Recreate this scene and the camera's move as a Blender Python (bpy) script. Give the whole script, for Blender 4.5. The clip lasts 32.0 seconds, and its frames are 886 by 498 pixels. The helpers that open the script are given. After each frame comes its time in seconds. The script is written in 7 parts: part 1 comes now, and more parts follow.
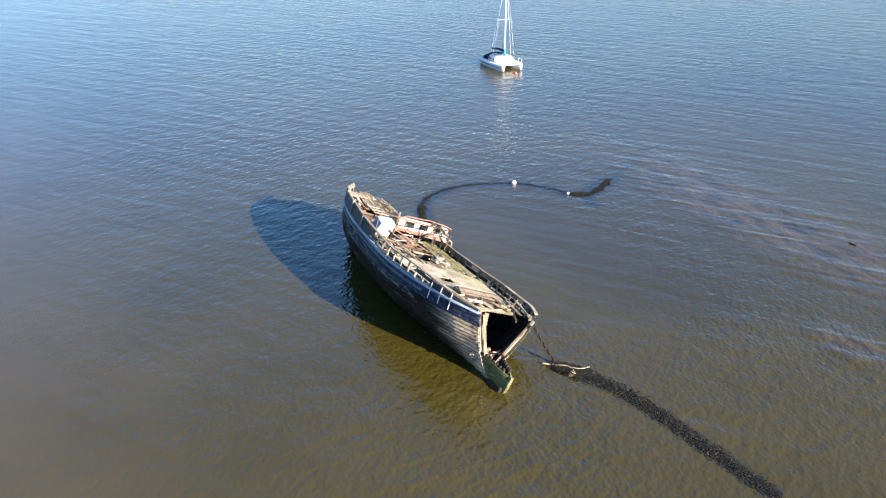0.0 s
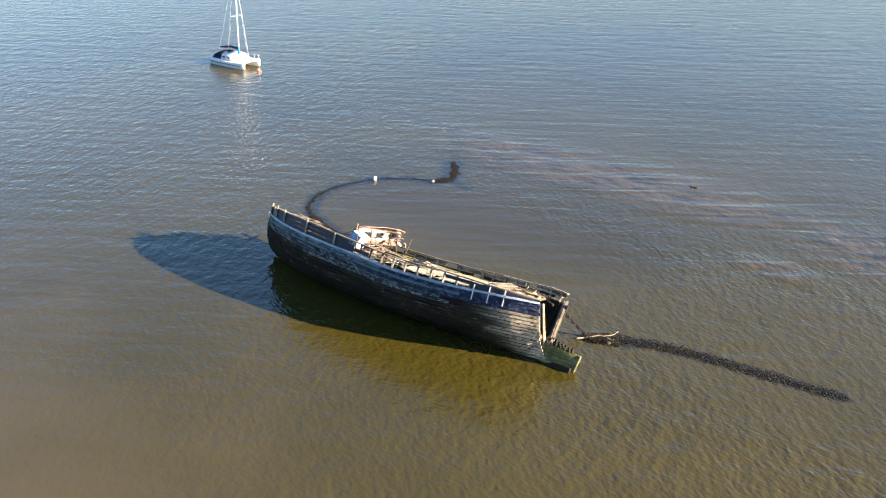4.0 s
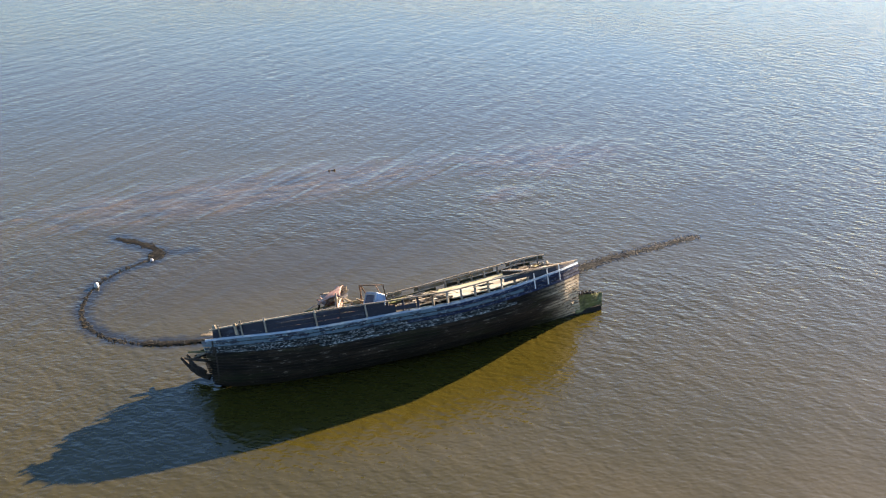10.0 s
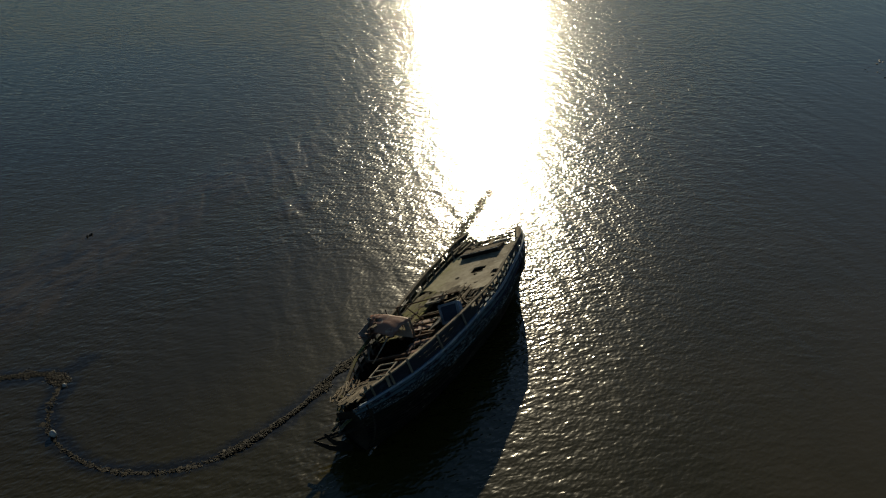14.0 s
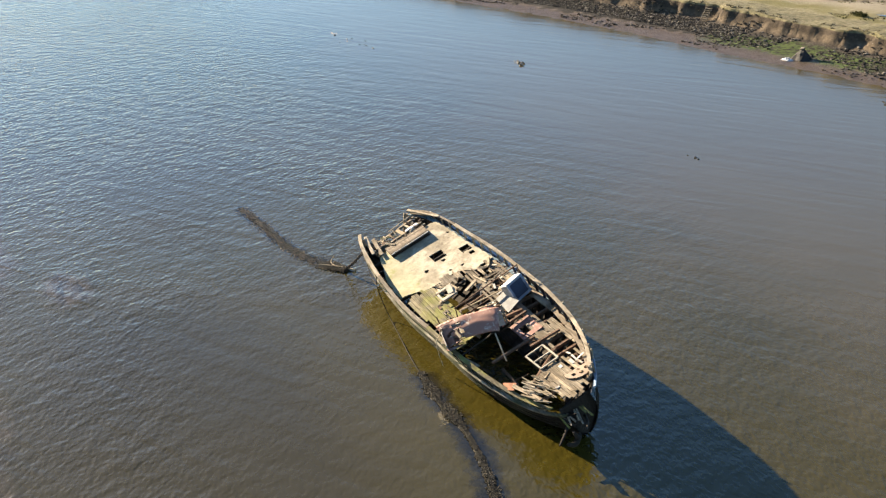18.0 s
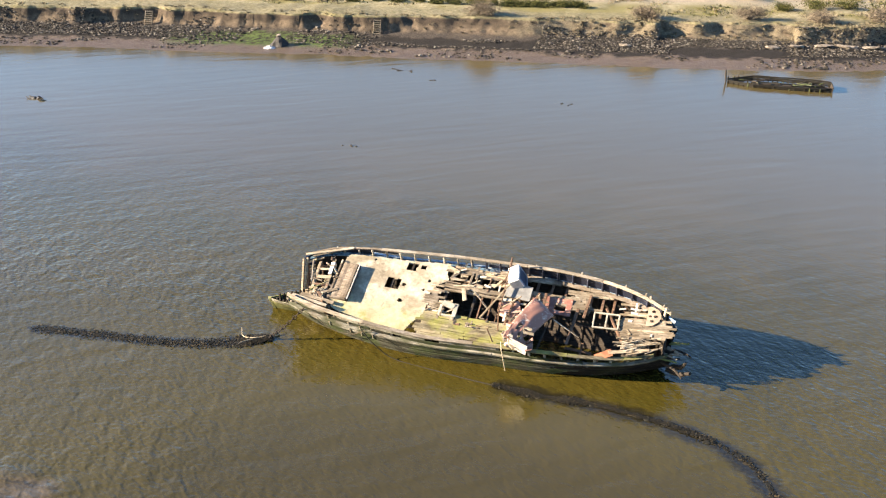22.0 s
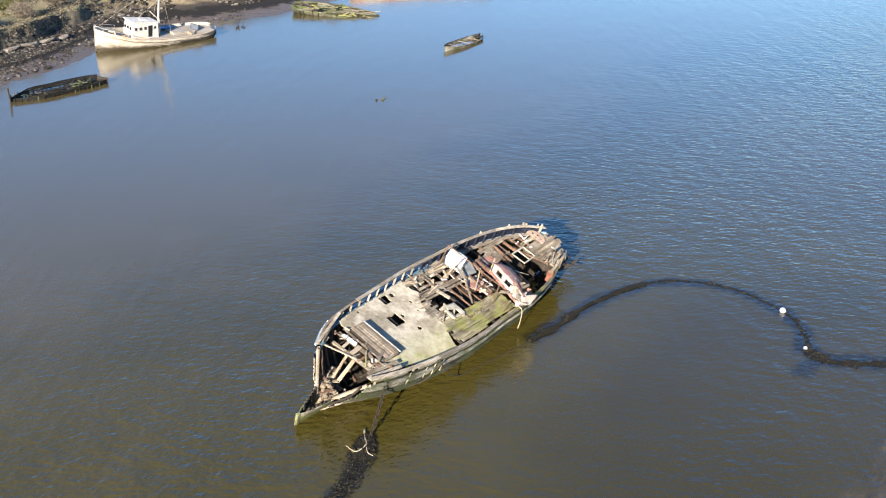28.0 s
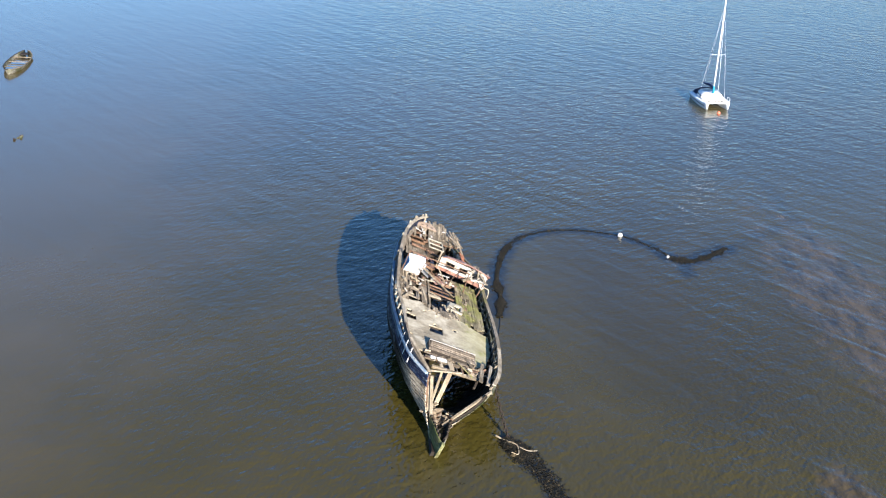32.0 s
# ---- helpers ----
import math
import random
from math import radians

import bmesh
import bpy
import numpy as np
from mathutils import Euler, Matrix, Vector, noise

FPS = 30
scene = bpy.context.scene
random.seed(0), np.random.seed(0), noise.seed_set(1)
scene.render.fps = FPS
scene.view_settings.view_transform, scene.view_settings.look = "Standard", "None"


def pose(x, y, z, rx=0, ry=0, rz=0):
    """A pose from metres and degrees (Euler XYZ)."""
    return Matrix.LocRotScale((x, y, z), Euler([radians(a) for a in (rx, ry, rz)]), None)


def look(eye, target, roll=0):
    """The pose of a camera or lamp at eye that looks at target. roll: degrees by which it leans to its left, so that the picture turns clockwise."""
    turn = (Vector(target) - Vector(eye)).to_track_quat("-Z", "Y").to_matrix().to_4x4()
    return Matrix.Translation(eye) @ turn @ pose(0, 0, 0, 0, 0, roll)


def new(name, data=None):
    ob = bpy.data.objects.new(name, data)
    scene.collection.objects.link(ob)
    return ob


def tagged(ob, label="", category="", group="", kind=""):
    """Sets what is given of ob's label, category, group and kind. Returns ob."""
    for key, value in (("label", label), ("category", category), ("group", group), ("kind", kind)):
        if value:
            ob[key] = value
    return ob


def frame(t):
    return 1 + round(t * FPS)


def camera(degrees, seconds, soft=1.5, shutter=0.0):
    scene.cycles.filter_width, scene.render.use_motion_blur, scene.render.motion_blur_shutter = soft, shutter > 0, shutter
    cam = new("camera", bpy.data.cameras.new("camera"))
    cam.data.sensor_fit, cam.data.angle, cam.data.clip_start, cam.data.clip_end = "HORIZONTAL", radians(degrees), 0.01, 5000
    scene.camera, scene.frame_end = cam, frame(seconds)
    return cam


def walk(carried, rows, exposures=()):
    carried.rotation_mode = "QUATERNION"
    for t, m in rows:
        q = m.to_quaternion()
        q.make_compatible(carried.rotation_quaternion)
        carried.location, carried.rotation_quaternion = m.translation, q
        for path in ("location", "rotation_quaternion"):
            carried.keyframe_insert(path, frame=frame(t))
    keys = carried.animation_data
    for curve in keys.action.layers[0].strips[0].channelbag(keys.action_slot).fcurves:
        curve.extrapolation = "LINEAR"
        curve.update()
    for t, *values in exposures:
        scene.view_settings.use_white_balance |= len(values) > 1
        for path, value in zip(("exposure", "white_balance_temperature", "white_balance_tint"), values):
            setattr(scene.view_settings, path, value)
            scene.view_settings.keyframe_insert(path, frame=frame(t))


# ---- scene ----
cam = camera(48.75, 32.0, soft=1.2)

# the orbit: seconds, eye, target, roll
PATH = [
    (0.0, (-40.550, 16.240, 22.460), (-32.105, 12.585, 18.555), 0.07),
    (0.5, (-40.060, 18.490, 22.910), (-31.816, 14.447, 18.953), 0.42),
    (1.0, (-39.110, 20.620, 23.280), (-31.092, 16.182, 19.286), 0.52),
    (1.5, (-37.740, 22.740, 23.590), (-29.994, 17.873, 19.562), 0.39),
    (2.0, (-36.280, 24.910, 23.690), (-28.829, 19.593, 19.660), 0.41),
    (2.5, (-34.500, 27.200, 23.700), (-27.409, 21.413, 19.674), 0.46),
    (3.0, (-32.450, 29.400, 23.670), (-25.756, 23.154, 19.658), 0.75),
    (3.5, (-30.030, 31.610, 23.620), (-23.805, 24.888, 19.605), 0.77),
    (4.0, (-27.449, 33.523, 23.505), (-21.817, 26.483, 19.501), 0.91),
    (4.5, (-24.536, 35.237, 23.315), (-19.501, 27.841, 19.329), 1.02),
    (5.0, (-21.381, 36.840, 23.165), (-16.924, 29.030, 19.194), 1.03),
    (5.5, (-18.030, 38.440, 23.170), (-14.155, 30.121, 19.201), 0.93),
    (6.0, (-14.710, 39.780, 23.150), (-11.505, 31.177, 19.194), 0.75),
    (6.5, (-10.890, 41.100, 23.410), (-8.468, 32.251, 19.428), 0.58),
    (7.0, (-6.880, 41.940, 23.700), (-5.284, 32.924, 19.684), 0.46),
    (7.5, (-2.630, 42.250, 23.980), (-1.903, 33.141, 19.921), 0.21),
    (8.0, (1.490, 42.220, 24.130), (1.366, 33.088, 20.054), -0.06),
    (8.5, (5.830, 41.750, 24.130), (4.786, 32.678, 20.050), -0.03),
    (9.0, (10.170, 41.240, 24.130), (8.219, 32.311, 20.074), 0.16),
    (9.5, (14.020, 40.090, 24.040), (11.273, 31.371, 19.990), -0.16),
    (10.0, (17.720, 38.650, 24.080), (14.212, 30.217, 20.004), -0.23),
    (10.5, (21.430, 36.930, 24.210), (17.169, 28.856, 20.125), -0.37),
    (11.0, (25.000, 34.890, 24.170), (20.023, 27.242, 20.084), -0.33),
    (11.5, (28.660, 32.520, 23.990), (22.961, 25.390, 19.905), -0.31),
    (12.0, (31.840, 29.910, 23.900), (25.512, 23.312, 19.842), -0.31),
    (12.5, (34.830, 27.000, 24.090), (27.911, 21.034, 20.018), -0.24),
    (13.0, (37.690, 23.700, 24.670), (30.259, 18.445, 20.524), -0.07),
    (13.5, (40.100, 19.670, 24.910), (32.186, 15.224, 20.712), -0.43),
    (14.0, (42.560, 15.590, 25.120), (34.204, 12.014, 20.952), -0.13),
    (14.5, (44.270, 11.170, 25.000), (35.566, 8.478, 20.877), 0.10),
    (15.0, (45.420, 6.360, 24.723), (36.667, 4.766, 20.642), 0.24),
    (15.5, (45.641, 1.245, 24.035), (36.777, 0.664, 19.999), 0.21),
    (16.0, (45.127, -3.742, 23.282), (36.172, -3.395, 19.283), 0.13),
    (16.5, (44.210, -8.290, 22.810), (35.131, -6.977, 18.832), 0.13),
    (17.0, (42.990, -12.440, 22.430), (34.078, -10.214, 18.475), 0.23),
    (17.5, (41.430, -16.510, 22.380), (32.798, -13.376, 18.420), 0.28),
    (18.0, (39.790, -20.530, 22.610), (31.536, -16.531, 18.620), 0.41),
    (18.5, (37.750, -24.540, 22.930), (29.978, -19.690, 18.922), 0.37),
    (19.0, (35.380, -28.200, 23.210), (28.171, -22.564, 19.192), 0.46),
    (19.5, (32.440, -31.540, 23.350), (25.875, -25.160, 19.318), 0.63),
    (20.0, (29.240, -34.480, 23.530), (23.362, -27.476, 19.488), 0.80),
    (20.5, (25.670, -37.110, 23.610), (20.542, -29.537, 19.573), 0.81),
    (21.0, (22.000, -39.290, 23.620), (17.649, -31.234, 19.596), 0.79),
    (21.5, (18.030, -41.200, 23.760), (14.544, -32.732, 19.730), 0.74),
    (22.0, (14.030, -42.610, 23.860), (11.399, -33.846, 19.835), 0.78),
    (22.5, (9.830, -43.720, 23.800), (8.099, -34.725, 19.792), 0.80),
    (23.0, (5.480, -44.270, 23.820), (4.679, -35.142, 19.829), 1.00),
    (23.5, (1.010, -44.550, 24.020), (1.168, -35.386, 20.029), 1.08),
    (24.0, (-3.310, -44.410, 24.140), (-2.229, -35.302, 20.151), 1.24),
    (24.5, (-7.900, -43.750, 24.210), (-5.852, -34.809, 20.239), 1.30),
    (25.0, (-12.190, -42.640, 24.210), (-9.228, -33.950, 20.258), 1.37),
    (25.5, (-16.220, -41.150, 24.130), (-12.408, -32.787, 20.187), 1.19),
    (26.0, (-20.046, -39.274, 24.177), (-15.548, -31.564, 20.233), 1.05),
    (26.5, (-23.564, -37.080, 24.345), (-18.416, -29.919, 20.379), 0.83),
    (27.0, (-26.870, -34.554, 24.550), (-21.021, -27.852, 20.555), 0.65),
    (27.5, (-30.040, -31.640, 24.710), (-23.372, -25.365, 20.693), 0.62),
    (28.0, (-33.020, -28.260, 24.780), (-25.748, -22.706, 20.754), 0.73),
    (28.5, (-35.600, -24.780, 24.930), (-27.825, -19.970, 20.885), 0.80),
    (29.0, (-37.930, -20.990, 24.940), (-29.703, -16.978, 20.899), 0.98),
    (29.5, (-39.690, -17.100, 24.620), (-31.124, -13.879, 20.595), 1.13),
    (30.0, (-41.080, -12.840, 24.540), (-32.233, -10.466, 20.522), 1.19),
    (30.5, (-41.940, -8.690, 24.720), (-32.920, -7.164, 20.676), 1.42),
    (31.0, (-42.440, -4.890, 25.090), (-33.335, -4.140, 21.020), 1.50),
    (31.5, (-42.650, -1.740, 25.300), (-33.519, -1.653, 21.236), 1.67),
    (32.0, (-42.760, 0.870, 25.390), (-33.627, 0.407, 21.335), 1.73),

]
EXPOSURES = [(0, 2.08, 5850, 14), (3.5, 2.28, 6400, 14), (5.5, 2.5, 7100, 15), (8.0, 2.55, 7300, 16), (10.0, 2.35, 6900, 18), (11.5, 1.7, 6500, 18), (12.0, 1.1, 6450, 18), (12.5, 0.4, 6450, 15),
             (13.0, -0.5, 6700, 4), (14.5, -0.87, 6900, 2), (16.5, -0.35, 6800, 5), (17.0, 0.55, 6750, 7), (17.5, 1.3, 6800, 9), (18.0, 1.95, 6850, 11), (19.0, 2.35, 6850, 13),
             (23.0, 2.5, 6550, 14), (25.5, 2.3, 6150, 13), (28.0, 1.95, 5650, 12), (32.0, 1.8, 5500, 12)]
walk(cam, [(t, look(eye, target, roll)) for t, eye, target, roll in PATH], EXPOSURES)

# ---- daylight: a low winter sun over the bow's port side, clear sky ----
SUN_AZ, SUN_EL = 200.5, 19.0
SUN_DIR = Vector((math.cos(radians(SUN_AZ)) * math.cos(radians(SUN_EL)), math.sin(radians(SUN_AZ)) * math.cos(radians(SUN_EL)), math.sin(radians(SUN_EL))))
world = bpy.data.worlds.new("sky")
scene.world = world
world.use_nodes = True
wn = world.node_tree
sky = wn.nodes.new("ShaderNodeTexSky")
sky.sky_type, sky.sun_disc = "NISHITA", False
sky.sun_elevation, sky.sun_rotation = radians(SUN_EL), radians(90 - SUN_AZ)
sky.air_density, sky.dust_density, sky.ozone_density = 1.15, 0.15, 5.5
bg = wn.nodes["Background"]
bg.inputs["Strength"].default_value = 0.062
wn.links.new(sky.outputs["Color"], bg.inputs["Color"])
sun_data = bpy.data.lights.new("sun", "SUN")
sun_data.energy, sun_data.angle, sun_data.color = 5.0, radians(0.53), (1.0, 0.85, 0.64)
sun = new("sun", sun_data)
sun.matrix_world = look((0, 0, 60), Vector((0, 0, 60)) - SUN_DIR)


# ---- materials ----
class Mat:
    """A node material with short calls for the usual nodes."""

    def __init__(self, name, rough=0.8, metal=0.0, spec=0.4):
        self.m = bpy.data.materials.new(name)
        self.m.use_nodes = True
        self.t = self.m.node_tree
        self.bsdf = self.t.nodes["Principled BSDF"]
        self.bsdf.inputs["Roughness"].default_value = rough
        self.bsdf.inputs["Metallic"].default_value = metal
        self.bsdf.inputs["Specular IOR Level"].default_value = spec
        self.coord = self.t.nodes.new("ShaderNodeTexCoord")

    def node(self, kind, **inputs):
        n = self.t.nodes.new(kind)
        for k, v in inputs.items():
            self.put(n, k.replace("_", " "), v)
        return n

    def put(self, n, key, v):
        if isinstance(v, bpy.types.NodeSocket):
            self.t.links.new(v, n.inputs[key])
        else:
            n.inputs[key].default_value = v

    def map(self, scale=(1, 1, 1), source="Object", rot=(0, 0, 0)):
        n = self.node("ShaderNodeMapping", Vector=self.coord.outputs[source])
        n.inputs["Scale"].default_value = scale
        n.inputs["Rotation"].default_value = rot
        return n.outputs["Vector"]

    def noise(self, scale, detail=4.0, vec=None, rough=0.55, dist=0.0):
        n = self.node("ShaderNodeTexNoise", Scale=scale, Detail=detail, Roughness=rough, Distortion=dist)
        self.put(n, "Vector", vec if vec is not None else self.map())
        return n.outputs["Fac"]

    def ramp(self, fac, *stops):
        n = self.node("ShaderNodeValToRGB", Fac=fac)
        e = n.color_ramp.elements
        while len(e) < len(stops):
            e.new(0.5)
        for el, (pos, col) in zip(e, stops):
            el.position, el.color = pos, (*col, 1) if len(col) == 3 else (col[0],) * 3 + (1,)
        return n.outputs["Color"]

    def mix(self, fac, a, b, blend="MIX"):
        n = self.t.nodes.new("ShaderNodeMix")
        n.data_type, n.blend_type = "RGBA", blend
        for i, v in ((0, fac), (6, a), (7, b)):
            if isinstance(v, bpy.types.NodeSocket):
                self.t.links.new(v, n.inputs[i])
            else:
                n.inputs[i].default_value = v if i == 0 else (*v, 1)
        return n.outputs[2]

    def math(self, op, a, b=0.5, c=0.5, clamp=False):
        n = self.t.nodes.new("ShaderNodeMath")
        n.operation, n.use_clamp = op, clamp
        for i, v in enumerate((a, b, c)):
            self.put(n, i, v)
        return n.outputs[0]

    def step(self, fac, lo, hi):
        n = self.node("ShaderNodeMapRange", Value=fac)
        n.inputs["From Min"].default_value, n.inputs["From Max"].default_value = lo, hi
        n.interpolation_type = "SMOOTHSTEP"
        return n.outputs["Result"]

    def axis(self, name, source="Object"):
        n = self.node("ShaderNodeSeparateXYZ", Vector=self.coord.outputs[source])
        return n.outputs[name]

    def random(self):
        return self.t.nodes.new("ShaderNodeObjectInfo").outputs["Random"]

    def island(self):
        return self.t.nodes.new("ShaderNodeNewGeometry").outputs["Random Per Island"]

    def colour(self, v):
        self.put(self.bsdf, "Base Color", v if isinstance(v, bpy.types.NodeSocket) else (*v, 1))
        return self

    def rough(self, v):
        self.put(self.bsdf, "Roughness", v)
        return self

    def bump(self, height, strength=0.4, distance=0.02):
        n = self.node("ShaderNodeBump", Height=height, Strength=strength, Distance=distance)
        self.put(self.bsdf, "Normal", n.outputs["Normal"])
        return self


def wood(name, dark, mid, light, grain=(0.6, 9, 9), stain=None, stain_amount=0.5, rough=0.85, by="object"):
    """Weathered timber: long grain, blotches, one tone for each piece, and a stain such as algae or old paint."""
    m = Mat(name, rough, spec=0.25)
    g = m.noise(2.2, 6, m.map(grain), 0.65)
    blot = m.noise(1.1, 4)
    col = m.ramp(g, (0.28, dark), (0.52, mid), (0.75, light))
    col = m.mix(m.step(blot, 0.35, 0.7), m.mix(1.0, col, (0.62, 0.58, 0.52), "MULTIPLY"), col)
    one = m.random() if by == "object" else m.island()
    col = m.mix(1.0, col, m.ramp(one, (0.0, (0.62, 0.60, 0.58)), (0.5, (0.92, 0.92, 0.92)), (1.0, (1.22, 1.18, 1.1))), "MULTIPLY")
    # checks, nail stains and grime in the open grain
    grime = m.math("MULTIPLY", m.step(m.noise(7.0, 6, m.map((0.5, 1.6, 1.6)), 0.7), 0.52, 0.66), 0.62)
    col = m.mix(grime, col, tuple(0.7 * c for c in dark))
    if stain:
        mask = m.math("MULTIPLY", m.step(m.noise(0.8, 5, dist=0.4), 0.42, 0.62), stain_amount)
        col = m.mix(mask, col, stain)
    m.colour(col).bump(g, 0.6, 0.015)
    return m.m


def paint(name, coat, worn, bare, wear=(0.45, 0.6), scale=1.6, rough=0.6, spec=0.4, streak=(0.35, 1, 1.6), vary=True):
    """Old paint that flakes down to an earlier coat and to the bare board."""
    m = Mat(name, rough, spec=spec)
    v = m.map(streak)
    a = m.noise(scale, 8, v, 0.7)
    b = m.noise(scale * 4.5, 6, v, 0.7)
    col = m.mix(m.noise(0.7, 3), m.mix(1.0, (1, 1, 1), coat, "MULTIPLY"), m.mix(1.0, (0.72, 0.74, 0.78), coat, "MULTIPLY"))
    col = m.mix(m.step(a, wear[0], wear[0] + 0.06), col, worn)
    flakes = m.math("MULTIPLY", m.step(b, wear[1] - 0.06, wear[1]), m.step(a, wear[0] - 0.12, wear[0] + 0.05))
    col = m.mix(flakes, col, bare)
    if vary:
        col = m.mix(1.0, col, m.ramp(m.random(), (0.0, (0.7, 0.7, 0.7)), (1.0, (1.15, 1.15, 1.15))), "MULTIPLY")
    m.colour(col).bump(b, 0.5, 0.01)
    return m.m


def plain(name, colour, rough=0.6, metal=0.0, vary=0.25, scale=3.0, bump=0.3):
    """A plain surface with soiling at two scales."""
    m = Mat(name, rough, metal)
    n, f = m.noise(scale, 5), m.noise(scale * 9, 3)
    lo = tuple(c * (1 - vary) for c in colour)
    col = m.mix(m.step(n, 0.35, 0.65), lo, colour)
    col = m.mix(m.math("MULTIPLY", m.step(f, 0.5, 0.7), vary), col, tuple(c * 0.45 for c in colour))
    m.colour(col).bump(f, bump, 0.01)
    return m.m


HULL_BLUE = paint("flaking_navy_paint", (0.010, 0.018, 0.055), (0.05, 0.075, 0.12), (0.46, 0.48, 0.48), (0.53, 0.63), 5.0, 0.7, 0.2, (0.8, 1, 1.3))
HULL_PALE_BLUE = paint("flaking_teal_blue_paint", (0.085, 0.15, 0.185), (0.014, 0.022, 0.042), (0.34, 0.40, 0.40), (0.50, 0.62), 3.2, 0.6, 0.3, (0.6, 1, 1.4))
def lower_hull():
    """Tarred planks worn to brown, and bare and bleached towards the broken bow."""
    m = Mat("tarred_planks_worn_at_the_bow", 0.85, spec=0.12)
    v = m.map((0.35, 1, 1.8))
    a, b, g = m.noise(1.3, 8, v, 0.7), m.noise(6.0, 6, v, 0.7), m.noise(2.2, 6, m.map((0.5, 9, 9)), 0.65)
    col = m.ramp(a, (0.38, (0.010, 0.009, 0.008)), (0.56, (0.030, 0.022, 0.015)), (0.7, (0.060, 0.043, 0.030)))
    col = m.mix(m.math("MULTIPLY", m.step(m.noise(0.9, 5, v), 0.5, 0.62), 0.5), col, (0.024, 0.028, 0.012))
    col = m.mix(m.math("MULTIPLY", m.step(b, 0.58, 0.66), m.step(a, 0.46, 0.58)), col, (0.27, 0.245, 0.20))
    bare = m.ramp(g, (0.3, (0.18, 0.14, 0.095)), (0.5, (0.50, 0.42, 0.305)), (0.72, (0.70, 0.61, 0.48)))
    bare = m.mix(m.step(b, 0.50, 0.62), bare, (0.075, 0.052, 0.034))
    edge = m.math("ADD", m.axis("X"), m.math("MULTIPLY", m.math("SUBTRACT", a, 0.5), 5.0))
    edge = m.math("SUBTRACT", edge, m.math("MULTIPLY", m.math("ADD", m.axis("Z"), 0.6), 0.7))
    col = m.mix(m.step(edge, -2.6, -5.2), col, bare)
    col = m.mix(1.0, col, m.ramp(m.random(), (0.0, (0.7, 0.7, 0.7)), (1.0, (1.15, 1.15, 1.15))), "MULTIPLY")
    m.colour(col).bump(g, 0.6, 0.012)
    return m.m


HULL_TAR = lower_hull()
HULL_WHITE_FLAKE = paint("black_paint_flaking_to_white", (0.016, 0.020, 0.022), (0.05, 0.07, 0.075), (0.50, 0.53, 0.52), (0.49, 0.585), 3.6, 0.8, 0.15, (0.45, 1, 1.8))
PORT_GREY = wood("grey_green_planks", (0.06, 0.056, 0.044), (0.29, 0.275, 0.225), (0.54, 0.52, 0.44), (0.4, 9, 9), (0.045, 0.052, 0.018), 0.8)
PORT_DARK = wood("weed_dark_planks", (0.010, 0.010, 0.006), (0.045, 0.045, 0.026), (0.24, 0.23, 0.17), (0.3, 9, 9), (0.035, 0.05, 0.012), 0.7)
PORT_LOW = wood("slimy_low_planks", (0.022, 0.024, 0.014), (0.10, 0.10, 0.068), (0.27, 0.26, 0.20), (0.3, 9, 9), (0.05, 0.065, 0.016), 0.8)
GREY_BROWN = wood("grey_brown_boards", (0.075, 0.060, 0.046), (0.24, 0.20, 0.155), (0.42, 0.365, 0.295), (0.6, 12, 12))
RAIL_WOOD = wood("silvered_rail_wood", (0.13, 0.112, 0.088), (0.36, 0.32, 0.255), (0.56, 0.51, 0.42))
PALE_WOOD = wood("sun_bleached_wood", (0.20, 0.16, 0.11), (0.47, 0.405, 0.305), (0.66, 0.59, 0.47))
DECK_GREY = wood("weathered_deck_wood", (0.08, 0.064, 0.046), (0.30, 0.255, 0.19), (0.53, 0.465, 0.365), stain=(0.085, 0.066, 0.042), stain_amount=0.6)
DECK_GREEN = wood("mossy_deck_wood", (0.075, 0.062, 0.034), (0.24, 0.21, 0.135), (0.41, 0.365, 0.25), stain=(0.22, 0.23, 0.035), stain_amount=0.55)
BEAM_BROWN = wood("red_brown_beam", (0.055, 0.034, 0.023), (0.17, 0.105, 0.07), (0.33, 0.225, 0.155))
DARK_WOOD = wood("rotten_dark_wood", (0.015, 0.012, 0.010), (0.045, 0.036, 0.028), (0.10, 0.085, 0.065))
FOOT_GREEN = wood("algae_covered_timber", (0.05, 0.055, 0.02), (0.17, 0.17, 0.07), (0.44, 0.41, 0.27), (0.8, 6, 6), (0.15, 0.16, 0.03), 0.5)
BULWARK_DARK = paint("dark_bulwark_paint", (0.010, 0.013, 0.026), (0.03, 0.04, 0.065), (0.22, 0.2, 0.17), (0.55, 0.66))
WHITE_FLAKE = paint("flaking_white_paint", (0.52, 0.48, 0.42), (0.48, 0.40, 0.31), (0.30, 0.16, 0.10), (0.52, 0.62), 2.0)
ROOF_RED = paint("faded_red_roof_sheet", (0.27, 0.135, 0.095), (0.36, 0.25, 0.19), (0.50, 0.44, 0.36), (0.54, 0.63), 1.8)
RUST = plain("rusty_steel", (0.30, 0.12, 0.06), 0.85, 0.0, 0.5)
TANK_WHITE = plain("chalky_white_paint", (0.74, 0.73, 0.70), 0.5, 0.0, 0.12)
CHAIN_MAT = plain("rusted_chain", (0.032, 0.022, 0.016), 0.8, 0.3, 0.4, 12)
ROPE_MAT = plain("old_rope", (0.085, 0.065, 0.038), 0.95, 0.0, 0.4, 14)


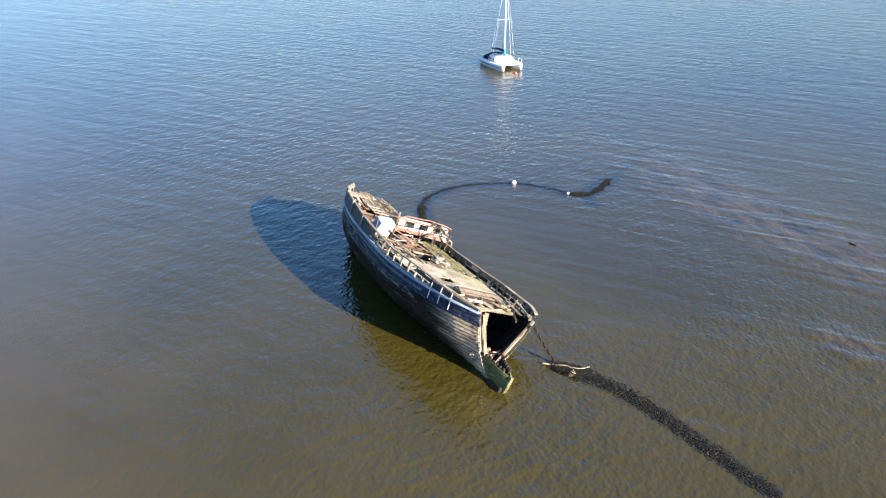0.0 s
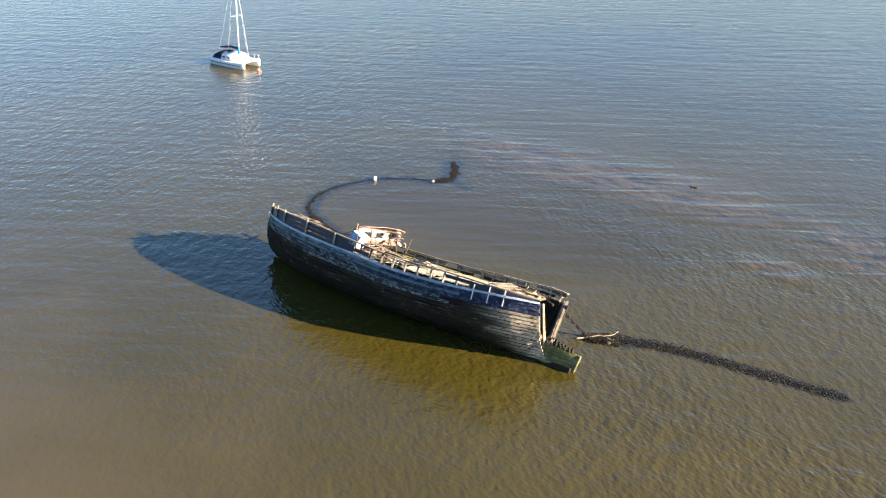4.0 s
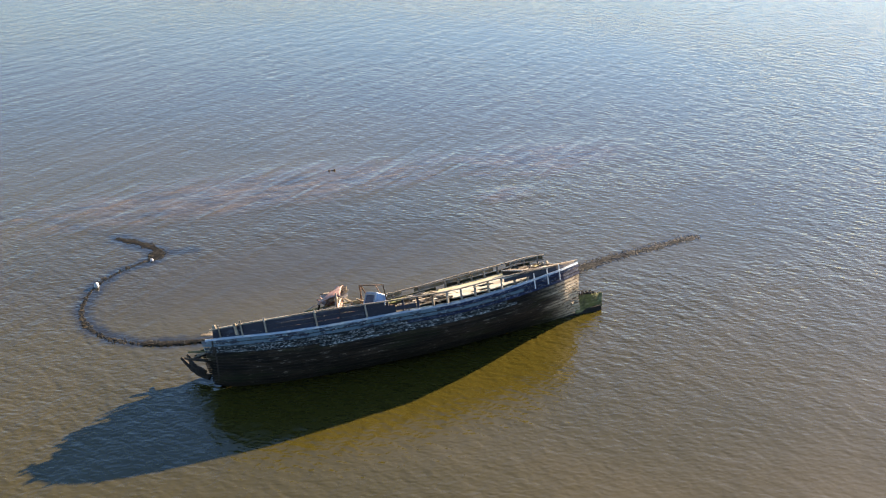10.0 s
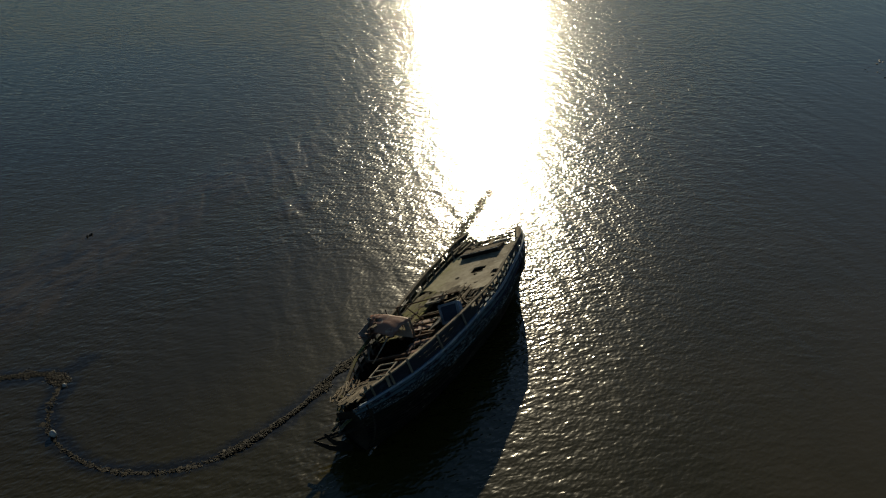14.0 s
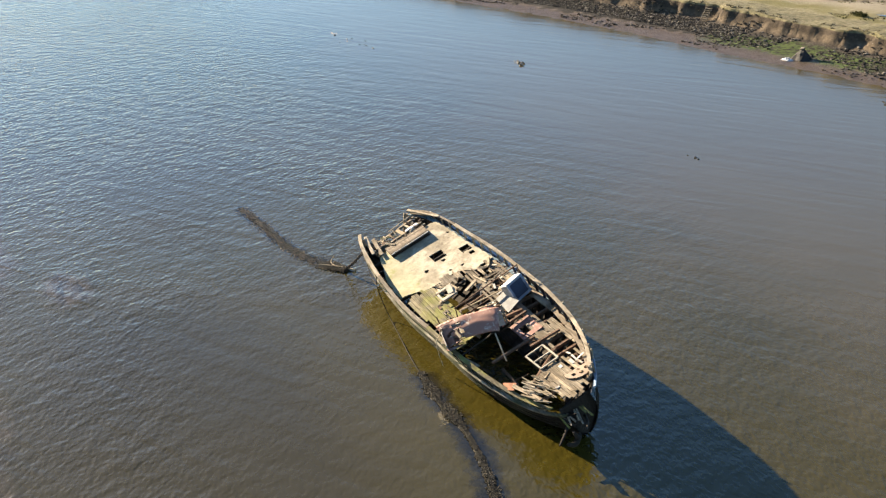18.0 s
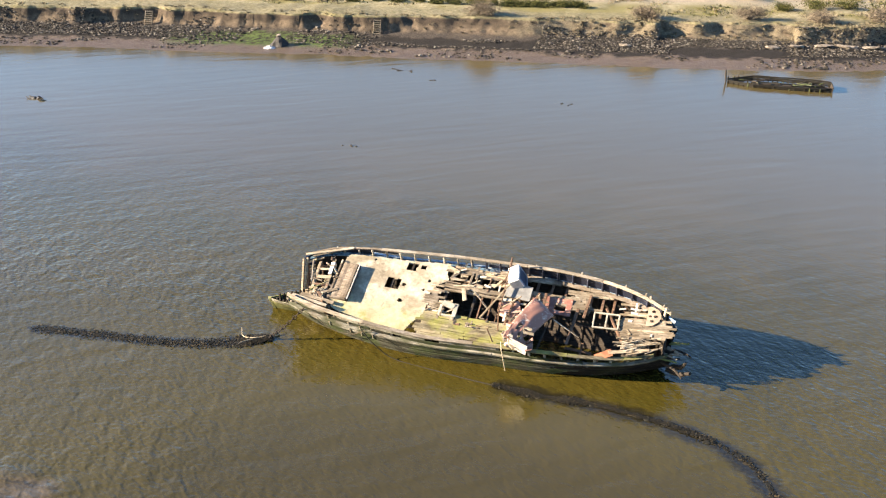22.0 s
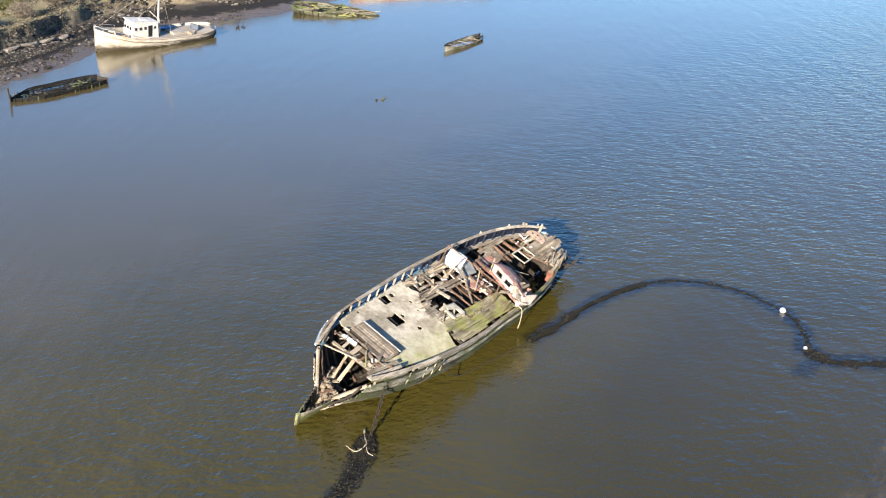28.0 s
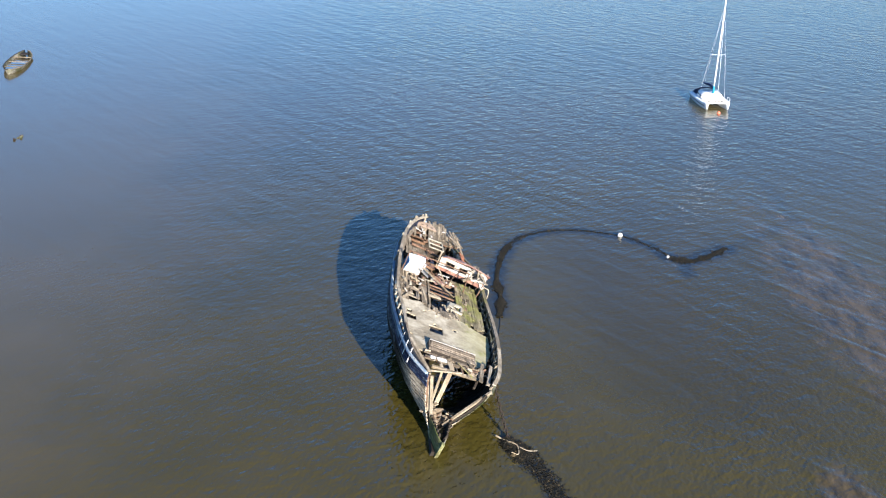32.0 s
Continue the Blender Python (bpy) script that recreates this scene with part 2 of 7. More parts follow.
def deck_sheet_mat():
    """Cream deck covering with algae towards the low side, grime and rain streaks."""
    m = Mat("cream_deck_covering", 0.75, spec=0.3)
    a, b, c = m.noise(0.9, 6, dist=0.3), m.noise(4.0, 8, rough=0.7), m.noise(26, 3)
    col = m.ramp(b, (0.25, (0.20, 0.17, 0.125)), (0.5, (0.40, 0.35, 0.255)), (0.72, (0.53, 0.475, 0.36)))
    col = m.mix(m.step(a, 0.43, 0.60), col, m.mix(1.0, col, (0.60, 0.57, 0.52), "MULTIPLY"))
    low = m.step(m.math("ADD", m.axis("Y"), m.math("MULTIPLY", a, 2.4)), 1.0, -0.9)
    col = m.mix(m.math("MULTIPLY", low, 0.45), col, (0.30, 0.285, 0.12))
    moss = m.math("MULTIPLY", m.step(m.axis("Y"), -0.6, -1.6), m.step(m.noise(1.4, 5, rough=0.65), 0.5, 0.66))
    col = m.mix(m.math("MULTIPLY", moss, 0.6), col, (0.19, 0.20, 0.03))
    # bare scuffed patches and rust-brown weeping round the fastenings
    col = m.mix(m.math("MULTIPLY", m.step(m.noise(2.3, 7, rough=0.7, dist=0.6), 0.56, 0.66), 0.55), col, (0.13, 0.105, 0.075))
    col = m.mix(m.math("MULTIPLY", m.step(c, 0.58, 0.72), 0.3), col, (0.17, 0.13, 0.09))
    m.colour(col).bump(b, 0.5, 0.02)
    return m.m


def water_mat():
    """Silty estuary water: brown body colour, wind ripples at three sizes, calmer under the bank, darker where weed lies near the surface."""
    m = Mat("silty_water", 0.15, spec=0.5)
    m.bsdf.inputs["IOR"].default_value = 1.5
    p = m.map(source="Object")
    big, small = m.noise(0.03, 3, p, dist=0.6), m.noise(0.14, 4, p)
    col = m.ramp(m.math("ADD", m.math("MULTIPLY", big, 0.7), m.math("MULTIPLY", small, 0.3)), (0.36, (0.041, 0.033, 0.0048)), (0.64, (0.058, 0.0445, 0.0085)))
    # paler, warmer body colour lifts the brightness towards the bank
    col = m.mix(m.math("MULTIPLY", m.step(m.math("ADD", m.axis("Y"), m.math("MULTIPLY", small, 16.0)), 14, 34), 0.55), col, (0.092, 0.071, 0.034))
    # body colour darkened inside the curved chain, standing in for view-dependent dimness
    bx, by = m.math("DIVIDE", m.math("SUBTRACT", m.axis("X"), 9.0), 17.0), m.math("DIVIDE", m.math("ADD", m.axis("Y"), 16.0), 8.5)
    dim_patch = m.step(m.math("ADD", m.math("ADD", m.math("MULTIPLY", bx, bx), m.math("MULTIPLY", by, by)), m.math("MULTIPLY", m.math("SUBTRACT", small, 0.5), 0.8)), 1.3, 0.2)
    col = m.mix(m.math("MULTIPLY", dim_patch, 0.6), col, (0.030, 0.023, 0.005))
    shoal = 0.0
    for cx, cy, rx, ry in ((-10.5, -18.0, 2.6, 1.4), (5.0, -25.6, 19.0, 4.2), (-17.0, -24.0, 8, 4)):
        dx = m.math("DIVIDE", m.math("SUBTRACT", m.axis("X"), cx), rx)
        dy = m.math("DIVIDE", m.math("SUBTRACT", m.axis("Y"), cy), ry)
        d = m.math("ADD", m.math("MULTIPLY", dx, dx), m.math("MULTIPLY", dy, dy))
        shoal = m.math("ADD", shoal, m.step(d, 1.6, 0.2))
        d = m.math("ADD", d, m.math("MULTIPLY", m.math("SUBTRACT", m.noise(0.5, 6, p, 0.7), 0.5), 3.6))
        col = m.mix(m.math("MULTIPLY", m.step(d, 1.1, 0.1), 0.8), col, m.ramp(m.noise(0.9, 6, m.map((0.4, 1.2, 1), rot=(0, 0, 0.5)), 0.7), (0.36, (0.018, 0.015, 0.010)), (0.5, (0.062, 0.046, 0.022)), (0.68, (0.108, 0.080, 0.046))))
    # weed and chain seen through the water, soft at the edges
    def gap(line):
        """Distance to a line of straight legs."""
        best = None
        for (ax, ay), (bx, by) in zip(line, line[1:]):
            n = m.node("ShaderNodeMapping", Vector=m.coord.outputs["Object"])
            n.vector_type = "TEXTURE"
            n.inputs["Location"].default_value = ((ax + bx) / 2, (ay + by) / 2, 0)
            n.inputs["Rotation"].default_value = (0, 0, math.atan2(by - ay, bx - ax))
            half = math.hypot(bx - ax, by - ay) / 2
            q = m.node("ShaderNodeSeparateXYZ", Vector=n.outputs["Vector"])
            over = m.math("MAXIMUM", m.math("SUBTRACT", m.math("ABSOLUTE", q.outputs["X"]), half), 0.0)
            d = m.math("ADD", m.math("ABSOLUTE", q.outputs["Y"]), over)
            best = d if best is None else m.math("MINIMUM", best, d)
        return best

    rag = m.math("MULTIPLY", m.math("SUBTRACT", m.noise(1.3, 5, p, 0.65), 0.5), 1.5)
    weed = m.ramp(m.noise(7.0, 4, p, 0.7), (0.35, (0.004, 0.004, 0.003)), (0.58, (0.016, 0.014, 0.008)), (0.74, (0.045, 0.037, 0.021)))
    tight = m.math("MULTIPLY", m.math("SUBTRACT", m.noise(3.4, 4, p, 0.7), 0.5), 0.9)
    for line, w0, w1, amount, edge in (
        (((-6.7, -4.1), (-9.1, -5.45), (-12.2, -6.1), (-18.2, -6.8)), 0.62, 0.2, 0.9, tight),
        (((5.4, -4.85), (9.6, -5.08), (12.2, -5.4), (14.3, -6.0), (16.0, -6.9), (17.3, -8.6), (17.8, -10.8), (17.4, -12.6), (16.7, -14.2), (15.1, -15.7), (13.3, -16.6)), 0.85, 0.2, 0.9, rag),
        (((13.4, -16.4), (12.9, -17.7), (15.0, -20.6)), 1.15, 0.25, 0.9, rag),
        (((13.0, -17.2), (10.8, -17.0)), 0.8, 0.1, 0.75, rag),
        (((13.5, -19.5), (20.0, -27.0), (28.0, -27.5), (34.0, -20.0)), 0.9, 0.1, 0.22, rag),
    ):
        d = m.math("ADD", gap(line), edge)
        col = m.mix(m.math("MULTIPLY", m.step(d, w0, w1), amount), col, weed)
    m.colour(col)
    # wind ripples of three lengths with rounded crests, over long low waves from another quarter
    def waves(size, ratio, az, detail, dist=0.3):
        n = m.node("ShaderNodeMapping", Vector=m.coord.outputs["Object"])
        n.vector_type = "TEXTURE"
        n.inputs["Rotation"].default_value = (0, 0, radians(az))
        n.inputs["Scale"].default_value = (size * ratio, size, size)
        return m.noise(1.0, detail, n.outputs["Vector"], 0.4, dist)

    long = waves(1.25, 5.0, 36, 1, 0.4)
    mid = waves(0.85, 1.8, -74, 1)
    ripple = waves(0.34, 1.8, -42, 1)
    chop = waves(0.17, 1.5, -10, 0)
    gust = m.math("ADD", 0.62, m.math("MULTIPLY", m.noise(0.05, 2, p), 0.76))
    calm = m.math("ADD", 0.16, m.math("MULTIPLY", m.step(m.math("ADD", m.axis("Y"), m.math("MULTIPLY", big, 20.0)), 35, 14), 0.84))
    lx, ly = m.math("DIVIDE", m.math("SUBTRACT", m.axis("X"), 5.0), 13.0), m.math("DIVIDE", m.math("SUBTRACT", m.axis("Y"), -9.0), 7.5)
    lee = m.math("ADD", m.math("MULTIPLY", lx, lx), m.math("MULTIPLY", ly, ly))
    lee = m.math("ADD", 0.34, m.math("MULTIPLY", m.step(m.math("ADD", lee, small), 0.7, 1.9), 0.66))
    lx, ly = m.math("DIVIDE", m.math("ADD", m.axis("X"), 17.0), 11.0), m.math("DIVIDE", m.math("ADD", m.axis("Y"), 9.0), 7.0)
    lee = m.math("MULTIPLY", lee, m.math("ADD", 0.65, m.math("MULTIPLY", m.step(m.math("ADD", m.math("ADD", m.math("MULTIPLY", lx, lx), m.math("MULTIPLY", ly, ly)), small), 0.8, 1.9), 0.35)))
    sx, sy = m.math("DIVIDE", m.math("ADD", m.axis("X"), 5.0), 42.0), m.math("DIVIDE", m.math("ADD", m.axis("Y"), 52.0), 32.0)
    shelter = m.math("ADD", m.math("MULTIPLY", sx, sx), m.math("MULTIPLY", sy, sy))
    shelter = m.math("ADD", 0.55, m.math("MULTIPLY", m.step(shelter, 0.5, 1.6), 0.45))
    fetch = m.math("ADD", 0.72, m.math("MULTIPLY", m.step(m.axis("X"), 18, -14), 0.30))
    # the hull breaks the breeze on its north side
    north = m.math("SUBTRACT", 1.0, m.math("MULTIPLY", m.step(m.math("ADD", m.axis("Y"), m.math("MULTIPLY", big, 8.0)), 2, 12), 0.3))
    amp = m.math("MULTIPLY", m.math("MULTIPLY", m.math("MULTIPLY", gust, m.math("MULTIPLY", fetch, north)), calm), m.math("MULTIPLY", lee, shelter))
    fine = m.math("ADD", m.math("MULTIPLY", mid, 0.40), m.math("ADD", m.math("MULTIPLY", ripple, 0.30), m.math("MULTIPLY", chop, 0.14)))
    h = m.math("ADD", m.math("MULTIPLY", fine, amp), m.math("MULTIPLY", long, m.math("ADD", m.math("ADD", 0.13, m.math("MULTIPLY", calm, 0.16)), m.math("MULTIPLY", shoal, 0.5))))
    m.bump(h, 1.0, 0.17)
    return m.m


def weed_mat():
    m = Mat("bladder_wrack", 0.7, spec=0.2)
    col = m.ramp(m.island(), (0.0, (0.007, 0.007, 0.005)), (0.6, (0.013, 0.012, 0.008)), (0.85, (0.026, 0.020, 0.010)), (1.0, (0.070, 0.052, 0.026)))
    return m.colour(col).m


WEED_MAT = weed_mat()
DECK_SHEET = deck_sheet_mat()
WATER = water_mat()


# ---- building helpers ----
def part(name, bm, material, parent=None, label="", smooth=False):
    """Links a bmesh as one mesh object under a thing or part."""
    me = bpy.data.meshes.new(name)
    bm.to_mesh(me)
    bm.free()
    return part_mesh(name, me, material, parent, label, smooth)


def part_mesh(name, me, material, parent=None, label="", smooth=False):
    if material and not me.materials:
        me.materials.append(material)
    if smooth:
        me.polygons.foreach_set("use_smooth", [True] * len(me.polygons))
    ob = new(name, me)
    if parent:
        ob.parent = parent
    if label:
        ob["label"] = label
    return ob


def thing(name, label, category, matrix=None, group="", kind=""):
    ob = new(name)
    ob.empty_display_size = 0.2
    if matrix is not None:
        ob.matrix_basis = matrix
    return tagged(ob, label, category, group, kind)


def add_box(bm, size, m=Matrix(), bevel=0.0):
    """A box of that size centred on m, its long edges eased."""
    r = bmesh.ops.create_cube(bm, size=1.0, matrix=m @ Matrix.Diagonal((*size, 1)))
    if bevel:
        edges = list({e for v in r["verts"] for e in v.link_edges})
        bmesh.ops.bevel(bm, geom=edges, offset=bevel, segments=1, affect="EDGES", profile=0.6)
    return bm


def box(size, m=Matrix(), bevel=0.0):
    return add_box(bmesh.new(), size, m, bevel)


def along(a, b, roll=0.0):
    """A frame centred between a and b with x along the line."""
    a, b = Vector(a), Vector(b)
    q = (b - a).to_track_quat("X", "Z").to_matrix().to_4x4()
    return Matrix.Translation((a + b) / 2) @ q @ pose(0, 0, 0, roll, 0, 0)


def bar(a, b, w, h, roll=0.0, bevel=0.01, rough=0.0, rng=random):
    """A timber from a to b, with slightly broken ends."""
    length = (Vector(b) - Vector(a)).length
    bm = box((length, w, h), along(a, b, roll), min(bevel, w / 4, h / 4))
    if rough:
        for v in bm.verts:
            v.co += Vector((rng.uniform(-rough, rough), rng.uniform(-rough, rough) * 0.4, rng.uniform(-rough, rough) * 0.4))
    return bm


def tube(points, radius, sides=8, caps=True):
    """A round tube along points; radius may be a list."""
    pts = [Vector(p) for p in points]
    rad = radius if isinstance(radius, (list, tuple)) else [radius] * len(pts)
    verts, faces = [], []
    for i, p in enumerate(pts):
        d = (pts[min(i + 1, len(pts) - 1)] - pts[max(i - 1, 0)]).normalized()
        q = d.to_track_quat("Z", "Y").to_matrix()
        for k in range(sides):
            a = 2 * math.pi * k / sides
            verts.append(p + q @ Vector((math.cos(a) * rad[i], math.sin(a) * rad[i], 0)))
    for i in range(len(pts) - 1):
        for k in range(sides):
            j = (k + 1) % sides
            faces.append((i * sides + k, i * sides + j, (i + 1) * sides + j, (i + 1) * sides + k))
    if caps:
        faces += [tuple(range(sides))[::-1], tuple((len(pts) - 1) * sides + k for k in range(sides))]
    me = bpy.data.meshes.new("tube")
    me.from_pydata([tuple(v) for v in verts], [], faces)
    return me


def smooth_line(points, n=8):
    """A Catmull-Rom line through points."""
    p = [Vector(q) for q in points]
    p = [2 * p[0] - p[1]] + p + [2 * p[-1] - p[-2]]
    out = []
    for i in range(1, len(p) - 2):
        for k in range(n):
            u = k / n
            a, b, c, d = p[i - 1], p[i], p[i + 1], p[i + 2]
            out.append(0.5 * (2 * b + (c - a) * u + (2 * a - 5 * b + 4 * c - d) * u * u + (3 * b - a - 3 * c + d) * u ** 3))
    return out + [p[-2]]


def curve_of(xs, ys):
    """A smooth curve through stations, as a function."""
    xs, ys = np.array(xs, float), np.array(ys, float)
    slope = np.gradient(ys, xs)

    def f(x):
        x = min(max(x, xs[0]), xs[-1])
        i = int(min(max(np.searchsorted(xs, x) - 1, 0), len(xs) - 2))
        d = xs[i + 1] - xs[i]
        u = (x - xs[i]) / d
        return float((2 * u**3 - 3 * u**2 + 1) * ys[i] + (u**3 - 2 * u**2 + u) * d * slope[i] + (3 * u**2 - 2 * u**3) * ys[i + 1] + (u**3 - u**2) * d * slope[i + 1])

    return f


def strip(sections, material, name, parent, label="", closed_ends=True, smooth=False):
    """A solid bar through four-cornered sections, each a list of four points in order round it."""
    n = len(sections[0])
    verts = [tuple(p) for s in sections for p in s]
    faces = []
    for i in range(len(sections) - 1):
        for k in range(n):
            j = (k + 1) % n
            faces.append((i * n + k, i * n + j, (i + 1) * n + j, (i + 1) * n + k))
    if closed_ends:
        faces += [tuple(range(n))[::-1], tuple((len(sections) - 1) * n + k for k in range(n))]
    me = bpy.data.meshes.new(name)
    me.from_pydata(verts, [], faces)
    bm = bmesh.new()
    bm.from_mesh(me)
    bmesh.ops.recalc_face_normals(bm, faces=bm.faces)
    bm.to_mesh(me)
    bm.free()
    return part_mesh(name, me, material, parent, label, smooth)


# ---- water and land ----
def flat(name, size, z, material, label):
    bm = bmesh.new()
    bmesh.ops.create_grid(bm, x_segments=2, y_segments=2, size=size)
    ob = part(name, bm, material)
    ob.location.z = z
    return tagged(ob, label, "water", kind="structure")


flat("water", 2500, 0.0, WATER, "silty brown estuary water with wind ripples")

SHORE = curve_of([-420, -200, -120, -83, -70, -53, -45, -31, -18, -9, 10, 20, 26, 32, 45, 60, 80, 110, 160, 420],
                 [-110, -4, 30, 41.5, 46, 50.6, 52.0, 55.2, 57.6, 59.6, 63.0, 65.6, 67.6, 71.0, 75.0, 72.5, 75, 84, 100, 150])


def land_height(x, d):
    """Height of the land d metres behind the waterline."""
    n = noise.noise(Vector((x * 0.11, d * 0.11, 3.1)))
    cliff = 9.6 + 1.3 * noise.noise(Vector((x * 0.09, 1.7, 0))) + 0.4 * noise.noise(Vector((x * 0.38, 7.7, 0))) + (2.0 if 5 < x < 20 else 0) + (0.5 * noise.noise(Vector((x * 0.27, 2.2, 0))) + 0.28 * noise.noise(Vector((x * 1.1, 5.2, d * 0.8))) + 0.22 * noise.noise(Vector((x * 2.6, 8.2, d * 1.5))) if x < -22 else 0)
    if d < 0:
        return max(-3.0, d * 0.09)
    if d < cliff - 1.0:
        u = d / (cliff - 1.0)
        return 0.10 * d * (0.55 + 0.75 * u) + 0.10 * n * u + 0.06 * noise.noise(Vector((x * 0.9, d * 0.9, 0)))
    foot = 0.10 * (cliff - 1.0) * 1.3
    top = 2.85 + 0.25 * n
    wide = max(0.6, (1.1 if x < -24 else 1.9) + 1.3 * noise.noise(Vector((x * 0.33, 4.4, 0))))
    if d < cliff - 1.0 + wide:
        u = (d - cliff + 1.0) / wide
        u = u * u * (3 - 2 * u)
        return foot + (top - foot) * u + 1.6 * u * (1 - u) * (noise.noise(Vector((x * 0.9, d * 1.6, 5))) + 0.7 * noise.noise(Vector((x * 2.4, d * 2.6, 6)))) + 0.08 * noise.noise(Vector((x * 3.1, d * 2.4, 6)))
    return top + 0.12 * noise.noise(Vector((x * 0.5, d * 0.5, 9))) + min(0.6, max(0, d - 40) * 0.01)


def ground_mat():
    """Tidal zones: wet mud, dark weedy stones, earth on the bluff, winter grass on the marsh behind it."""
    m = Mat("tidal_bank", 0.9, spec=0.25)
    p = m.map()
    z, x = m.axis("Z"), m.axis("X")
    n1, n2, n3 = m.noise(0.5, 5, p), m.noise(2.2, 6, p, 0.65), m.noise(9, 4, p)
    zn = m.math("ADD", z, m.math("MULTIPLY", m.math("SUBTRACT", n1, 0.5), 0.7))
    mud = m.ramp(n2, (0.3, (0.066, 0.048, 0.033)), (0.7, (0.125, 0.094, 0.065)))
    stone = m.ramp(n3, (0.35, (0.020, 0.016, 0.012)), (0.6, (0.060, 0.049, 0.038)), (0.75, (0.145, 0.122, 0.098)))
    earth = m.ramp(n2, (0.3, (0.045, 0.033, 0.022)), (0.7, (0.165, 0.125, 0.083)))
    # darker band under the turf, ragged below, and pale slumped clay
    dark_band = m.step(m.math("ADD", z, m.math("MULTIPLY", m.math("SUBTRACT", m.noise(1.1, 5, p, 0.65), 0.5), 2.4)), 1.75, 2.15)
    earth = m.mix(m.math("MULTIPLY", dark_band, 0.8), earth, m.ramp(n3, (0.35, (0.022, 0.016, 0.011)), (0.7, (0.06, 0.045, 0.03))))
    grass = m.ramp(n2, (0.25, (0.09, 0.078, 0.030)), (0.5, (0.22, 0.19, 0.10)), (0.75, (0.36, 0.305, 0.20)))
    grass = m.mix(m.step(m.noise(0.13, 4, p), 0.45, 0.6), grass, (0.15, 0.13, 0.045))
    q = m.math("ADD", m.math("SUBTRACT", m.axis("Y"), m.math("MULTIPLY", x, 0.22)), m.math("MULTIPLY", n1, 3.0))
    grass = m.mix(m.math("MULTIPLY", m.step(q, 79.5, 77.5), 0.85), grass, m.ramp(n2, (0.32, (0.072, 0.065, 0.030)), (0.52, (0.155, 0.136, 0.074)), (0.7, (0.235, 0.20, 0.125))))
    straw = m.ramp(n3, (0.35, (0.19, 0.158, 0.105)), (0.7, (0.33, 0.285, 0.20)))
    far = m.step(m.math("SUBTRACT", m.axis("Y"), m.math("MULTIPLY", x, 0.22)), 81, 87)
    grass = m.mix(far, grass, straw)
    col = m.mix(m.step(zn, 0.28, 0.42), mud, stone)
    wet = m.math("MULTIPLY", m.step(zn, 0.28, 0.4), m.step(m.math("ADD", zn, m.math("MULTIPLY", n2, 0.4)), 1.12, 0.98))
    col = m.mix(m.math("MULTIPLY", wet, 0.95), col, (0.010, 0.008, 0.006))
    # turf has slipped over the face east of the slips
    slipped = m.math("MULTIPLY", m.step(m.math("ADD", x, m.math("MULTIPLY", n1, 8.0)), -10, -4), m.step(m.noise(0.8, 5, p, 0.65), 0.36, 0.5))
    earth = m.mix(m.math("MULTIPLY", slipped, 0.75), earth, m.ramp(n3, (0.3, (0.07, 0.057, 0.034)), (0.7, (0.22, 0.18, 0.115))))
    col = m.mix(m.step(zn, 1.0, 1.45), col, earth)
    dx = m.math("DIVIDE", m.math("ADD", x, 38.5), 12.0)
    algae = m.math("MULTIPLY", m.step(m.math("MULTIPLY", dx, dx), 1.0, 0.3), m.math("MULTIPLY", m.step(z, 0.15, 0.3), m.step(zn, 1.0, 0.7)))
    col = m.mix(m.math("MULTIPLY", algae, m.step(n2, 0.38, 0.6)), col, (0.062, 0.09, 0.02))
    col = m.mix(m.step(z, 2.55, 2.75), col, grass)
    m.colour(col)
    m.rough(m.mix(m.step(zn, 0.2, 0.45), (0.35, 0.35, 0.35), (0.95, 0.95, 0.95)))
    m.bump(n3, 0.7, 0.08)
    return m.m


def build_ground():
    xs = np.concatenate([np.arange(-420, -100, 12), np.arange(-100, 110, 0.36), np.arange(110, 421, 12)])
    ds = np.concatenate([[-140, -90, -50, -25, -12, -6], np.arange(-3, 7, 0.4), np.arange(7, 13, 0.2), np.arange(13, 14, 0.4), np.arange(14, 40, 1.2), np.arange(40, 120, 8), [150, 220, 400, 900, 2000]])
    verts = []
    for x in xs:
        y0 = SHORE(x)
        for d in ds:
            verts.append((x, y0 + d, land_height(x, d)))
    nd = len(ds)
    faces = [(i * nd + j, (i + 1) * nd + j, (i + 1) * nd + j + 1, i * nd + j + 1) for i in range(len(xs) - 1) for j in range(nd - 1)]
    me = bpy.data.meshes.new("ground")
    me.from_pydata(verts, [], faces)
    ob = part_mesh("ground", me, ground_mat(), smooth=True)
    tagged(ob, "muddy tidal bank with an eroded earth bluff and winter grass", "river bank", kind="structure")


build_ground()


# ---- the wooden wreck ----
HEEL = 22.5
wreck = thing("fishing_boat_wreck", "rotting wooden fishing boat wreck heeled over in shallow water", "wreck", pose(0, -1.38, 2.28, HEEL, 0, 0))

ST = [-6.0, -4.8, -3.1, -1.1, 1.45, 4.45, 7.45, 9.7, 11.3, 12.25, 12.9, 13.2]
HALF_S = curve_of(ST, [1.06, 1.72, 2.08, 2.27, 2.52, 2.51, 2.32, 1.95, 1.42, 0.90, 0.40, -0.2])
SHEER_S = curve_of(ST, [0.40, 0.29, 0.10, -0.12, -0.25, -0.20, -0.18, -0.12, -0.03, 0.0, 0.0, 0.0])
HALF_P = curve_of(ST, [1.80, 2.20, 2.50, 2.70, 2.78, 2.60, 2.45, 2.02, 1.52, 1.10, 0.70, 0.2])
SHEER_P = curve_of(ST, [0.34, 0.30, 0.14, -0.04, -0.22, -0.32, -0.40, -0.62, -0.72, -0.66, -0.5, -0.3])
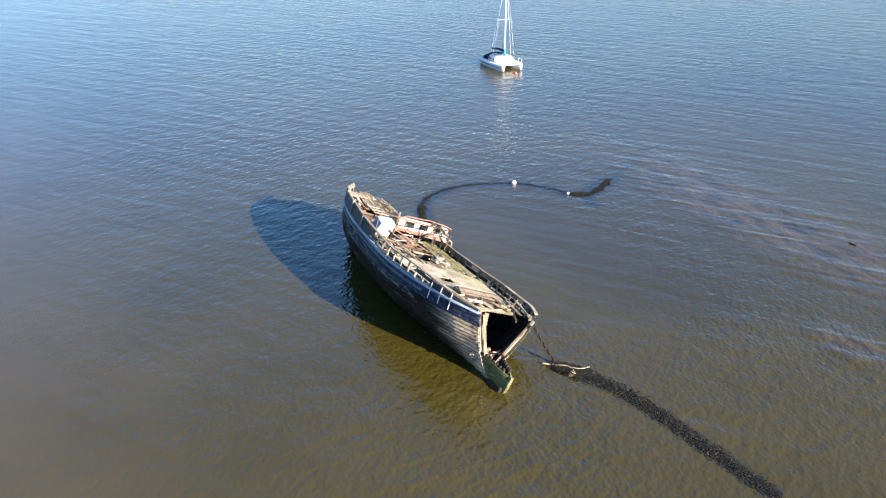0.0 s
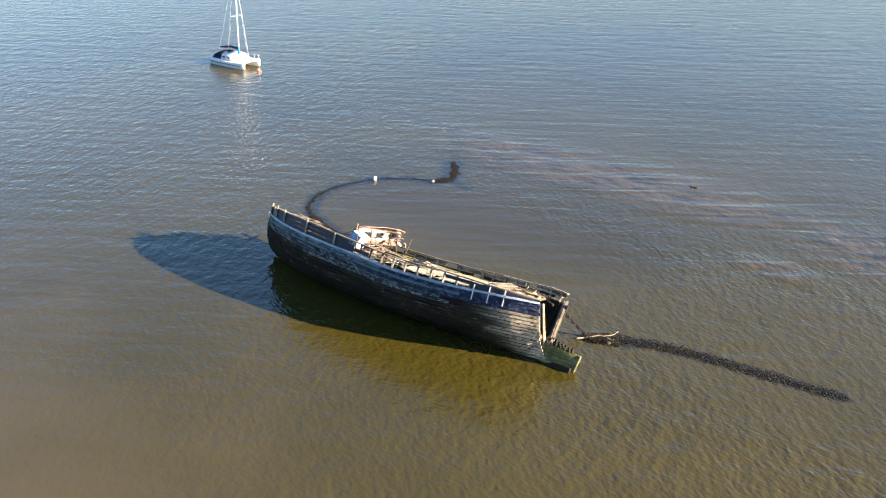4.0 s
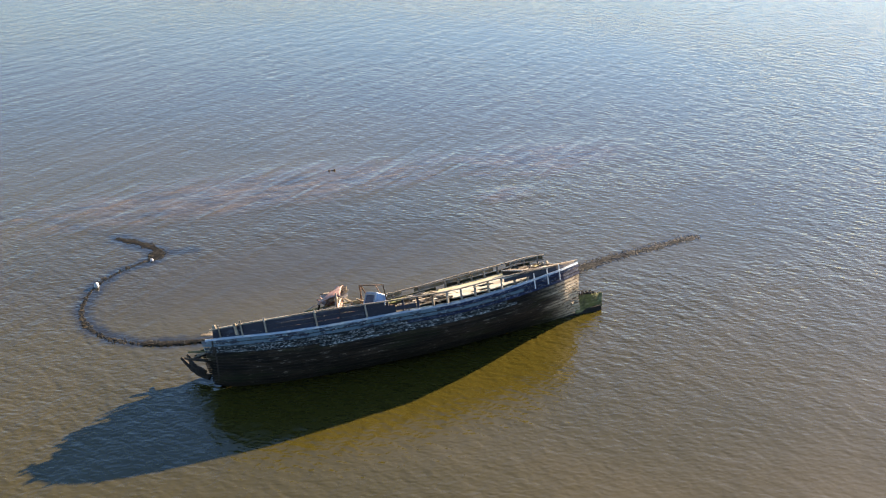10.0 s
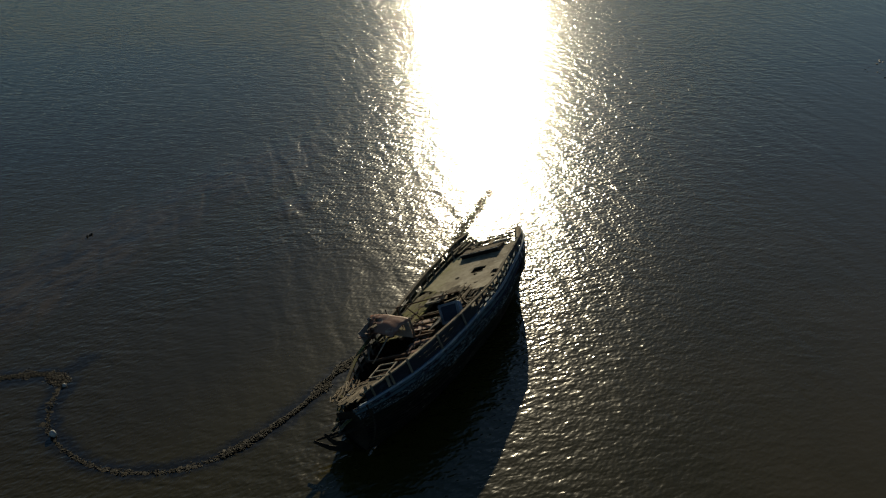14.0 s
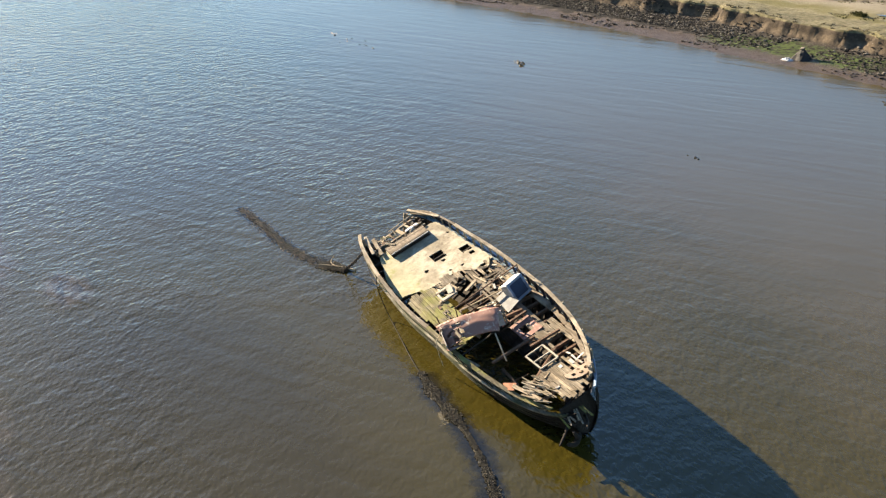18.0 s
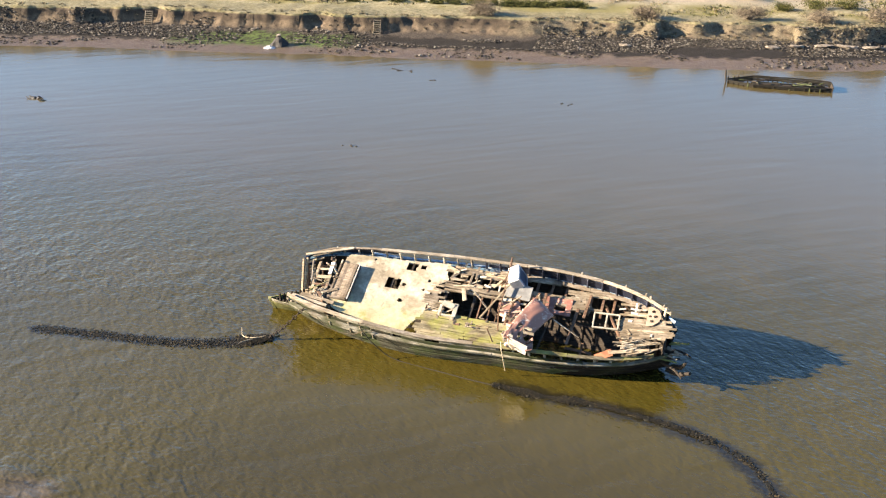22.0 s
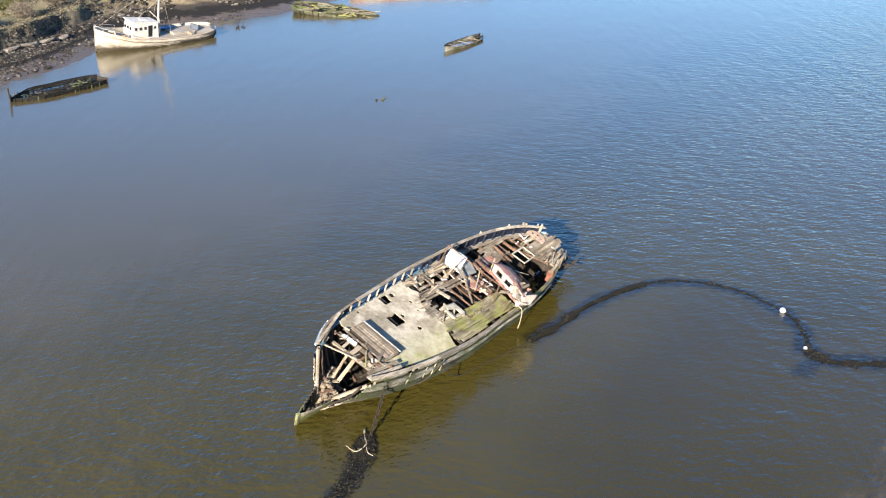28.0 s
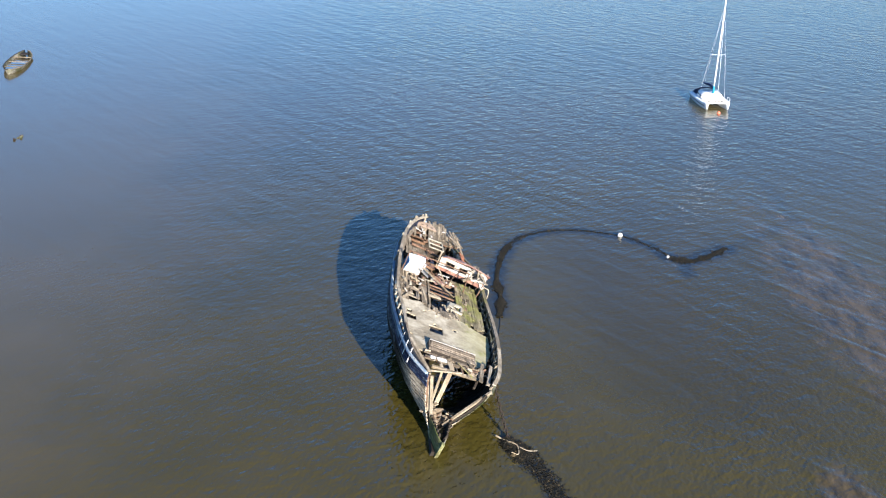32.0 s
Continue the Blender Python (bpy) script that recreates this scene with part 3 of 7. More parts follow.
TOP_S = curve_of(ST, [0.12, 0.24, 0.42, 0.60, 0.60, 0.60, 0.70, 0.66, 0.54, 0.46, 0.42, 0.4])
TOP_P = curve_of(ST, [0.50, 0.54, 0.54, 0.58, 0.54, 0.53, 0.55, 0.42, 0.30, 0.26, 0.2, 0.2])
KEEL = curve_of(ST, [-2.35, -2.45, -2.55, -2.65, -2.75, -2.8, -2.8, -2.7, -2.5, -2.3, -2.0, -1.8])
FULL = curve_of(ST, [0.2, 0.45, 0.7, 0.9, 1.0, 1.0, 0.95, 0.8, 0.65, 0.6, 0.6, 0.6])
MID = -0.25
CUT = 13.0


def side_y(side, s):
    return HALF_S(s) if side > 0 else -HALF_P(s)


def sheer(side, s):
    return SHEER_S(s) if side > 0 else SHEER_P(s)


def shell(side, s, v, out=0.0):
    """A point on the hull's skin: v runs from the covering board (0) to the keel (1)."""
    top, keel, f = sheer(side, s), KEEL(s), FULL(s)
    p, q = 1.0 + 1.9 * f, 1.0 + 0.55 * f
    w = max(0.0, 1 - max(0.0, v) ** p) ** (1 / q)
    y = MID + (side_y(side, s) - MID) * w
    return Vector((s, y + side * out, top + (keel - top) * v))


def bow_cut(side, v):
    """Where the planking ends forward: the stem and hood ends are gone."""
    ragged = 0.10 * noise.noise(Vector((v * 9, side * 4.0, 0)))
    if v > 0.70:
        return -6.2 - 0.25 * (v - 0.7) / 0.3
    return (-6.0 - 0.25 * v if side > 0 else -5.75 - 0.5 * v) + ragged


def plank_strake(side, k, n, s0, s1, material, label=""):
    v0, v1 = (k / n) ** 0.92, ((k + 1) / n) ** 0.92
    g = 0.0072
    secs = []
    steps = max(3, int((s1 - s0) / 0.55))
    lift = random.uniform(-0.012, 0.012)
    for i in range(steps + 1):
        s = s0 + (s1 - s0) * i / steps
        o, t = 0.055 + lift, 0.05
        a, b = shell(side, s, v0 + g, o), shell(side, s, v1 - g, o)
        c, d = shell(side, s, v1 - g, o - t), shell(side, s, v0 + g, o - t)
        secs.append((a, b, c, d))
    return strip(secs, material, "plank", wreck, label)


STRAKES = 16
for side in (1, -1):
    for k in range(STRAKES):
        v = (k + 0.5) / STRAKES
        start = bow_cut(side, v)
        joints = [start] + sorted(random.Random(k * 7 + side).uniform(lo, hi) for lo, hi in ((-2.6, -1.2), (2.0, 4.0), (7.0, 9.0))) + [CUT - 0.35 * v]
        for i in range(4):
            if side > 0:
                if k < 3:
                    mat = HULL_BLUE if i == 0 or (i == 1 and k != 1) else HULL_PALE_BLUE if k < 2 else HULL_WHITE_FLAKE
                elif (k == 3 and i > 0) or (k == 4 and i in (1, 2)):
                    mat = HULL_WHITE_FLAKE
                else:
                    mat = HULL_TAR
            else:
                mat = HULL_TAR if i == 3 else PORT_GREY if k < 1 or (k == 1 and i == 0) else PORT_DARK if k < 3 else PORT_LOW if k < 9 else HULL_TAR
            plank_strake(side, k, STRAKES, joints[i] + 0.006, joints[i + 1] - 0.006, mat)


# dark skin added behind the planks to stop light leaking through the gaps
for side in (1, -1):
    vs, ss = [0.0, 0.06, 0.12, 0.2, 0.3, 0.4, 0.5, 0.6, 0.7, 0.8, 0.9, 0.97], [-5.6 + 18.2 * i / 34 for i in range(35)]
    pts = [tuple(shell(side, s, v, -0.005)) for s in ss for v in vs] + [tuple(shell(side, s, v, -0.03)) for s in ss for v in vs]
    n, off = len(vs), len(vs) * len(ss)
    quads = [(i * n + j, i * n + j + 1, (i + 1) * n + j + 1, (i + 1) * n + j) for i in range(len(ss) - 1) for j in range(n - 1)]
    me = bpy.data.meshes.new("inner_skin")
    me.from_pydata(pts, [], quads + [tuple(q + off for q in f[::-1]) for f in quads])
    part_mesh("inner_skin", me, DARK_WOOD, wreck, "dark lining added to stop light between hull planks")


# stern framing as one solid plate, closing the after end against sunlight
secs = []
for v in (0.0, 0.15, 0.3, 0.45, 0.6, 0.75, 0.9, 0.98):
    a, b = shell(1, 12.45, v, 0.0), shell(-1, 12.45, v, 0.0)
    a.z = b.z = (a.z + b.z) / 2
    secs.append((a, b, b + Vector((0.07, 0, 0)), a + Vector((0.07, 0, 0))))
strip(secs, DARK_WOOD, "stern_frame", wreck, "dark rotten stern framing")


def sweep(side, s0, s1, y_off, z_off, w, h, material, name, label="", base=None, sag=0.0, rng=0, wave=0.01):
    """A timber that follows the side: its centre y_off outside the covering board and z_off above it."""
    secs = []
    steps = max(2, int((s1 - s0) / 0.4))
    for i in range(steps + 1):
        s = s0 + (s1 - s0) * i / steps
        y = side_y(side, s) + side * y_off
        z = sheer(side, s) + (z_off(s) if callable(z_off) else z_off) - sag * math.sin(math.pi * i / steps)
        z += wave * noise.noise(Vector((s * 1.7, rng, side)))
        secs.append([(s, y + side * w / 2, z - h / 2), (s, y + side * w / 2, z + h / 2), (s, y - side * w / 2, z + h / 2), (s, y - side * w / 2, z - h / 2)])
    return strip(secs, material, name, wreck, label)


# covering boards and rubbing strakes
RUB_BLUE = paint("pale_blue_rubbing_strake", (0.30, 0.40, 0.50), (0.52, 0.55, 0.55), (0.10, 0.10, 0.11), (0.50, 0.63), 3.0)
for a, b in ((-5.95, -1.6), (-1.58, 3.2), (3.22, 8.0), (8.02, 12.85)):
    sweep(1, a, b, 0.10, 0.02, 0.12, 0.09, RUB_BLUE, "rubbing_strake")
for a, b in ((-5.6, -0.6), (-0.58, 4.8), (4.82, 9.0), (9.02, 12.7)):
    sweep(-1, a, b, 0.05, 0.02, 0.18, 0.08, PORT_GREY, "rubbing_strake")

for a, b in ((-5.7, -1.0), (-0.98, 4.0), (4.02, 8.6), (8.62, 12.4)):
    sweep(1, a, b, -0.17, 0.05, 0.24, 0.05, HULL_PALE_BLUE if a < 0 else GREY_BROWN, "waterway_board")
# bulwarks: stanchions, planks and capping rails
for side, top, start in ((1, TOP_S, -5.6), (-1, TOP_P, -5.3)):
    s = start
    while s < 12.3:
        h = top(s) - 0.03
        if h > 0.12 and not (side < 0 and random.random() < 0.12):
            y = side_y(side, s)
            lean = random.uniform(-0.03, 0.03)
            part("stanchion", bar((s, y - side * 0.07, sheer(side, s) - 0.12), (s + lean, y - side * 0.05, sheer(side, s) + h), 0.10, 0.09), BULWARK_DARK if side > 0 and s > 3 else RAIL_WOOD, wreck)
        s += 0.74
for a, b in ((-5.95, -2.2), (-2.18, 1.6), (1.62, 5.4), (5.42, 9.2), (9.22, 12.6)):
    sweep(1, a, b, 0.0, lambda s: TOP_S(s) + 0.02, 0.11 if a < -3 else 0.17, 0.055, GREY_BROWN if a < -3 else RAIL_WOOD, "capping_rail", rng=a)
for a, b in ((-5.7, -1.5), (-1.48, 3.9), (3.92, 8.3), (8.32, 12.1)):
    sweep(-1, a, b, 0.0, lambda s: TOP_P(s) + 0.02, 0.19, 0.055, DECK_GREEN if a > 3 else RAIL_WOOD, "capping_rail", rng=a)
for i, f in enumerate((0.20, 0.50, 0.80)):
    for a, b in ((4.4, 7.0), (7.02, 12.5)) if f < 0.7 else ((4.9, 7.0), (7.02, 12.5)):
        sweep(1, a, b, 0.03, lambda s, f=f: TOP_S(s) * f + 0.02, 0.035, 0.19, BULWARK_DARK, "bulwark_plank", rng=i)
for a, b in ((-5.8, -3.4), (-3.38, -1.3)):
    sweep(1, a, b, 0.03, lambda s: TOP_S(s) * 0.80 - 0.04, 0.035, 0.17, BULWARK_DARK, "bulwark_plank")
for a, b in ((-5.2, -2.7), (3.4, 4.38)):
    sweep(1, a, b, 0.0, lambda s: TOP_S(s) * 0.40, 0.035, 0.18, BULWARK_DARK, "bulwark_plank")
for f, a, b in ((0.80, -5.6, -3.6), (0.42, -4.9, -0.2), (0.78, -2.9, 1.6), (0.78, 2.3, 5.0), (0.40, 0.4, 6.2), (0.22, 5.6, 9.0)):
    sweep(-1, a, b, 0.03, lambda s, f=f: TOP_P(s) * f, 0.035, 0.17, PORT_GREY if f > 0.6 else PORT_DARK, "bulwark_plank", sag=0.03)

# opened seams low on the high side: surface bars, pale for lit gaps
for i in range(8):
    s = -2.3 + 0.42 * i + 0.06 * math.sin(i * 2.3)
    a, b = shell(1, s, 0.47, 0.066), shell(1, s + 0.2 + 0.05 * (i % 3), 0.47, 0.066)
    part("open_seam", bar(a, b, 0.03, 0.03, 0, 0.005), PORT_GREY if i in (2, 4, 5) else DARK_WOOD, wreck)
# pale posts bolted outside the high bulwark
for s, up in ((12.2, 0.16), (11.3, 0.2), (10.3, 0.14), (8.1, 0.12), (5.8, 0.05)):
    y = side_y(1, s) + 0.10
    part("rail_post", bar((s, y, sheer(1, s) + 0.05), (s + 0.05, y, sheer(1, s) + TOP_S(s) + up), 0.09, 0.07, 0, 0.01), RAIL_WOOD, wreck)

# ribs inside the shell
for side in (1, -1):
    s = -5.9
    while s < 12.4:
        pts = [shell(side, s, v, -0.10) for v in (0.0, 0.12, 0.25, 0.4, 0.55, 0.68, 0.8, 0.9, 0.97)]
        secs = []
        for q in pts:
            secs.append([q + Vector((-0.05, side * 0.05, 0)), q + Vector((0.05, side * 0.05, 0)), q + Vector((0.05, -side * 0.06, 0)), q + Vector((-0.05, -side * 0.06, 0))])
        # port bow ribs get the darker wood, standing in for shade inside
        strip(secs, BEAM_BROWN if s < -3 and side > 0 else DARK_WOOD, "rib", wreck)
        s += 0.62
part("keel", bar((-7.7, MID, -2.3), (11.6, MID, -2.75), 0.24, 0.3), DARK_WOOD, wreck)

# the stem's foot at the waterline: the lowest planks still run forward to it
def foot_point(side, u, v, out=0.0):
    """u runs from the broken bow (0) to the stem (1), v from the top plank edge (0) to the keel (1)."""
    s = -6.10 - 1.66 * u
    top, keel = -1.36 - 0.16 * u + 0.05 * noise.noise(Vector((u * 7, side, 0))), -2.34 + 0.06 * u
    half = (0.47 * (1 - u) ** 0.8 + 0.05) * (1 - 0.72 * v)
    return Vector((s, MID - 0.14 * u + side * (half + out), top + (keel - top) * v))


for side in (1, -1):
    for k in range(4):
        secs = []
        for i in range(9):
            u = i / 8
            a, b = foot_point(side, u, k / 4 + 0.006, 0.03), foot_point(side, u, (k + 1) / 4 - 0.006, 0.03)
            secs.append((a, b, b - Vector((0, side * 0.05, 0)), a - Vector((0, side * 0.05, 0))))
        strip(secs, FOOT_GREEN if (k or side > 0) else PORT_GREY, "plank", wreck)
    for i in range(7):
        u = 0.02 + 0.125 * i
        p = foot_point(side, u, 0.35, -0.06)
        q = foot_point(side, u, -0.10 - 0.1 * random.random(), -0.05)
        part("rib_stub", bar(p, q, 0.10, 0.09), DARK_WOOD, wreck)
part("stem_foot", bar((-7.74, MID - 0.14, -2.36), (-7.86, MID - 0.14, -1.50), 0.15, 0.20, 0, 0.02, 0.02), FOOT_GREEN, wreck, "algae covered stem foot at the waterline")
# hood-end battens on both edges of the opening
part("edge_batten", bar((-6.02, 0.93, 0.42), (-6.25, 0.08, -1.66), 0.10, 0.12, rough=0.02), PALE_WOOD, wreck)
part("edge_batten", bar((-5.86, 1.02, 0.40), (-6.05, 0.35, -1.3), 0.07, 0.10, rough=0.02), PALE_WOOD, wreck)
part("edge_batten", bar((-5.75, -1.92, 0.50), (-6.22, -0.48, -1.66), 0.10, 0.12, rough=0.02), PALE_WOOD, wreck)
part("edge_batten", bar((-5.55, -1.98, 0.45), (-5.95, -0.8, -1.3), 0.07, 0.09, rough=0.02), RAIL_WOOD, wreck)


# ---- what is left of the deck ----
rng = random.Random(11)
GRIMY_CREAM = plain("grimy_cream_paint", (0.36, 0.325, 0.25), 0.7, 0, 0.4)
DECK = curve_of([-6, -3.7, -1, 2, 5.5, 9.4, 11.8, 13], [0.42, 0.30, 0.09, 0.0, -0.12, -0.14, 0.08, 0.2])


def deck_z(s, w):
    return DECK(s) - 0.05 * ((w - MID) / 2.4) ** 2


def inner(side, s):
    return side_y(side, s) - side * 0.16


def slab(keep, s0, s1, w0, w1, cell, thick, material, name, label, lift=0.0, wave=0.015):
    """A covering with holes and torn edges: cells of a fine grid that keep() accepts."""
    ns, nw = int((s1 - s0) / cell), int((w1 - w0) / cell)
    ids, verts, faces = {}, [], []

    def vid(i, j, k):
        if (i, j, k) not in ids:
            s, w = s0 + i * cell, w0 + j * cell
            jx, jy = cell * 0.3 * noise.noise(Vector((i * 3.3, j * 3.3, 1))), cell * 0.3 * noise.noise(Vector((i * 3.3, j * 3.3, 8)))
            z = deck_z(s, w) + lift + wave * noise.noise(Vector((s * 0.9, w * 0.9, 2))) - k * thick
            ids[i, j, k] = len(verts)
            verts.append((s + jx, w + jy, z))
        return ids[i, j, k]

    on = {(i, j) for i in range(ns) for j in range(nw) if keep(s0 + (i + 0.5) * cell, w0 + (j + 0.5) * cell)}
    for i, j in on:
        faces.append((vid(i, j, 0), vid(i + 1, j, 0), vid(i + 1, j + 1, 0), vid(i, j + 1, 0)))
        faces.append((vid(i, j + 1, 1), vid(i + 1, j + 1, 1), vid(i + 1, j, 1), vid(i, j, 1)))
        for di, dj, a, b in ((-1, 0, (0, 1), (0, 0)), (1, 0, (1, 0), (1, 1)), (0, -1, (0, 0), (1, 0)), (0, 1, (1, 1), (0, 1))):
            if (i + di, j + dj) not in on:
                p, q = (i + a[0], j + a[1]), (i + b[0], j + b[1])
                faces.append((vid(*q, 0), vid(*p, 0), vid(*p, 1), vid(*q, 1)))
    me = bpy.data.meshes.new(name)
    me.from_pydata(verts, [], faces)
    return part_mesh(name, me, material, wreck, label)


AFT_EDGE = curve_of([-2.8, -2.1, -1.6, -0.75, 0.3, 0.8, 1.2, 1.7, 2.5], [0.35, 0.5, 0.8, 1.05, 1.0, 1.25, 1.6, 1.5, 1.5])
FORE_EDGE = curve_of([-2.6, -2.2, -1.9, -1.4, 0.9, 1.6, 2.0], [-1.2, -2.2, -3.35, -3.7, -3.75, -3.85, -3.6])


def covering(s, w):
    e = 0.10 * noise.noise(Vector((s * 2.1, w * 2.1, 4)))
    if not (inner(-1, s) + 0.08 < w < inner(1, s) - 0.05):
        return False
    if s > AFT_EDGE(w) + e or s < FORE_EDGE(w) + e:
        return False
    for a, b, c, d in ((-1.41, -0.70, 0.07, 0.77), (-0.66, -0.15, 1.45, 1.98), (0.05, 0.33, 1.68, 1.95)):
        if a < s + e * 0.3 < b and c < w + e * 0.3 < d:
            return False
    for cs, cw, r in ((-0.36, -0.60, 0.13), (-0.47, 0.45, 0.12), (0.70, 0.95, 0.09), (0.58, 0.30, 0.08), (-2.4, 1.75, 0.07)):
        if (s - cs) ** 2 + (w - cw) ** 2 < r * r:
            return False
    return True


slab(covering, -4.2, 2.0, -2.9, 2.6, 0.055, 0.05, DECK_SHEET, "deck_covering", "cream deck covering with square and round holes", 0.03)

# deck beams and carlings
s = -3.3
while s < 12.4:
    a, b = inner(1, s), inner(-1, s)
    gap = 2.3 < s < 5.2 or 6.0 < s < 7.6
    m = BEAM_BROWN if s > 5 else DARK_WOOD
    if gap and rng.random() < 0.62:
        part("deck_beam", bar((s, a, deck_z(s, a) - 0.11), (s, 0.72, deck_z(s, 0) - 0.08), 0.12, 0.13, rough=0.01, rng=rng), m, wreck)
        if s < 5.3:
            part("deck_beam", bar((s, b, deck_z(s, b) - 0.11), (s, -1.0, deck_z(s, 0) - 0.08), 0.12, 0.13, rough=0.01, rng=rng), m, wreck)
    else:
        low = b if s < 6 or s > 10.9 else rng.uniform(0.2, 0.6)
        part("deck_beam", bar((s, a, deck_z(s, a) - 0.11), (s + rng.uniform(-0.05, 0.05), low, deck_z(s, low) - 0.11), 0.12, 0.13, rough=0.01, rng=rng), m, wreck)
    s += 0.56 if 8 < s < 11 else 0.72
for w, a, b in ((0.84, 1.3, 9.4), (-1.02, 0.9, 5.9)):
    part("carling", bar((a, w, deck_z(a, w) - 0.06), (b, w - 0.05, deck_z(b, w) - 0.05), 0.14, 0.14, rough=0.012, rng=rng), DECK_GREY, wreck)


def deck_planks(s0, s1, w0, w1, width, material, missing=0.15, lift=0.02, skip=None, warp=0.02):
    w = w0
    while w < w1:
        s = s0 + rng.uniform(-0.25, 0.25)
        while s < s1:
            e = min(s1 + rng.uniform(-0.3, 0.2), s + rng.uniform(0.8, 2.6))
            lim = min(inner(1, s), inner(1, e)) if w > 0 else min(-inner(-1, s), -inner(-1, e))
            if rng.random() > missing and abs(w) + width / 2 < lim and e - s > 0.2 and not (skip and any(skip(s + (e - s) * k / 5, w) for k in range(6))):
                t = rng.uniform(-warp, warp)
                part("deck_plank", bar((s, w + width / 2, deck_z(s, w) + lift + t), (e, w + width / 2 + rng.uniform(-0.02, 0.02), deck_z(e, w) + lift - t), width * 0.95, 0.045, rng.uniform(-4, 4), 0.008, 0.012, rng), material, wreck)
            s = e + 0.01
        w += width


deck_planks(1.5, 5.6, 0.86, 2.5, 0.155, DECK_GREY, 0.2, skip=lambda s, w: (2.0 < s < 2.6 or 3.2 < s < 3.6) and 1.0 < w < 1.7)
deck_planks(7.8, 9.8, 1.55, 2.4, 0.155, DECK_GREY, 0.02)
deck_planks(5.5, 8.0, 2.02, 2.5, 0.155, DECK_GREY, 0.05)
deck_planks(5.4, 8.4, 0.98, 1.4, 0.14, DECK_GREY, 0.05)
deck_planks(8.0, 8.75, 0.55, 1.5, 0.15, DECK_GREY, 0.0)
deck_planks(0.9, 5.8, -2.75, -1.0, 0.165, DECK_GREEN, 0.04)
deck_planks(9.8, 12.5, 1.6, 2.3, 0.15, DECK_GREY, 0.2)
deck_planks(10.25, 12.8, -0.95, 1.3, 0.13, DECK_GREY, 0.04, 0.02, warp=0.012)
deck_planks(0.9, 1.6, -0.9, 0.6, 0.14, DECK_GREY, 0.05)

# the low box of the forward hatch, its weathered top sloping down to the bow
for k in range(5):
    part("coaming_board", bar((-3.72 + k * 0.158, 1.04 - 0.03 * k, 0.45 + 0.016 * k), (-3.62 + k * 0.158, -1.30, 0.43 + 0.015 * k), 0.155, 0.045, rng.uniform(-3, 3), 0.006, 0.008, rng), GREY_BROWN, wreck)
part("coaming_side", bar((-2.98, 1.02, 0.36), (-2.88, -1.34, 0.34), 0.06, 0.24, 0, 0.01), DARK_WOOD, wreck)
part("coaming_side", bar((-3.80, 1.02, 0.36), (-3.70, -1.32, 0.34), 0.06, 0.20, 0, 0.01), DARK_WOOD, wreck)
for w in (1.0, -1.3):
    part("coaming_end", bar((-3.78, w, 0.37), (-2.94, w - 0.02, 0.40), 0.06, 0.18, 0, 0.01), GREY_BROWN, wreck)
part("coaming_edge", bar((-2.93, 0.98, 0.51), (-2.83, -1.36, 0.49), 0.07, 0.05, 0, 0.01), WHITE_FLAKE, wreck, "white painted coaming edge")

# broken timbers on the foredeck, over the open bow
for a, b, w, h, m in (
    ((-4.42, 1.20, 0.34), (-4.10, -1.45, 0.32), 0.15, 0.10, DECK_GREY),
    ((-5.08, 0.90, 0.36), (-4.80, -1.42, 0.34), 0.16, 0.11, DECK_GREY),
    ((-4.00, 1.25, 0.36), (-3.88, -1.40, 0.34), 0.10, 0.06, GREY_BROWN),
    ((-4.38, 0.95, 0.42), (-4.30, 0.15, 0.42), 0.17, 0.06, TANK_WHITE),
    ((-4.92, 0.40, 0.40), (-4.28, 0.52, 0.38), 0.15, 0.05, PALE_WOOD),
    ((-4.90, -0.12, 0.40), (-4.18, -0.02, 0.38), 0.22, 0.05, PALE_WOOD),
    ((-4.85, -0.62, 0.40), (-4.12, -0.58, 0.38), 0.12, 0.06, BEAM_BROWN),
    ((-4.84, -1.08, 0.38), (-4.10, -1.02, 0.37), 0.24, 0.05, PALE_WOOD),
    ((-4.50, -0.20, 0.02), (-5.10, -0.08, -1.40), 0.19, 0.07, PALE_WOOD),
    ((-4.55, 0.22, 0.10), (-5.20, 0.18, -1.30), 0.12, 0.07, DECK_GREY),
    ((-5.55, 1.02, 0.36), (-5.00, -0.55, 0.50), 0.06, 0.06, PALE_WOOD),
    ((-4.95, -1.10, 0.44), (-4.20, -0.40, 0.50), 0.04, 0.04, DECK_GREEN),
    ((-5.95, 0.98, 0.10), (-5.02, 1.25, 0.36), 0.12, 0.05, PALE_WOOD),
    ((-5.95, 1.12, 0.55), (-3.6, 1.98, 0.58), 0.15, 0.05, PALE_WOOD),
    ((-5.60, 1.15, 0.48), (-4.30, 1.75, 0.52), 0.18, 0.05, DECK_GREY),
    ((-5.55, -1.70, 0.66), (-3.60, -2.05, 0.62), 0.16, 0.05, RAIL_WOOD),
    ((-5.20, -1.45, 0.50), (-3.40, -1.70, 0.46), 0.20, 0.05, DECK_GREY),
    ((-5.40, -1.25, 0.20), (-4.10, -1.60, 0.42), 0.10, 0.10, DARK_WOOD),
    ((-4.60, -0.95, 0.40), (-3.90, -1.65, 0.44), 0.14, 0.05, BEAM_BROWN),
    ((-4.20, -1.15, 0.48), (-3.50, -0.80, 0.50), 0.12, 0.05, DECK_GREY),
):
    part("broken_timber", bar(a, b, w, h, rng.uniform(-8, 8), 0.012, 0.025, rng), m, wreck)
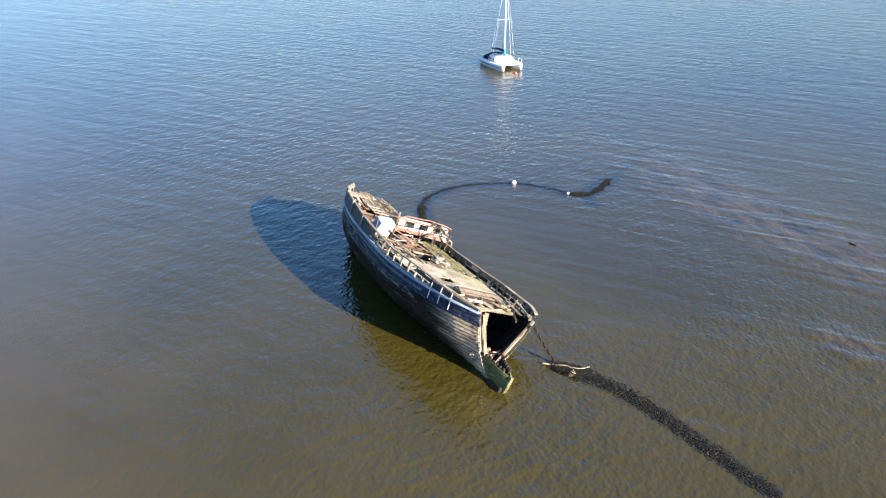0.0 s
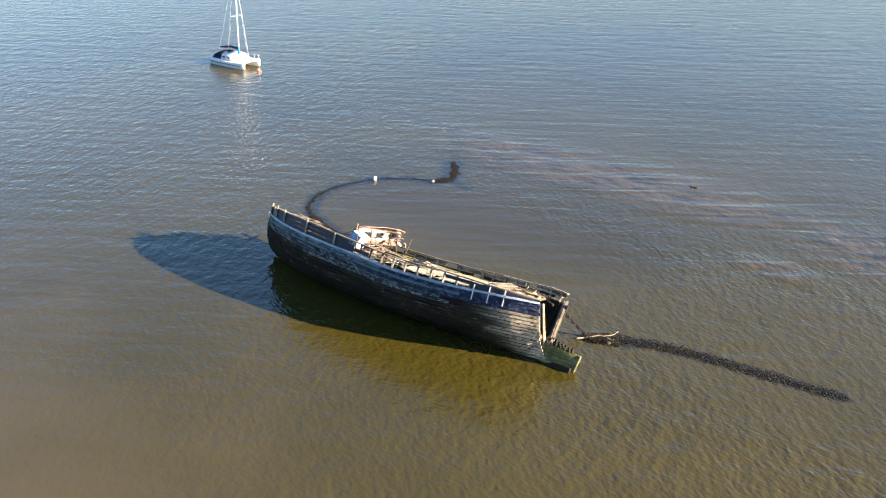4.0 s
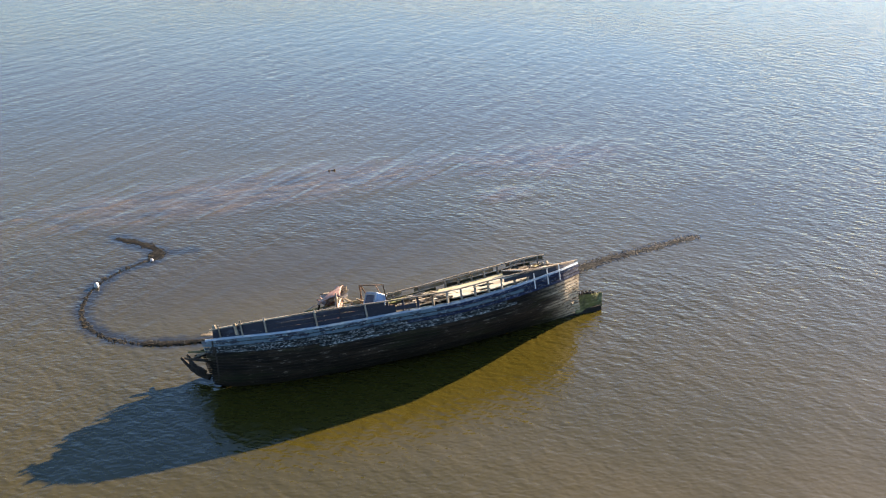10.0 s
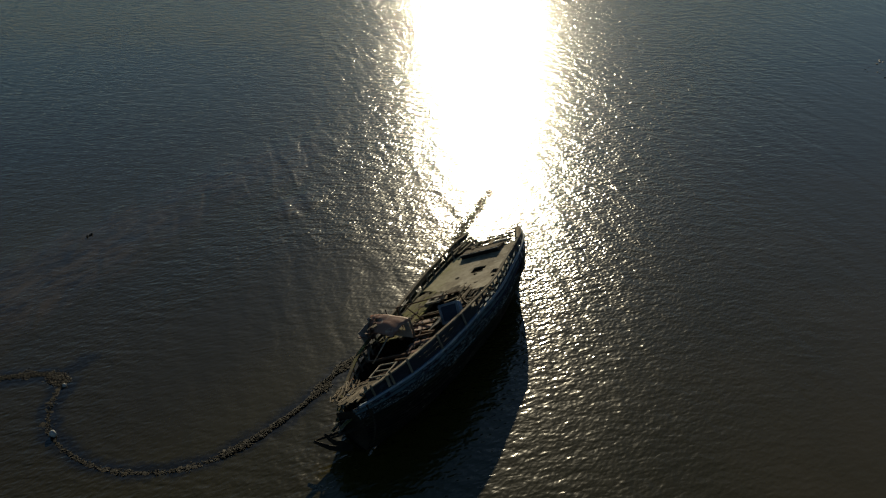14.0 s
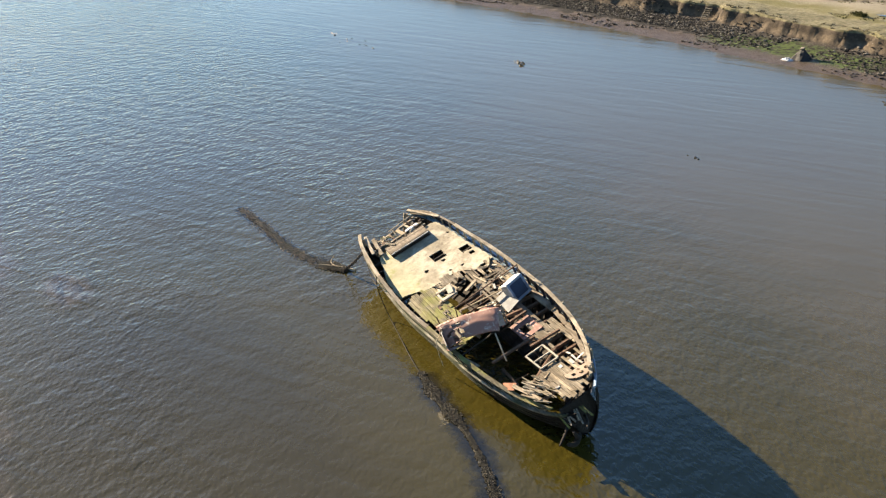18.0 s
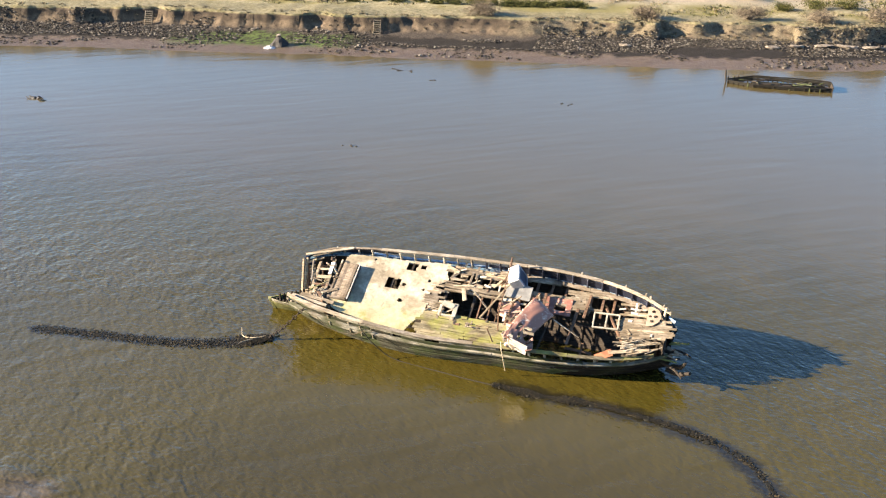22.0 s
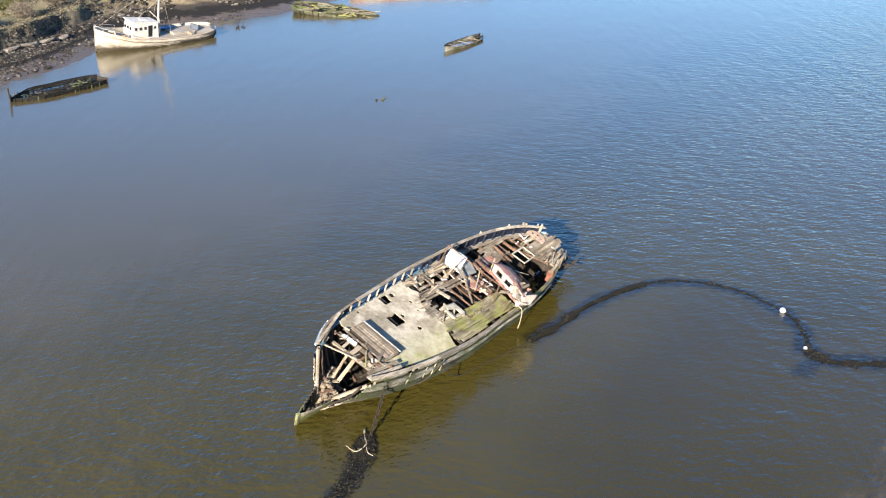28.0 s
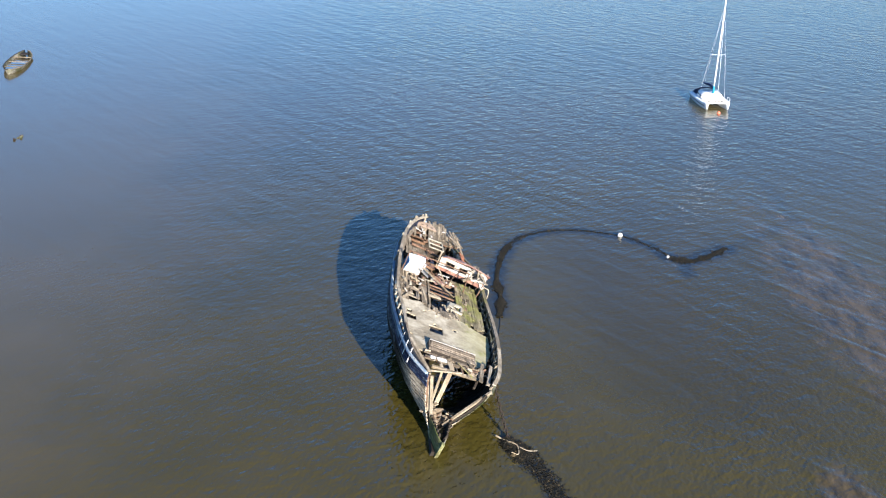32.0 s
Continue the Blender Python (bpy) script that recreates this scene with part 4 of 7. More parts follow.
# rubble of inner planking lying in the bow
for i in range(70):
    s = rng.uniform(-5.9, -4.7)
    v = rng.uniform(0.60, 0.86)
    side = 1 if rng.random() < 0.85 else -1
    q = shell(side, s, v, -0.42)
    d = Vector((rng.uniform(-1, 1), rng.uniform(-0.8, 0.8), rng.uniform(-0.35, 0.35))).normalized() * rng.uniform(0.15, 0.5)
    part("rubble", bar(q - d, q + d, rng.uniform(0.07, 0.2), rng.uniform(0.03, 0.08), rng.uniform(0, 90), 0.01, 0.03, rng), rng.choice((GREY_BROWN, DECK_GREY, GREY_BROWN, BEAM_BROWN, PALE_WOOD)), wreck)
for i in range(26):
    q = shell(1, rng.uniform(-6.0, -4.8), rng.uniform(0.62, 0.88), -0.40)
    bm = bmesh.new()
    bmesh.ops.create_icosphere(bm, subdivisions=1, radius=1.0)
    e = Vector((rng.uniform(0.09, 0.22), rng.uniform(0.09, 0.2), rng.uniform(0.06, 0.14)))
    for v in bm.verts:
        v.co = Vector((v.co.x * e.x, v.co.y * e.y, v.co.z * e.z)) * rng.uniform(0.8, 1.2) + q
    part("rubble", bm, GREY_BROWN if rng.random() < 0.7 else DECK_GREY, wreck, "", True)
for i in range(46):
    s, w = rng.uniform(-4.8, -3.8), rng.choice((rng.uniform(-1.9, -1.2), rng.uniform(-1.5, 1.3)))
    d = Vector((rng.uniform(-1, 1), rng.uniform(-1, 1), rng.uniform(-0.3, 0.3))).normalized() * rng.uniform(0.05, 0.26)
    q = Vector((s, w, deck_z(s, w) + rng.uniform(0.0, 0.14)))
    part("rubble", bar(q - d, q + d, rng.uniform(0.03, 0.09), rng.uniform(0.02, 0.05), rng.uniform(-40, 40), 0.008, 0.025, rng), rng.choice((PALE_WOOD, DECK_GREY, DECK_GREY, GREY_BROWN, BEAM_BROWN)), wreck)


# loose wreckage in the hold and aft
def litter(n, s0, s1, w0, w1, z0, z1, mats, lmin=0.25, lmax=0.9, tilt=0.25):
    for i in range(n):
        s, w = rng.uniform(s0, s1), rng.uniform(w0, w1)
        if not inner(-1, s) + 0.25 < w < inner(1, s) - 0.25 or (s > 11.6 and abs(w) > 0.7):
            continue
        z = deck_z(s, w) + rng.uniform(z0, z1)
        a = rng.choice((0, rng.uniform(-8, 8), rng.uniform(-12, 12), 90, rng.uniform(0, 180)))
        d = Vector((math.cos(radians(a)), math.sin(radians(a)), rng.uniform(-tilt, tilt))).normalized() * rng.uniform(lmin, lmax) / 2
        c = Vector((s, w, z))
        part("broken_plank", bar(c - d, c + d, rng.uniform(0.04, 0.15), rng.uniform(0.02, 0.05), rng.uniform(-25, 25), 0.008, 0.02, rng), rng.choice(mats), wreck)


litter(12, 1.2, 2.2, -1.0, 1.0, -0.02, 0.14, (DECK_GREY, PALE_WOOD), 0.3, 0.9)
for w, a, b, m in ((0.62, 1.6, 5.0, DECK_GREY),):
    part("carling", bar((a, w, deck_z(a, w) - 0.02), (b, w + rng.uniform(-0.08, 0.08), deck_z(b, w) - 0.04), 0.11, 0.08, 0, 0.01, 0.02, rng), m, wreck)
litter(9, 1.6, 5.0, 0.9, 2.1, 0.04, 0.12, (DECK_GREY, GREY_BROWN), 0.25, 0.9, 0.1)
litter(26, 1.8, 4.6, 0.9, 2.2, 0.03, 0.10, (DECK_GREY, GREY_BROWN, BEAM_BROWN, PALE_WOOD), 0.3, 1.3, 0.06)
litter(5, 2.2, 4.4, 1.0, 2.1, 0.08, 0.16, (WHITE_FLAKE, GRIMY_CREAM), 0.2, 0.4)
litter(16, 2.4, 5.0, -1.5, -0.9, 0.02, 0.10, (GREY_BROWN, BEAM_BROWN, DECK_GREY), 0.1, 0.4)
litter(5, 2.5, 5.2, -1.0, 0.7, -1.3, -0.7, (BEAM_BROWN, DARK_WOOD), 0.4, 1.4)
for s in (3.55, 4.05, 4.45):
    part("deck_beam", bar((s, 0.75, deck_z(s, 0) - 0.06), (s + 0.05, -0.98, deck_z(s, -1) - 0.09), 0.06, 0.07, 0, 0.01, 0.02, rng), BEAM_BROWN, wreck)
litter(10, 4.8, 5.8, -2.4, 0.4, 0.02, 0.25, (PALE_WOOD, BEAM_BROWN, WHITE_FLAKE, DECK_GREY), 0.25, 0.9)
litter(7, 6.2, 9.2, -2.0, 1.0, -1.2, -0.6, (DARK_WOOD, BEAM_BROWN), 0.4, 1.4)
litter(9, 10.2, 12.0, -0.8, 0.9, 0.03, 0.09, (DECK_GREY, GREY_BROWN, WHITE_FLAKE), 0.15, 0.5, 0.1)
for i in range(30):
    s, w = rng.uniform(10.5, 12.1), rng.uniform(-1.45, -0.75)
    c = Vector((s, w, deck_z(s, w) + rng.uniform(0.0, 0.2)))
    d = Vector((1, rng.uniform(0.0, 0.7), rng.uniform(-0.12, 0.22))).normalized() * rng.uniform(0.15, 0.5)
    part("splinter", bar(c - d, c + d, rng.uniform(0.025, 0.07), rng.uniform(0.02, 0.05), rng.uniform(-40, 40), 0.005, 0.015, rng), rng.choice((PALE_WOOD, PALE_WOOD, DECK_GREY, RAIL_WOOD)), wreck)
litter(14, 10.2, 12.0, 0.9, 1.8, 0.04, 0.18, (BEAM_BROWN, WHITE_FLAKE, DECK_GREY, PALE_WOOD), 0.15, 0.5)
litter(12, 4.4, 6.4, 0.0, 1.2, 0.0, 0.2, (ROOF_RED, GRIMY_CREAM, BEAM_BROWN), 0.2, 0.8)
for a, b, w, h, m in (
    ((4.95, 1.35, 0.55), (3.75, -0.85, -0.05), 0.10, 0.05, DECK_GREY),
    ((3.10, 0.70, 0.05), (4.05, -0.05, -0.45), 0.08, 0.05, RAIL_WOOD),
    ((2.55, 0.75, 0.12), (2.80, 0.02, 0.06), 0.20, 0.05, PALE_WOOD),
    ((5.20, 0.60, 0.10), (5.05, -1.00, 0.0), 0.10, 0.08, BEAM_BROWN),
    ((4.60, -0.30, 0.15), (5.60, 0.35, 0.60), 0.06, 0.05, PALE_WOOD),
    ((7.20, -0.45, 0.55), (6.85, -2.55, 0.10), 0.09, 0.05, DARK_WOOD),
    ((7.35, -0.75, 0.55), (8.62, -1.12, -0.02), 0.06, 0.04, RAIL_WOOD),
    ((7.60, -2.05, -0.30), (6.70, -2.45, 0.05), 0.12, 0.05, RAIL_WOOD),
    ((9.60, 0.85, 0.02), (10.90, -1.55, -0.10), 0.12, 0.06, BEAM_BROWN),
    ((10.10, -1.70, -0.05), (11.90, -1.35, 0.12), 0.16, 0.05, GREY_BROWN),
    ((10.60, -1.45, 0.05), (12.10, -0.95, 0.20), 0.12, 0.05, RAIL_WOOD),
    ((10.9, -1.75, 0.0), (12.25, -1.20, 0.10), 0.10, 0.05, DECK_GREY),
):
    part("loose_timber", bar(a, b, w, h, rng.uniform(-8, 8), 0.012, 0.02, rng), m, wreck)

# window frame lying across the after beams
frame_part = part("window_frame", bar((9.08, 0.46, 0.06), (10.30, 0.50, 0.06), 0.09, 0.06), GRIMY_CREAM, wreck, "white timber frame lying on the beams")
for a, b in (((9.12, -0.42, 0.05), (10.32, -0.36, 0.05)), ((9.10, 0.48, 0.06), (9.14, -0.42, 0.05)), ((10.27, 0.5, 0.06), (10.30, -0.36, 0.05)), ((9.70, 0.48, 0.05), (9.72, -0.40, 0.05))):
    part("frame_bar", bar(a, b, 0.08, 0.06), GRIMY_CREAM, frame_part)

# perforated quadrant plate on the stern deck
def plate_keep(s, w):
    ds, dw = s - 11.55, w - 0.62
    if ds < 0 or math.hypot(ds / 0.62, dw / 0.62) > 1:
        return False
    return all((s - a) ** 2 + (w - b) ** 2 > r * r for a, b, r in ((11.80, 0.92, 0.09), (11.93, 0.62, 0.10), (11.80, 0.32, 0.09), (11.68, 0.62, 0.07)))


slab(plate_keep, 11.5, 12.3, -0.1, 1.3, 0.035, 0.03, plain("tan_plate", (0.34, 0.25, 0.18), 0.8, 0, 0.3), "quadrant_plate", "tan rounded plate with holes", 0.12, 0.0)
part("steel_bracket", bar((9.55, -1.95, -0.28), (10.25, -1.65, -0.05), 0.34, 0.05, 20, 0.01, 0.03, rng), RUST, wreck, "rusty bracket")

# white locker on the high side, and the sheet in front of it
lm = pose(5.10, 1.62, 0.34, 0, -24, 14)
SHADED_SIDE_BLUE = plain("shaded_side_blue", (0.09, 0.22, 0.42), 0.55, 0.0, 0.35)
locker = part("locker", box((0.56, 0.98, 0.95), lm, 0.03), TANK_WHITE, wreck, "white painted locker")
for w in (-0.24, 0.24):
    part("locker_door", box((0.025, 0.45, 0.88), lm @ pose(-0.29, w, 0), 0.008), TANK_WHITE, locker)
# blue shade of the side away from the sun, put into its colour
part("locker_side", box((0.52, 0.025, 0.90), lm @ pose(0, 0.50, 0), 0.008), SHADED_SIDE_BLUE, locker, "locker side coloured blue for its shade")
# shade of the open back is a dark plate on the closed box
part("locker_back", box((0.025, 0.74, 0.72), lm @ pose(0.29, 0, 0), 0.008), plain("dark_locker_plate", (0.035, 0.05, 0.08), 0.7), locker, "dark plate for the locker's shaded opening")
for w, z, sy, sz in ((0, 0.42, 0.96, 0.10), (0, -0.42, 0.96, 0.10), (0.43, 0, 0.10, 0.76), (-0.43, 0, 0.10, 0.76)):
    part("locker_rim", box((0.03, sy, sz), lm @ pose(0.30, w, z), 0.008), plain("grey_blue_rim", (0.22, 0.27, 0.33), 0.6), locker)
part("locker_end", box((0.50, 0.025, 0.88), lm @ pose(0, -0.50, 0), 0.008), plain("grey_locker_end", (0.36, 0.36, 0.35), 0.6), locker, "grey locker end")
# thin gantry of bars across the deck in front of the locker
for a, b, w in (((4.72, 2.22, 1.18), (4.90, -1.38, 1.06), 0.055), ((4.74, 2.18, 1.20), (4.60, 2.20, 0.0), 0.05), ((4.89, -1.30, 1.06), (4.80, -1.45, -0.05), 0.05), ((4.97, -0.85, 1.12), (4.55, -0.30, 0.0), 0.045), ((4.78, 1.10, 1.14), (4.35, 1.30, 0.05), 0.045)):
    part("gantry_bar", bar(a, b, w, w, 0, 0.008, 0.01, rng), BEAM_BROWN, wreck)
part("grey_sheet", box((1.25, 0.75, 0.03), pose(5.30, 0.98, 0.18, 24, 4, -4), 0.005), plain("grey_sheet_metal", (0.20, 0.20, 0.19), 0.7, 0.0, 0.35), wreck)
# square hatch frame at the fore end of the hold
for a, b, w, h in (((1.72, -0.36, 0.10), (2.62, -0.42, 0.10), 0.16, 0.10), ((1.78, -1.10, 0.08), (2.58, -1.12, 0.08), 0.12, 0.10), ((1.78, -0.36, 0.11), (1.80, -1.12, 0.09), 0.14, 0.10), ((2.50, -0.36, 0.11), (2.54, -1.14, 0.09), 0.20, 0.10)):
    part("hatch_frame", bar(a, b, w, h, rng.uniform(-5, 5), 0.01, 0.015, rng), GRIMY_CREAM, wreck, "grimy cream hatch frame")
part("cream_board", box((0.62, 0.30, 0.05), pose(2.15, -0.52, 0.20, 10, 8, -14), 0.01), GRIMY_CREAM, wreck)
RED_OXIDE = paint("red_oxide_sheet", (0.26, 0.115, 0.08), (0.33, 0.19, 0.135), (0.42, 0.34, 0.27), (0.55, 0.62))
for s, w, a, sx, sy in ((5.05, 0.05, 20, 1.0, 0.8), (5.25, -0.55, 35, 0.8, 0.7)):
    part("red_sheet", box((sx, sy, 0.03), pose(s, w, deck_z(s, w) + 0.10, rng.uniform(-6, 6), rng.uniform(-8, 8), a), 0.004), ROOF_RED, wreck)
for s, w, sx, sy in ((6.88, 0.66, 0.44, 1.02), (7.38, 0.98, 0.56, 0.38), (7.38, 0.27, 0.56, 0.24), (7.80, 0.66, 0.28, 1.02)):
    part("red_sheet", box((sx, sy, 0.04), pose(s, w, deck_z(s, w) + 0.05, 4, 0, 0), 0.006), RED_OXIDE, wreck)
for a, b in (((6.30, 1.15, 0.06), (6.10, 0.30, 0.05)), ((6.62, 1.18, 0.10), (6.62, 0.20, 0.08)), ((8.30, 0.55, 0.02), (8.10, -1.60, -0.12)), ((8.75, 1.55, -0.02), (8.62, 0.10, -0.05))):
    part("red_beam", bar(a, b, 0.13, 0.10, 0, 0.01, 0.015, rng), BEAM_BROWN, wreck)

# iron straps over the top planks
for side, ss in ((1, (-2.95, -3.75, -4.5)), (-1, (-2.3, -1.7, -1.1, -3.4))):
    for s in ss:
        a, b = shell(side, s, -0.12, 0.085), shell(side, s, 0.17, 0.085)
        part("strap", bar(a, b, 0.05, 0.03), PALE_WOOD if side < 0 else TANK_WHITE, wreck, "pale strap")
# frame ends and twisted fastenings at the broken stern
for i in range(11):
    w = -0.2 - 0.09 * i + rng.uniform(-0.05, 0.05)
    a = Vector((12.75 - 0.05 * i, w, -0.55 - 0.02 * i))
    b = a + Vector((rng.uniform(0.5, 1.1), rng.uniform(-0.25, 0.2), rng.uniform(-0.25, 0.12)))
    part("frame_end", bar(a, b, 0.07, 0.06, rng.uniform(0, 90), 0.01, 0.03, rng), rng.choice((FOOT_GREEN, RAIL_WOOD, DARK_WOOD)), wreck)
# heavy broken timbers of the port quarter, curving out aft
for a, c, b, r0 in (((12.75, -0.75, -1.85), (13.3, -1.2, -1.5), (13.8, -1.6, -0.8), 0.13), ((12.9, -0.75, -1.6), (13.35, -1.0, -1.2), (13.55, -1.15, -0.65), 0.12),
                    ((12.5, -0.9, -1.2), (13.05, -1.35, -1.0), (13.45, -1.85, -0.95), 0.08), ((12.8, -0.2, -1.0), (13.35, -0.4, -0.85), (13.75, -0.7, -0.75), 0.07)):
    line = smooth_line([a, c, b], 5)
    part_mesh("frame_end", tube(line, [r0 * (1 - 0.45 * (i / (len(line) - 1)) ** 2) * rng.uniform(0.85, 1.15) for i in range(len(line))], 6), DARK_WOOD, wreck)
for s, w, h in ((11.5, 1.42, 0.62), (12.3, 0.8, 0.66)):
    part("rail_stump", bar((s, w, 0.1), (s + 0.1, w + 0.05, h), 0.13, 0.10, 10, 0.02, 0.03, rng), RAIL_WOOD, wreck)

# ---- the collapsed wheelhouse ----
house = thing("collapsed_wheelhouse", "collapsed white wheelhouse front with a faded red roof", "wheelhouse", pose(0, -1.38, 2.28, HEEL, 0, 0))
TL, TR, BL, BR = Vector((6.50, 0.12, 0.82)), Vector((5.58, -2.50, 1.05)), Vector((6.55, 0.08, 0.06)), Vector((5.56, -2.52, 0.27))


def on_wall(u, v):
    return TL.lerp(TR, u).lerp(BL.lerp(BR, u), v)


normal = (TR - TL).cross(BL - TL).normalized()


def wall_piece(u0, u1, v0, v1, name, material, parent, thick=0.05, out=0.0):
    q = [on_wall(u, v) + normal * out for u, v in ((u0, v0), (u1, v0), (u1, v1), (u0, v1))]
    secs = [[q[0], q[3], q[3] + normal * thick, q[0] + normal * thick], [q[1], q[2], q[2] + normal * thick, q[1] + normal * thick]]
    return strip(secs, material, name, parent)


front = wall_piece(0.0, 1.0, 0.0, 0.20, "front_wall", WHITE_FLAKE, house)
wall_piece(0.0, 1.0, 0.62, 1.0, "wall_board", WHITE_FLAKE, front)
for a, b in ((0.0, 0.13), (0.33, 0.41), (0.61, 0.69), (0.89, 1.0)):
    wall_piece(a, b, 0.2, 0.62, "mullion", WHITE_FLAKE, front)
for a, b in ((0.13, 0.33), (0.41, 0.61), (0.69, 0.89)):
    for c in ((a, b, 0.20, 0.235), (a, b, 0.585, 0.62), (a, a + 0.015, 0.2, 0.62), (b - 0.015, b, 0.2, 0.62)):
        wall_piece(*c, "window_frame", RAIL_WOOD, front, 0.03, -0.02 if normal.x > 0 else 0.04)
wall_piece(-0.02, 1.02, 0.80, 1.05, "skirting_board", ROOF_RED, front, 0.03, -0.04 if normal.x > 0 else 0.06)
part("side_post", bar(TL + Vector((0.0, 0.1, 0.22)), BL + Vector((0, 0.1, 0)), 0.07, 0.07), PALE_WOOD, house)
part("side_wall", box((0.9, 0.04, 0.7), along(TR + Vector((0.05, -0.02, -0.42)), TR + Vector((0.95, -0.25, -0.6))) , 0.004), WHITE_FLAKE, house)


def roof():
    a, b, c, d = Vector((6.30, 0.16, 0.86)), Vector((5.38, -2.58, 1.10)), Vector((6.25, -2.6, 0.5)), Vector((7.34, -0.52, 0.56))
    n, verts, faces = 14, [], []
    for k in (0, 1):
        for i in range(n + 1):
            for j in range(n + 1):
                u, v = i / n, j / n
                p = a.lerp(b, u).lerp(d.lerp(c, u), v)
                p.z += 0.16 * math.sin(math.pi * u) ** 0.8 + 0.10 * math.sin(math.pi * v) + 0.05 * noise.noise(Vector((u * 4, v * 4, 0))) - 0.035 * k
                if u > 0.72:
                    p.z -= 0.5 * (u - 0.72) * v + 0.10 * noise.noise(Vector((u * 9, v * 9, 3)))
                verts.append(tuple(p))
    m = n + 1
    off = m * m
    hole = {(i, j) for i in range(n) for j in range(n) if i > 8 and j > 3 and noise.noise(Vector((i * 0.45, j * 0.45, 6))) > -0.02}
    for i in range(n):
        for j in range(n):
            if (i, j) in hole:
                continue
            q = [i * m + j, (i + 1) * m + j, (i + 1) * m + j + 1, i * m + j + 1]
            faces += [tuple(q), tuple(x + off for x in q[::-1])]
    for i in range(n):
        faces += [(i * m, i * m + off, (i + 1) * m + off, (i + 1) * m), (i * m + n, (i + 1) * m + n, (i + 1) * m + n + off, i * m + n + off), (i, i + 1, i + 1 + off, i + off), (n * m + i, n * m + i + off, n * m + i + 1 + off, n * m + i + 1)]
    me = bpy.data.meshes.new("roof")
    me.from_pydata(verts, [], faces)
    part_mesh("roof", me, ROOF_RED, house, "faded red curved roof sheet, torn at one end", True)


roof()
for i in range(26):
    c = Vector((rng.uniform(5.5, 6.6), rng.uniform(-2.5, -1.4), rng.uniform(0.4, 0.95)))
    d = Vector((rng.uniform(-1, 1), rng.uniform(-1, 1), rng.uniform(-0.4, 0.4))).normalized() * rng.uniform(0.15, 0.4)
    part("torn_sheet", bar(c - d, c + d, rng.uniform(0.10, 0.34), 0.02, rng.uniform(-40, 40), 0.004, 0.04, rng), rng.choice((RAIL_WOOD, WHITE_FLAKE, DECK_GREY, GREY_BROWN, ROOF_RED)), house)
for a, b in (((4.55, -2.2, 0.95), (4.75, -2.2, 0.0)),):
    part("post", bar(a, b, 0.05, 0.05), BEAM_BROWN, house)


# ---- chains, ropes and the weed on them ----
def boat_to_world(p):
    return wreck.matrix_basis @ Vector(p)


def chain(name, a, b, sag, link_len, label):
    """A hanging chain of separate links."""
    a, b = Vector(a), Vector(b)
    base = thing(name, label, "chain", Matrix.Translation(b))
    n = int((b - a).length * 1.03 / (link_len * 0.72))
    ring = [Vector((link_len * 0.5 * math.cos(t) * (1 if abs(math.cos(t)) > 0.3 else 0.9), link_len * 0.27 * math.sin(t), 0)) for t in np.linspace(0, 2 * math.pi, 11)]
    me = tube(ring, link_len * 0.10, 5, False)
    me.materials.append(CHAIN_MAT)
    for i in range(n):
        u = (i + 0.5) / n
        p = a.lerp(b, u) - Vector((0, 0, sag * math.sin(math.pi * u)))
        d = (b - a) / (b - a).length - Vector((0, 0, sag * math.pi * math.cos(math.pi * u) / (b - a).length))
        ob = new("link", me)
        ob.parent = base
        ob.matrix_basis = Matrix.Translation(p - b) @ d.to_track_quat("X", "Z").to_matrix().to_4x4() @ pose(0, 0, 0, 90 * (i % 2) + 10, 0, 0)
    return base


CHAIN_TOP = boat_to_world((-4.75, -2.22, 0.42))
chain("mooring_chain", CHAIN_TOP, (-6.55, -4.15, 0.06), 0.12, 0.27, "rusty mooring chain from the bow to the weed")

LINE_A = smooth_line([(-6.5, -4.0, 0), (-7.8, -4.8, 0), (-9.1, -5.45, 0), (-10.5, -5.85, 0), (-12.2, -6.1, 0), (-14.1, -6.3, 0), (-16.0, -6.5, 0), (-18.4, -6.8, 0)], 10)
LINE_B = smooth_line([(5.2, -4.8, 0), (6.4, -4.98, 0), (7.8, -5.1, 0), (9.6, -5.05, 0), (11.6, -5.3, 0), (14.1, -5.9, 0), (15.9, -6.8, 0), (16.9, -7.8, 0), (17.6, -9.3, 0), (17.8, -10.8, 0), (17.5, -12.4, 0), (16.7, -14.2, 0), (15.1, -15.7, 0), (13.3, -16.6, 0)], 8)
LINE_C = smooth_line([(13.4, -16.5, 0), (12.9, -17.6, 0), (13.6, -19.0, 0), (15.0, -20.6, 0)], 8)


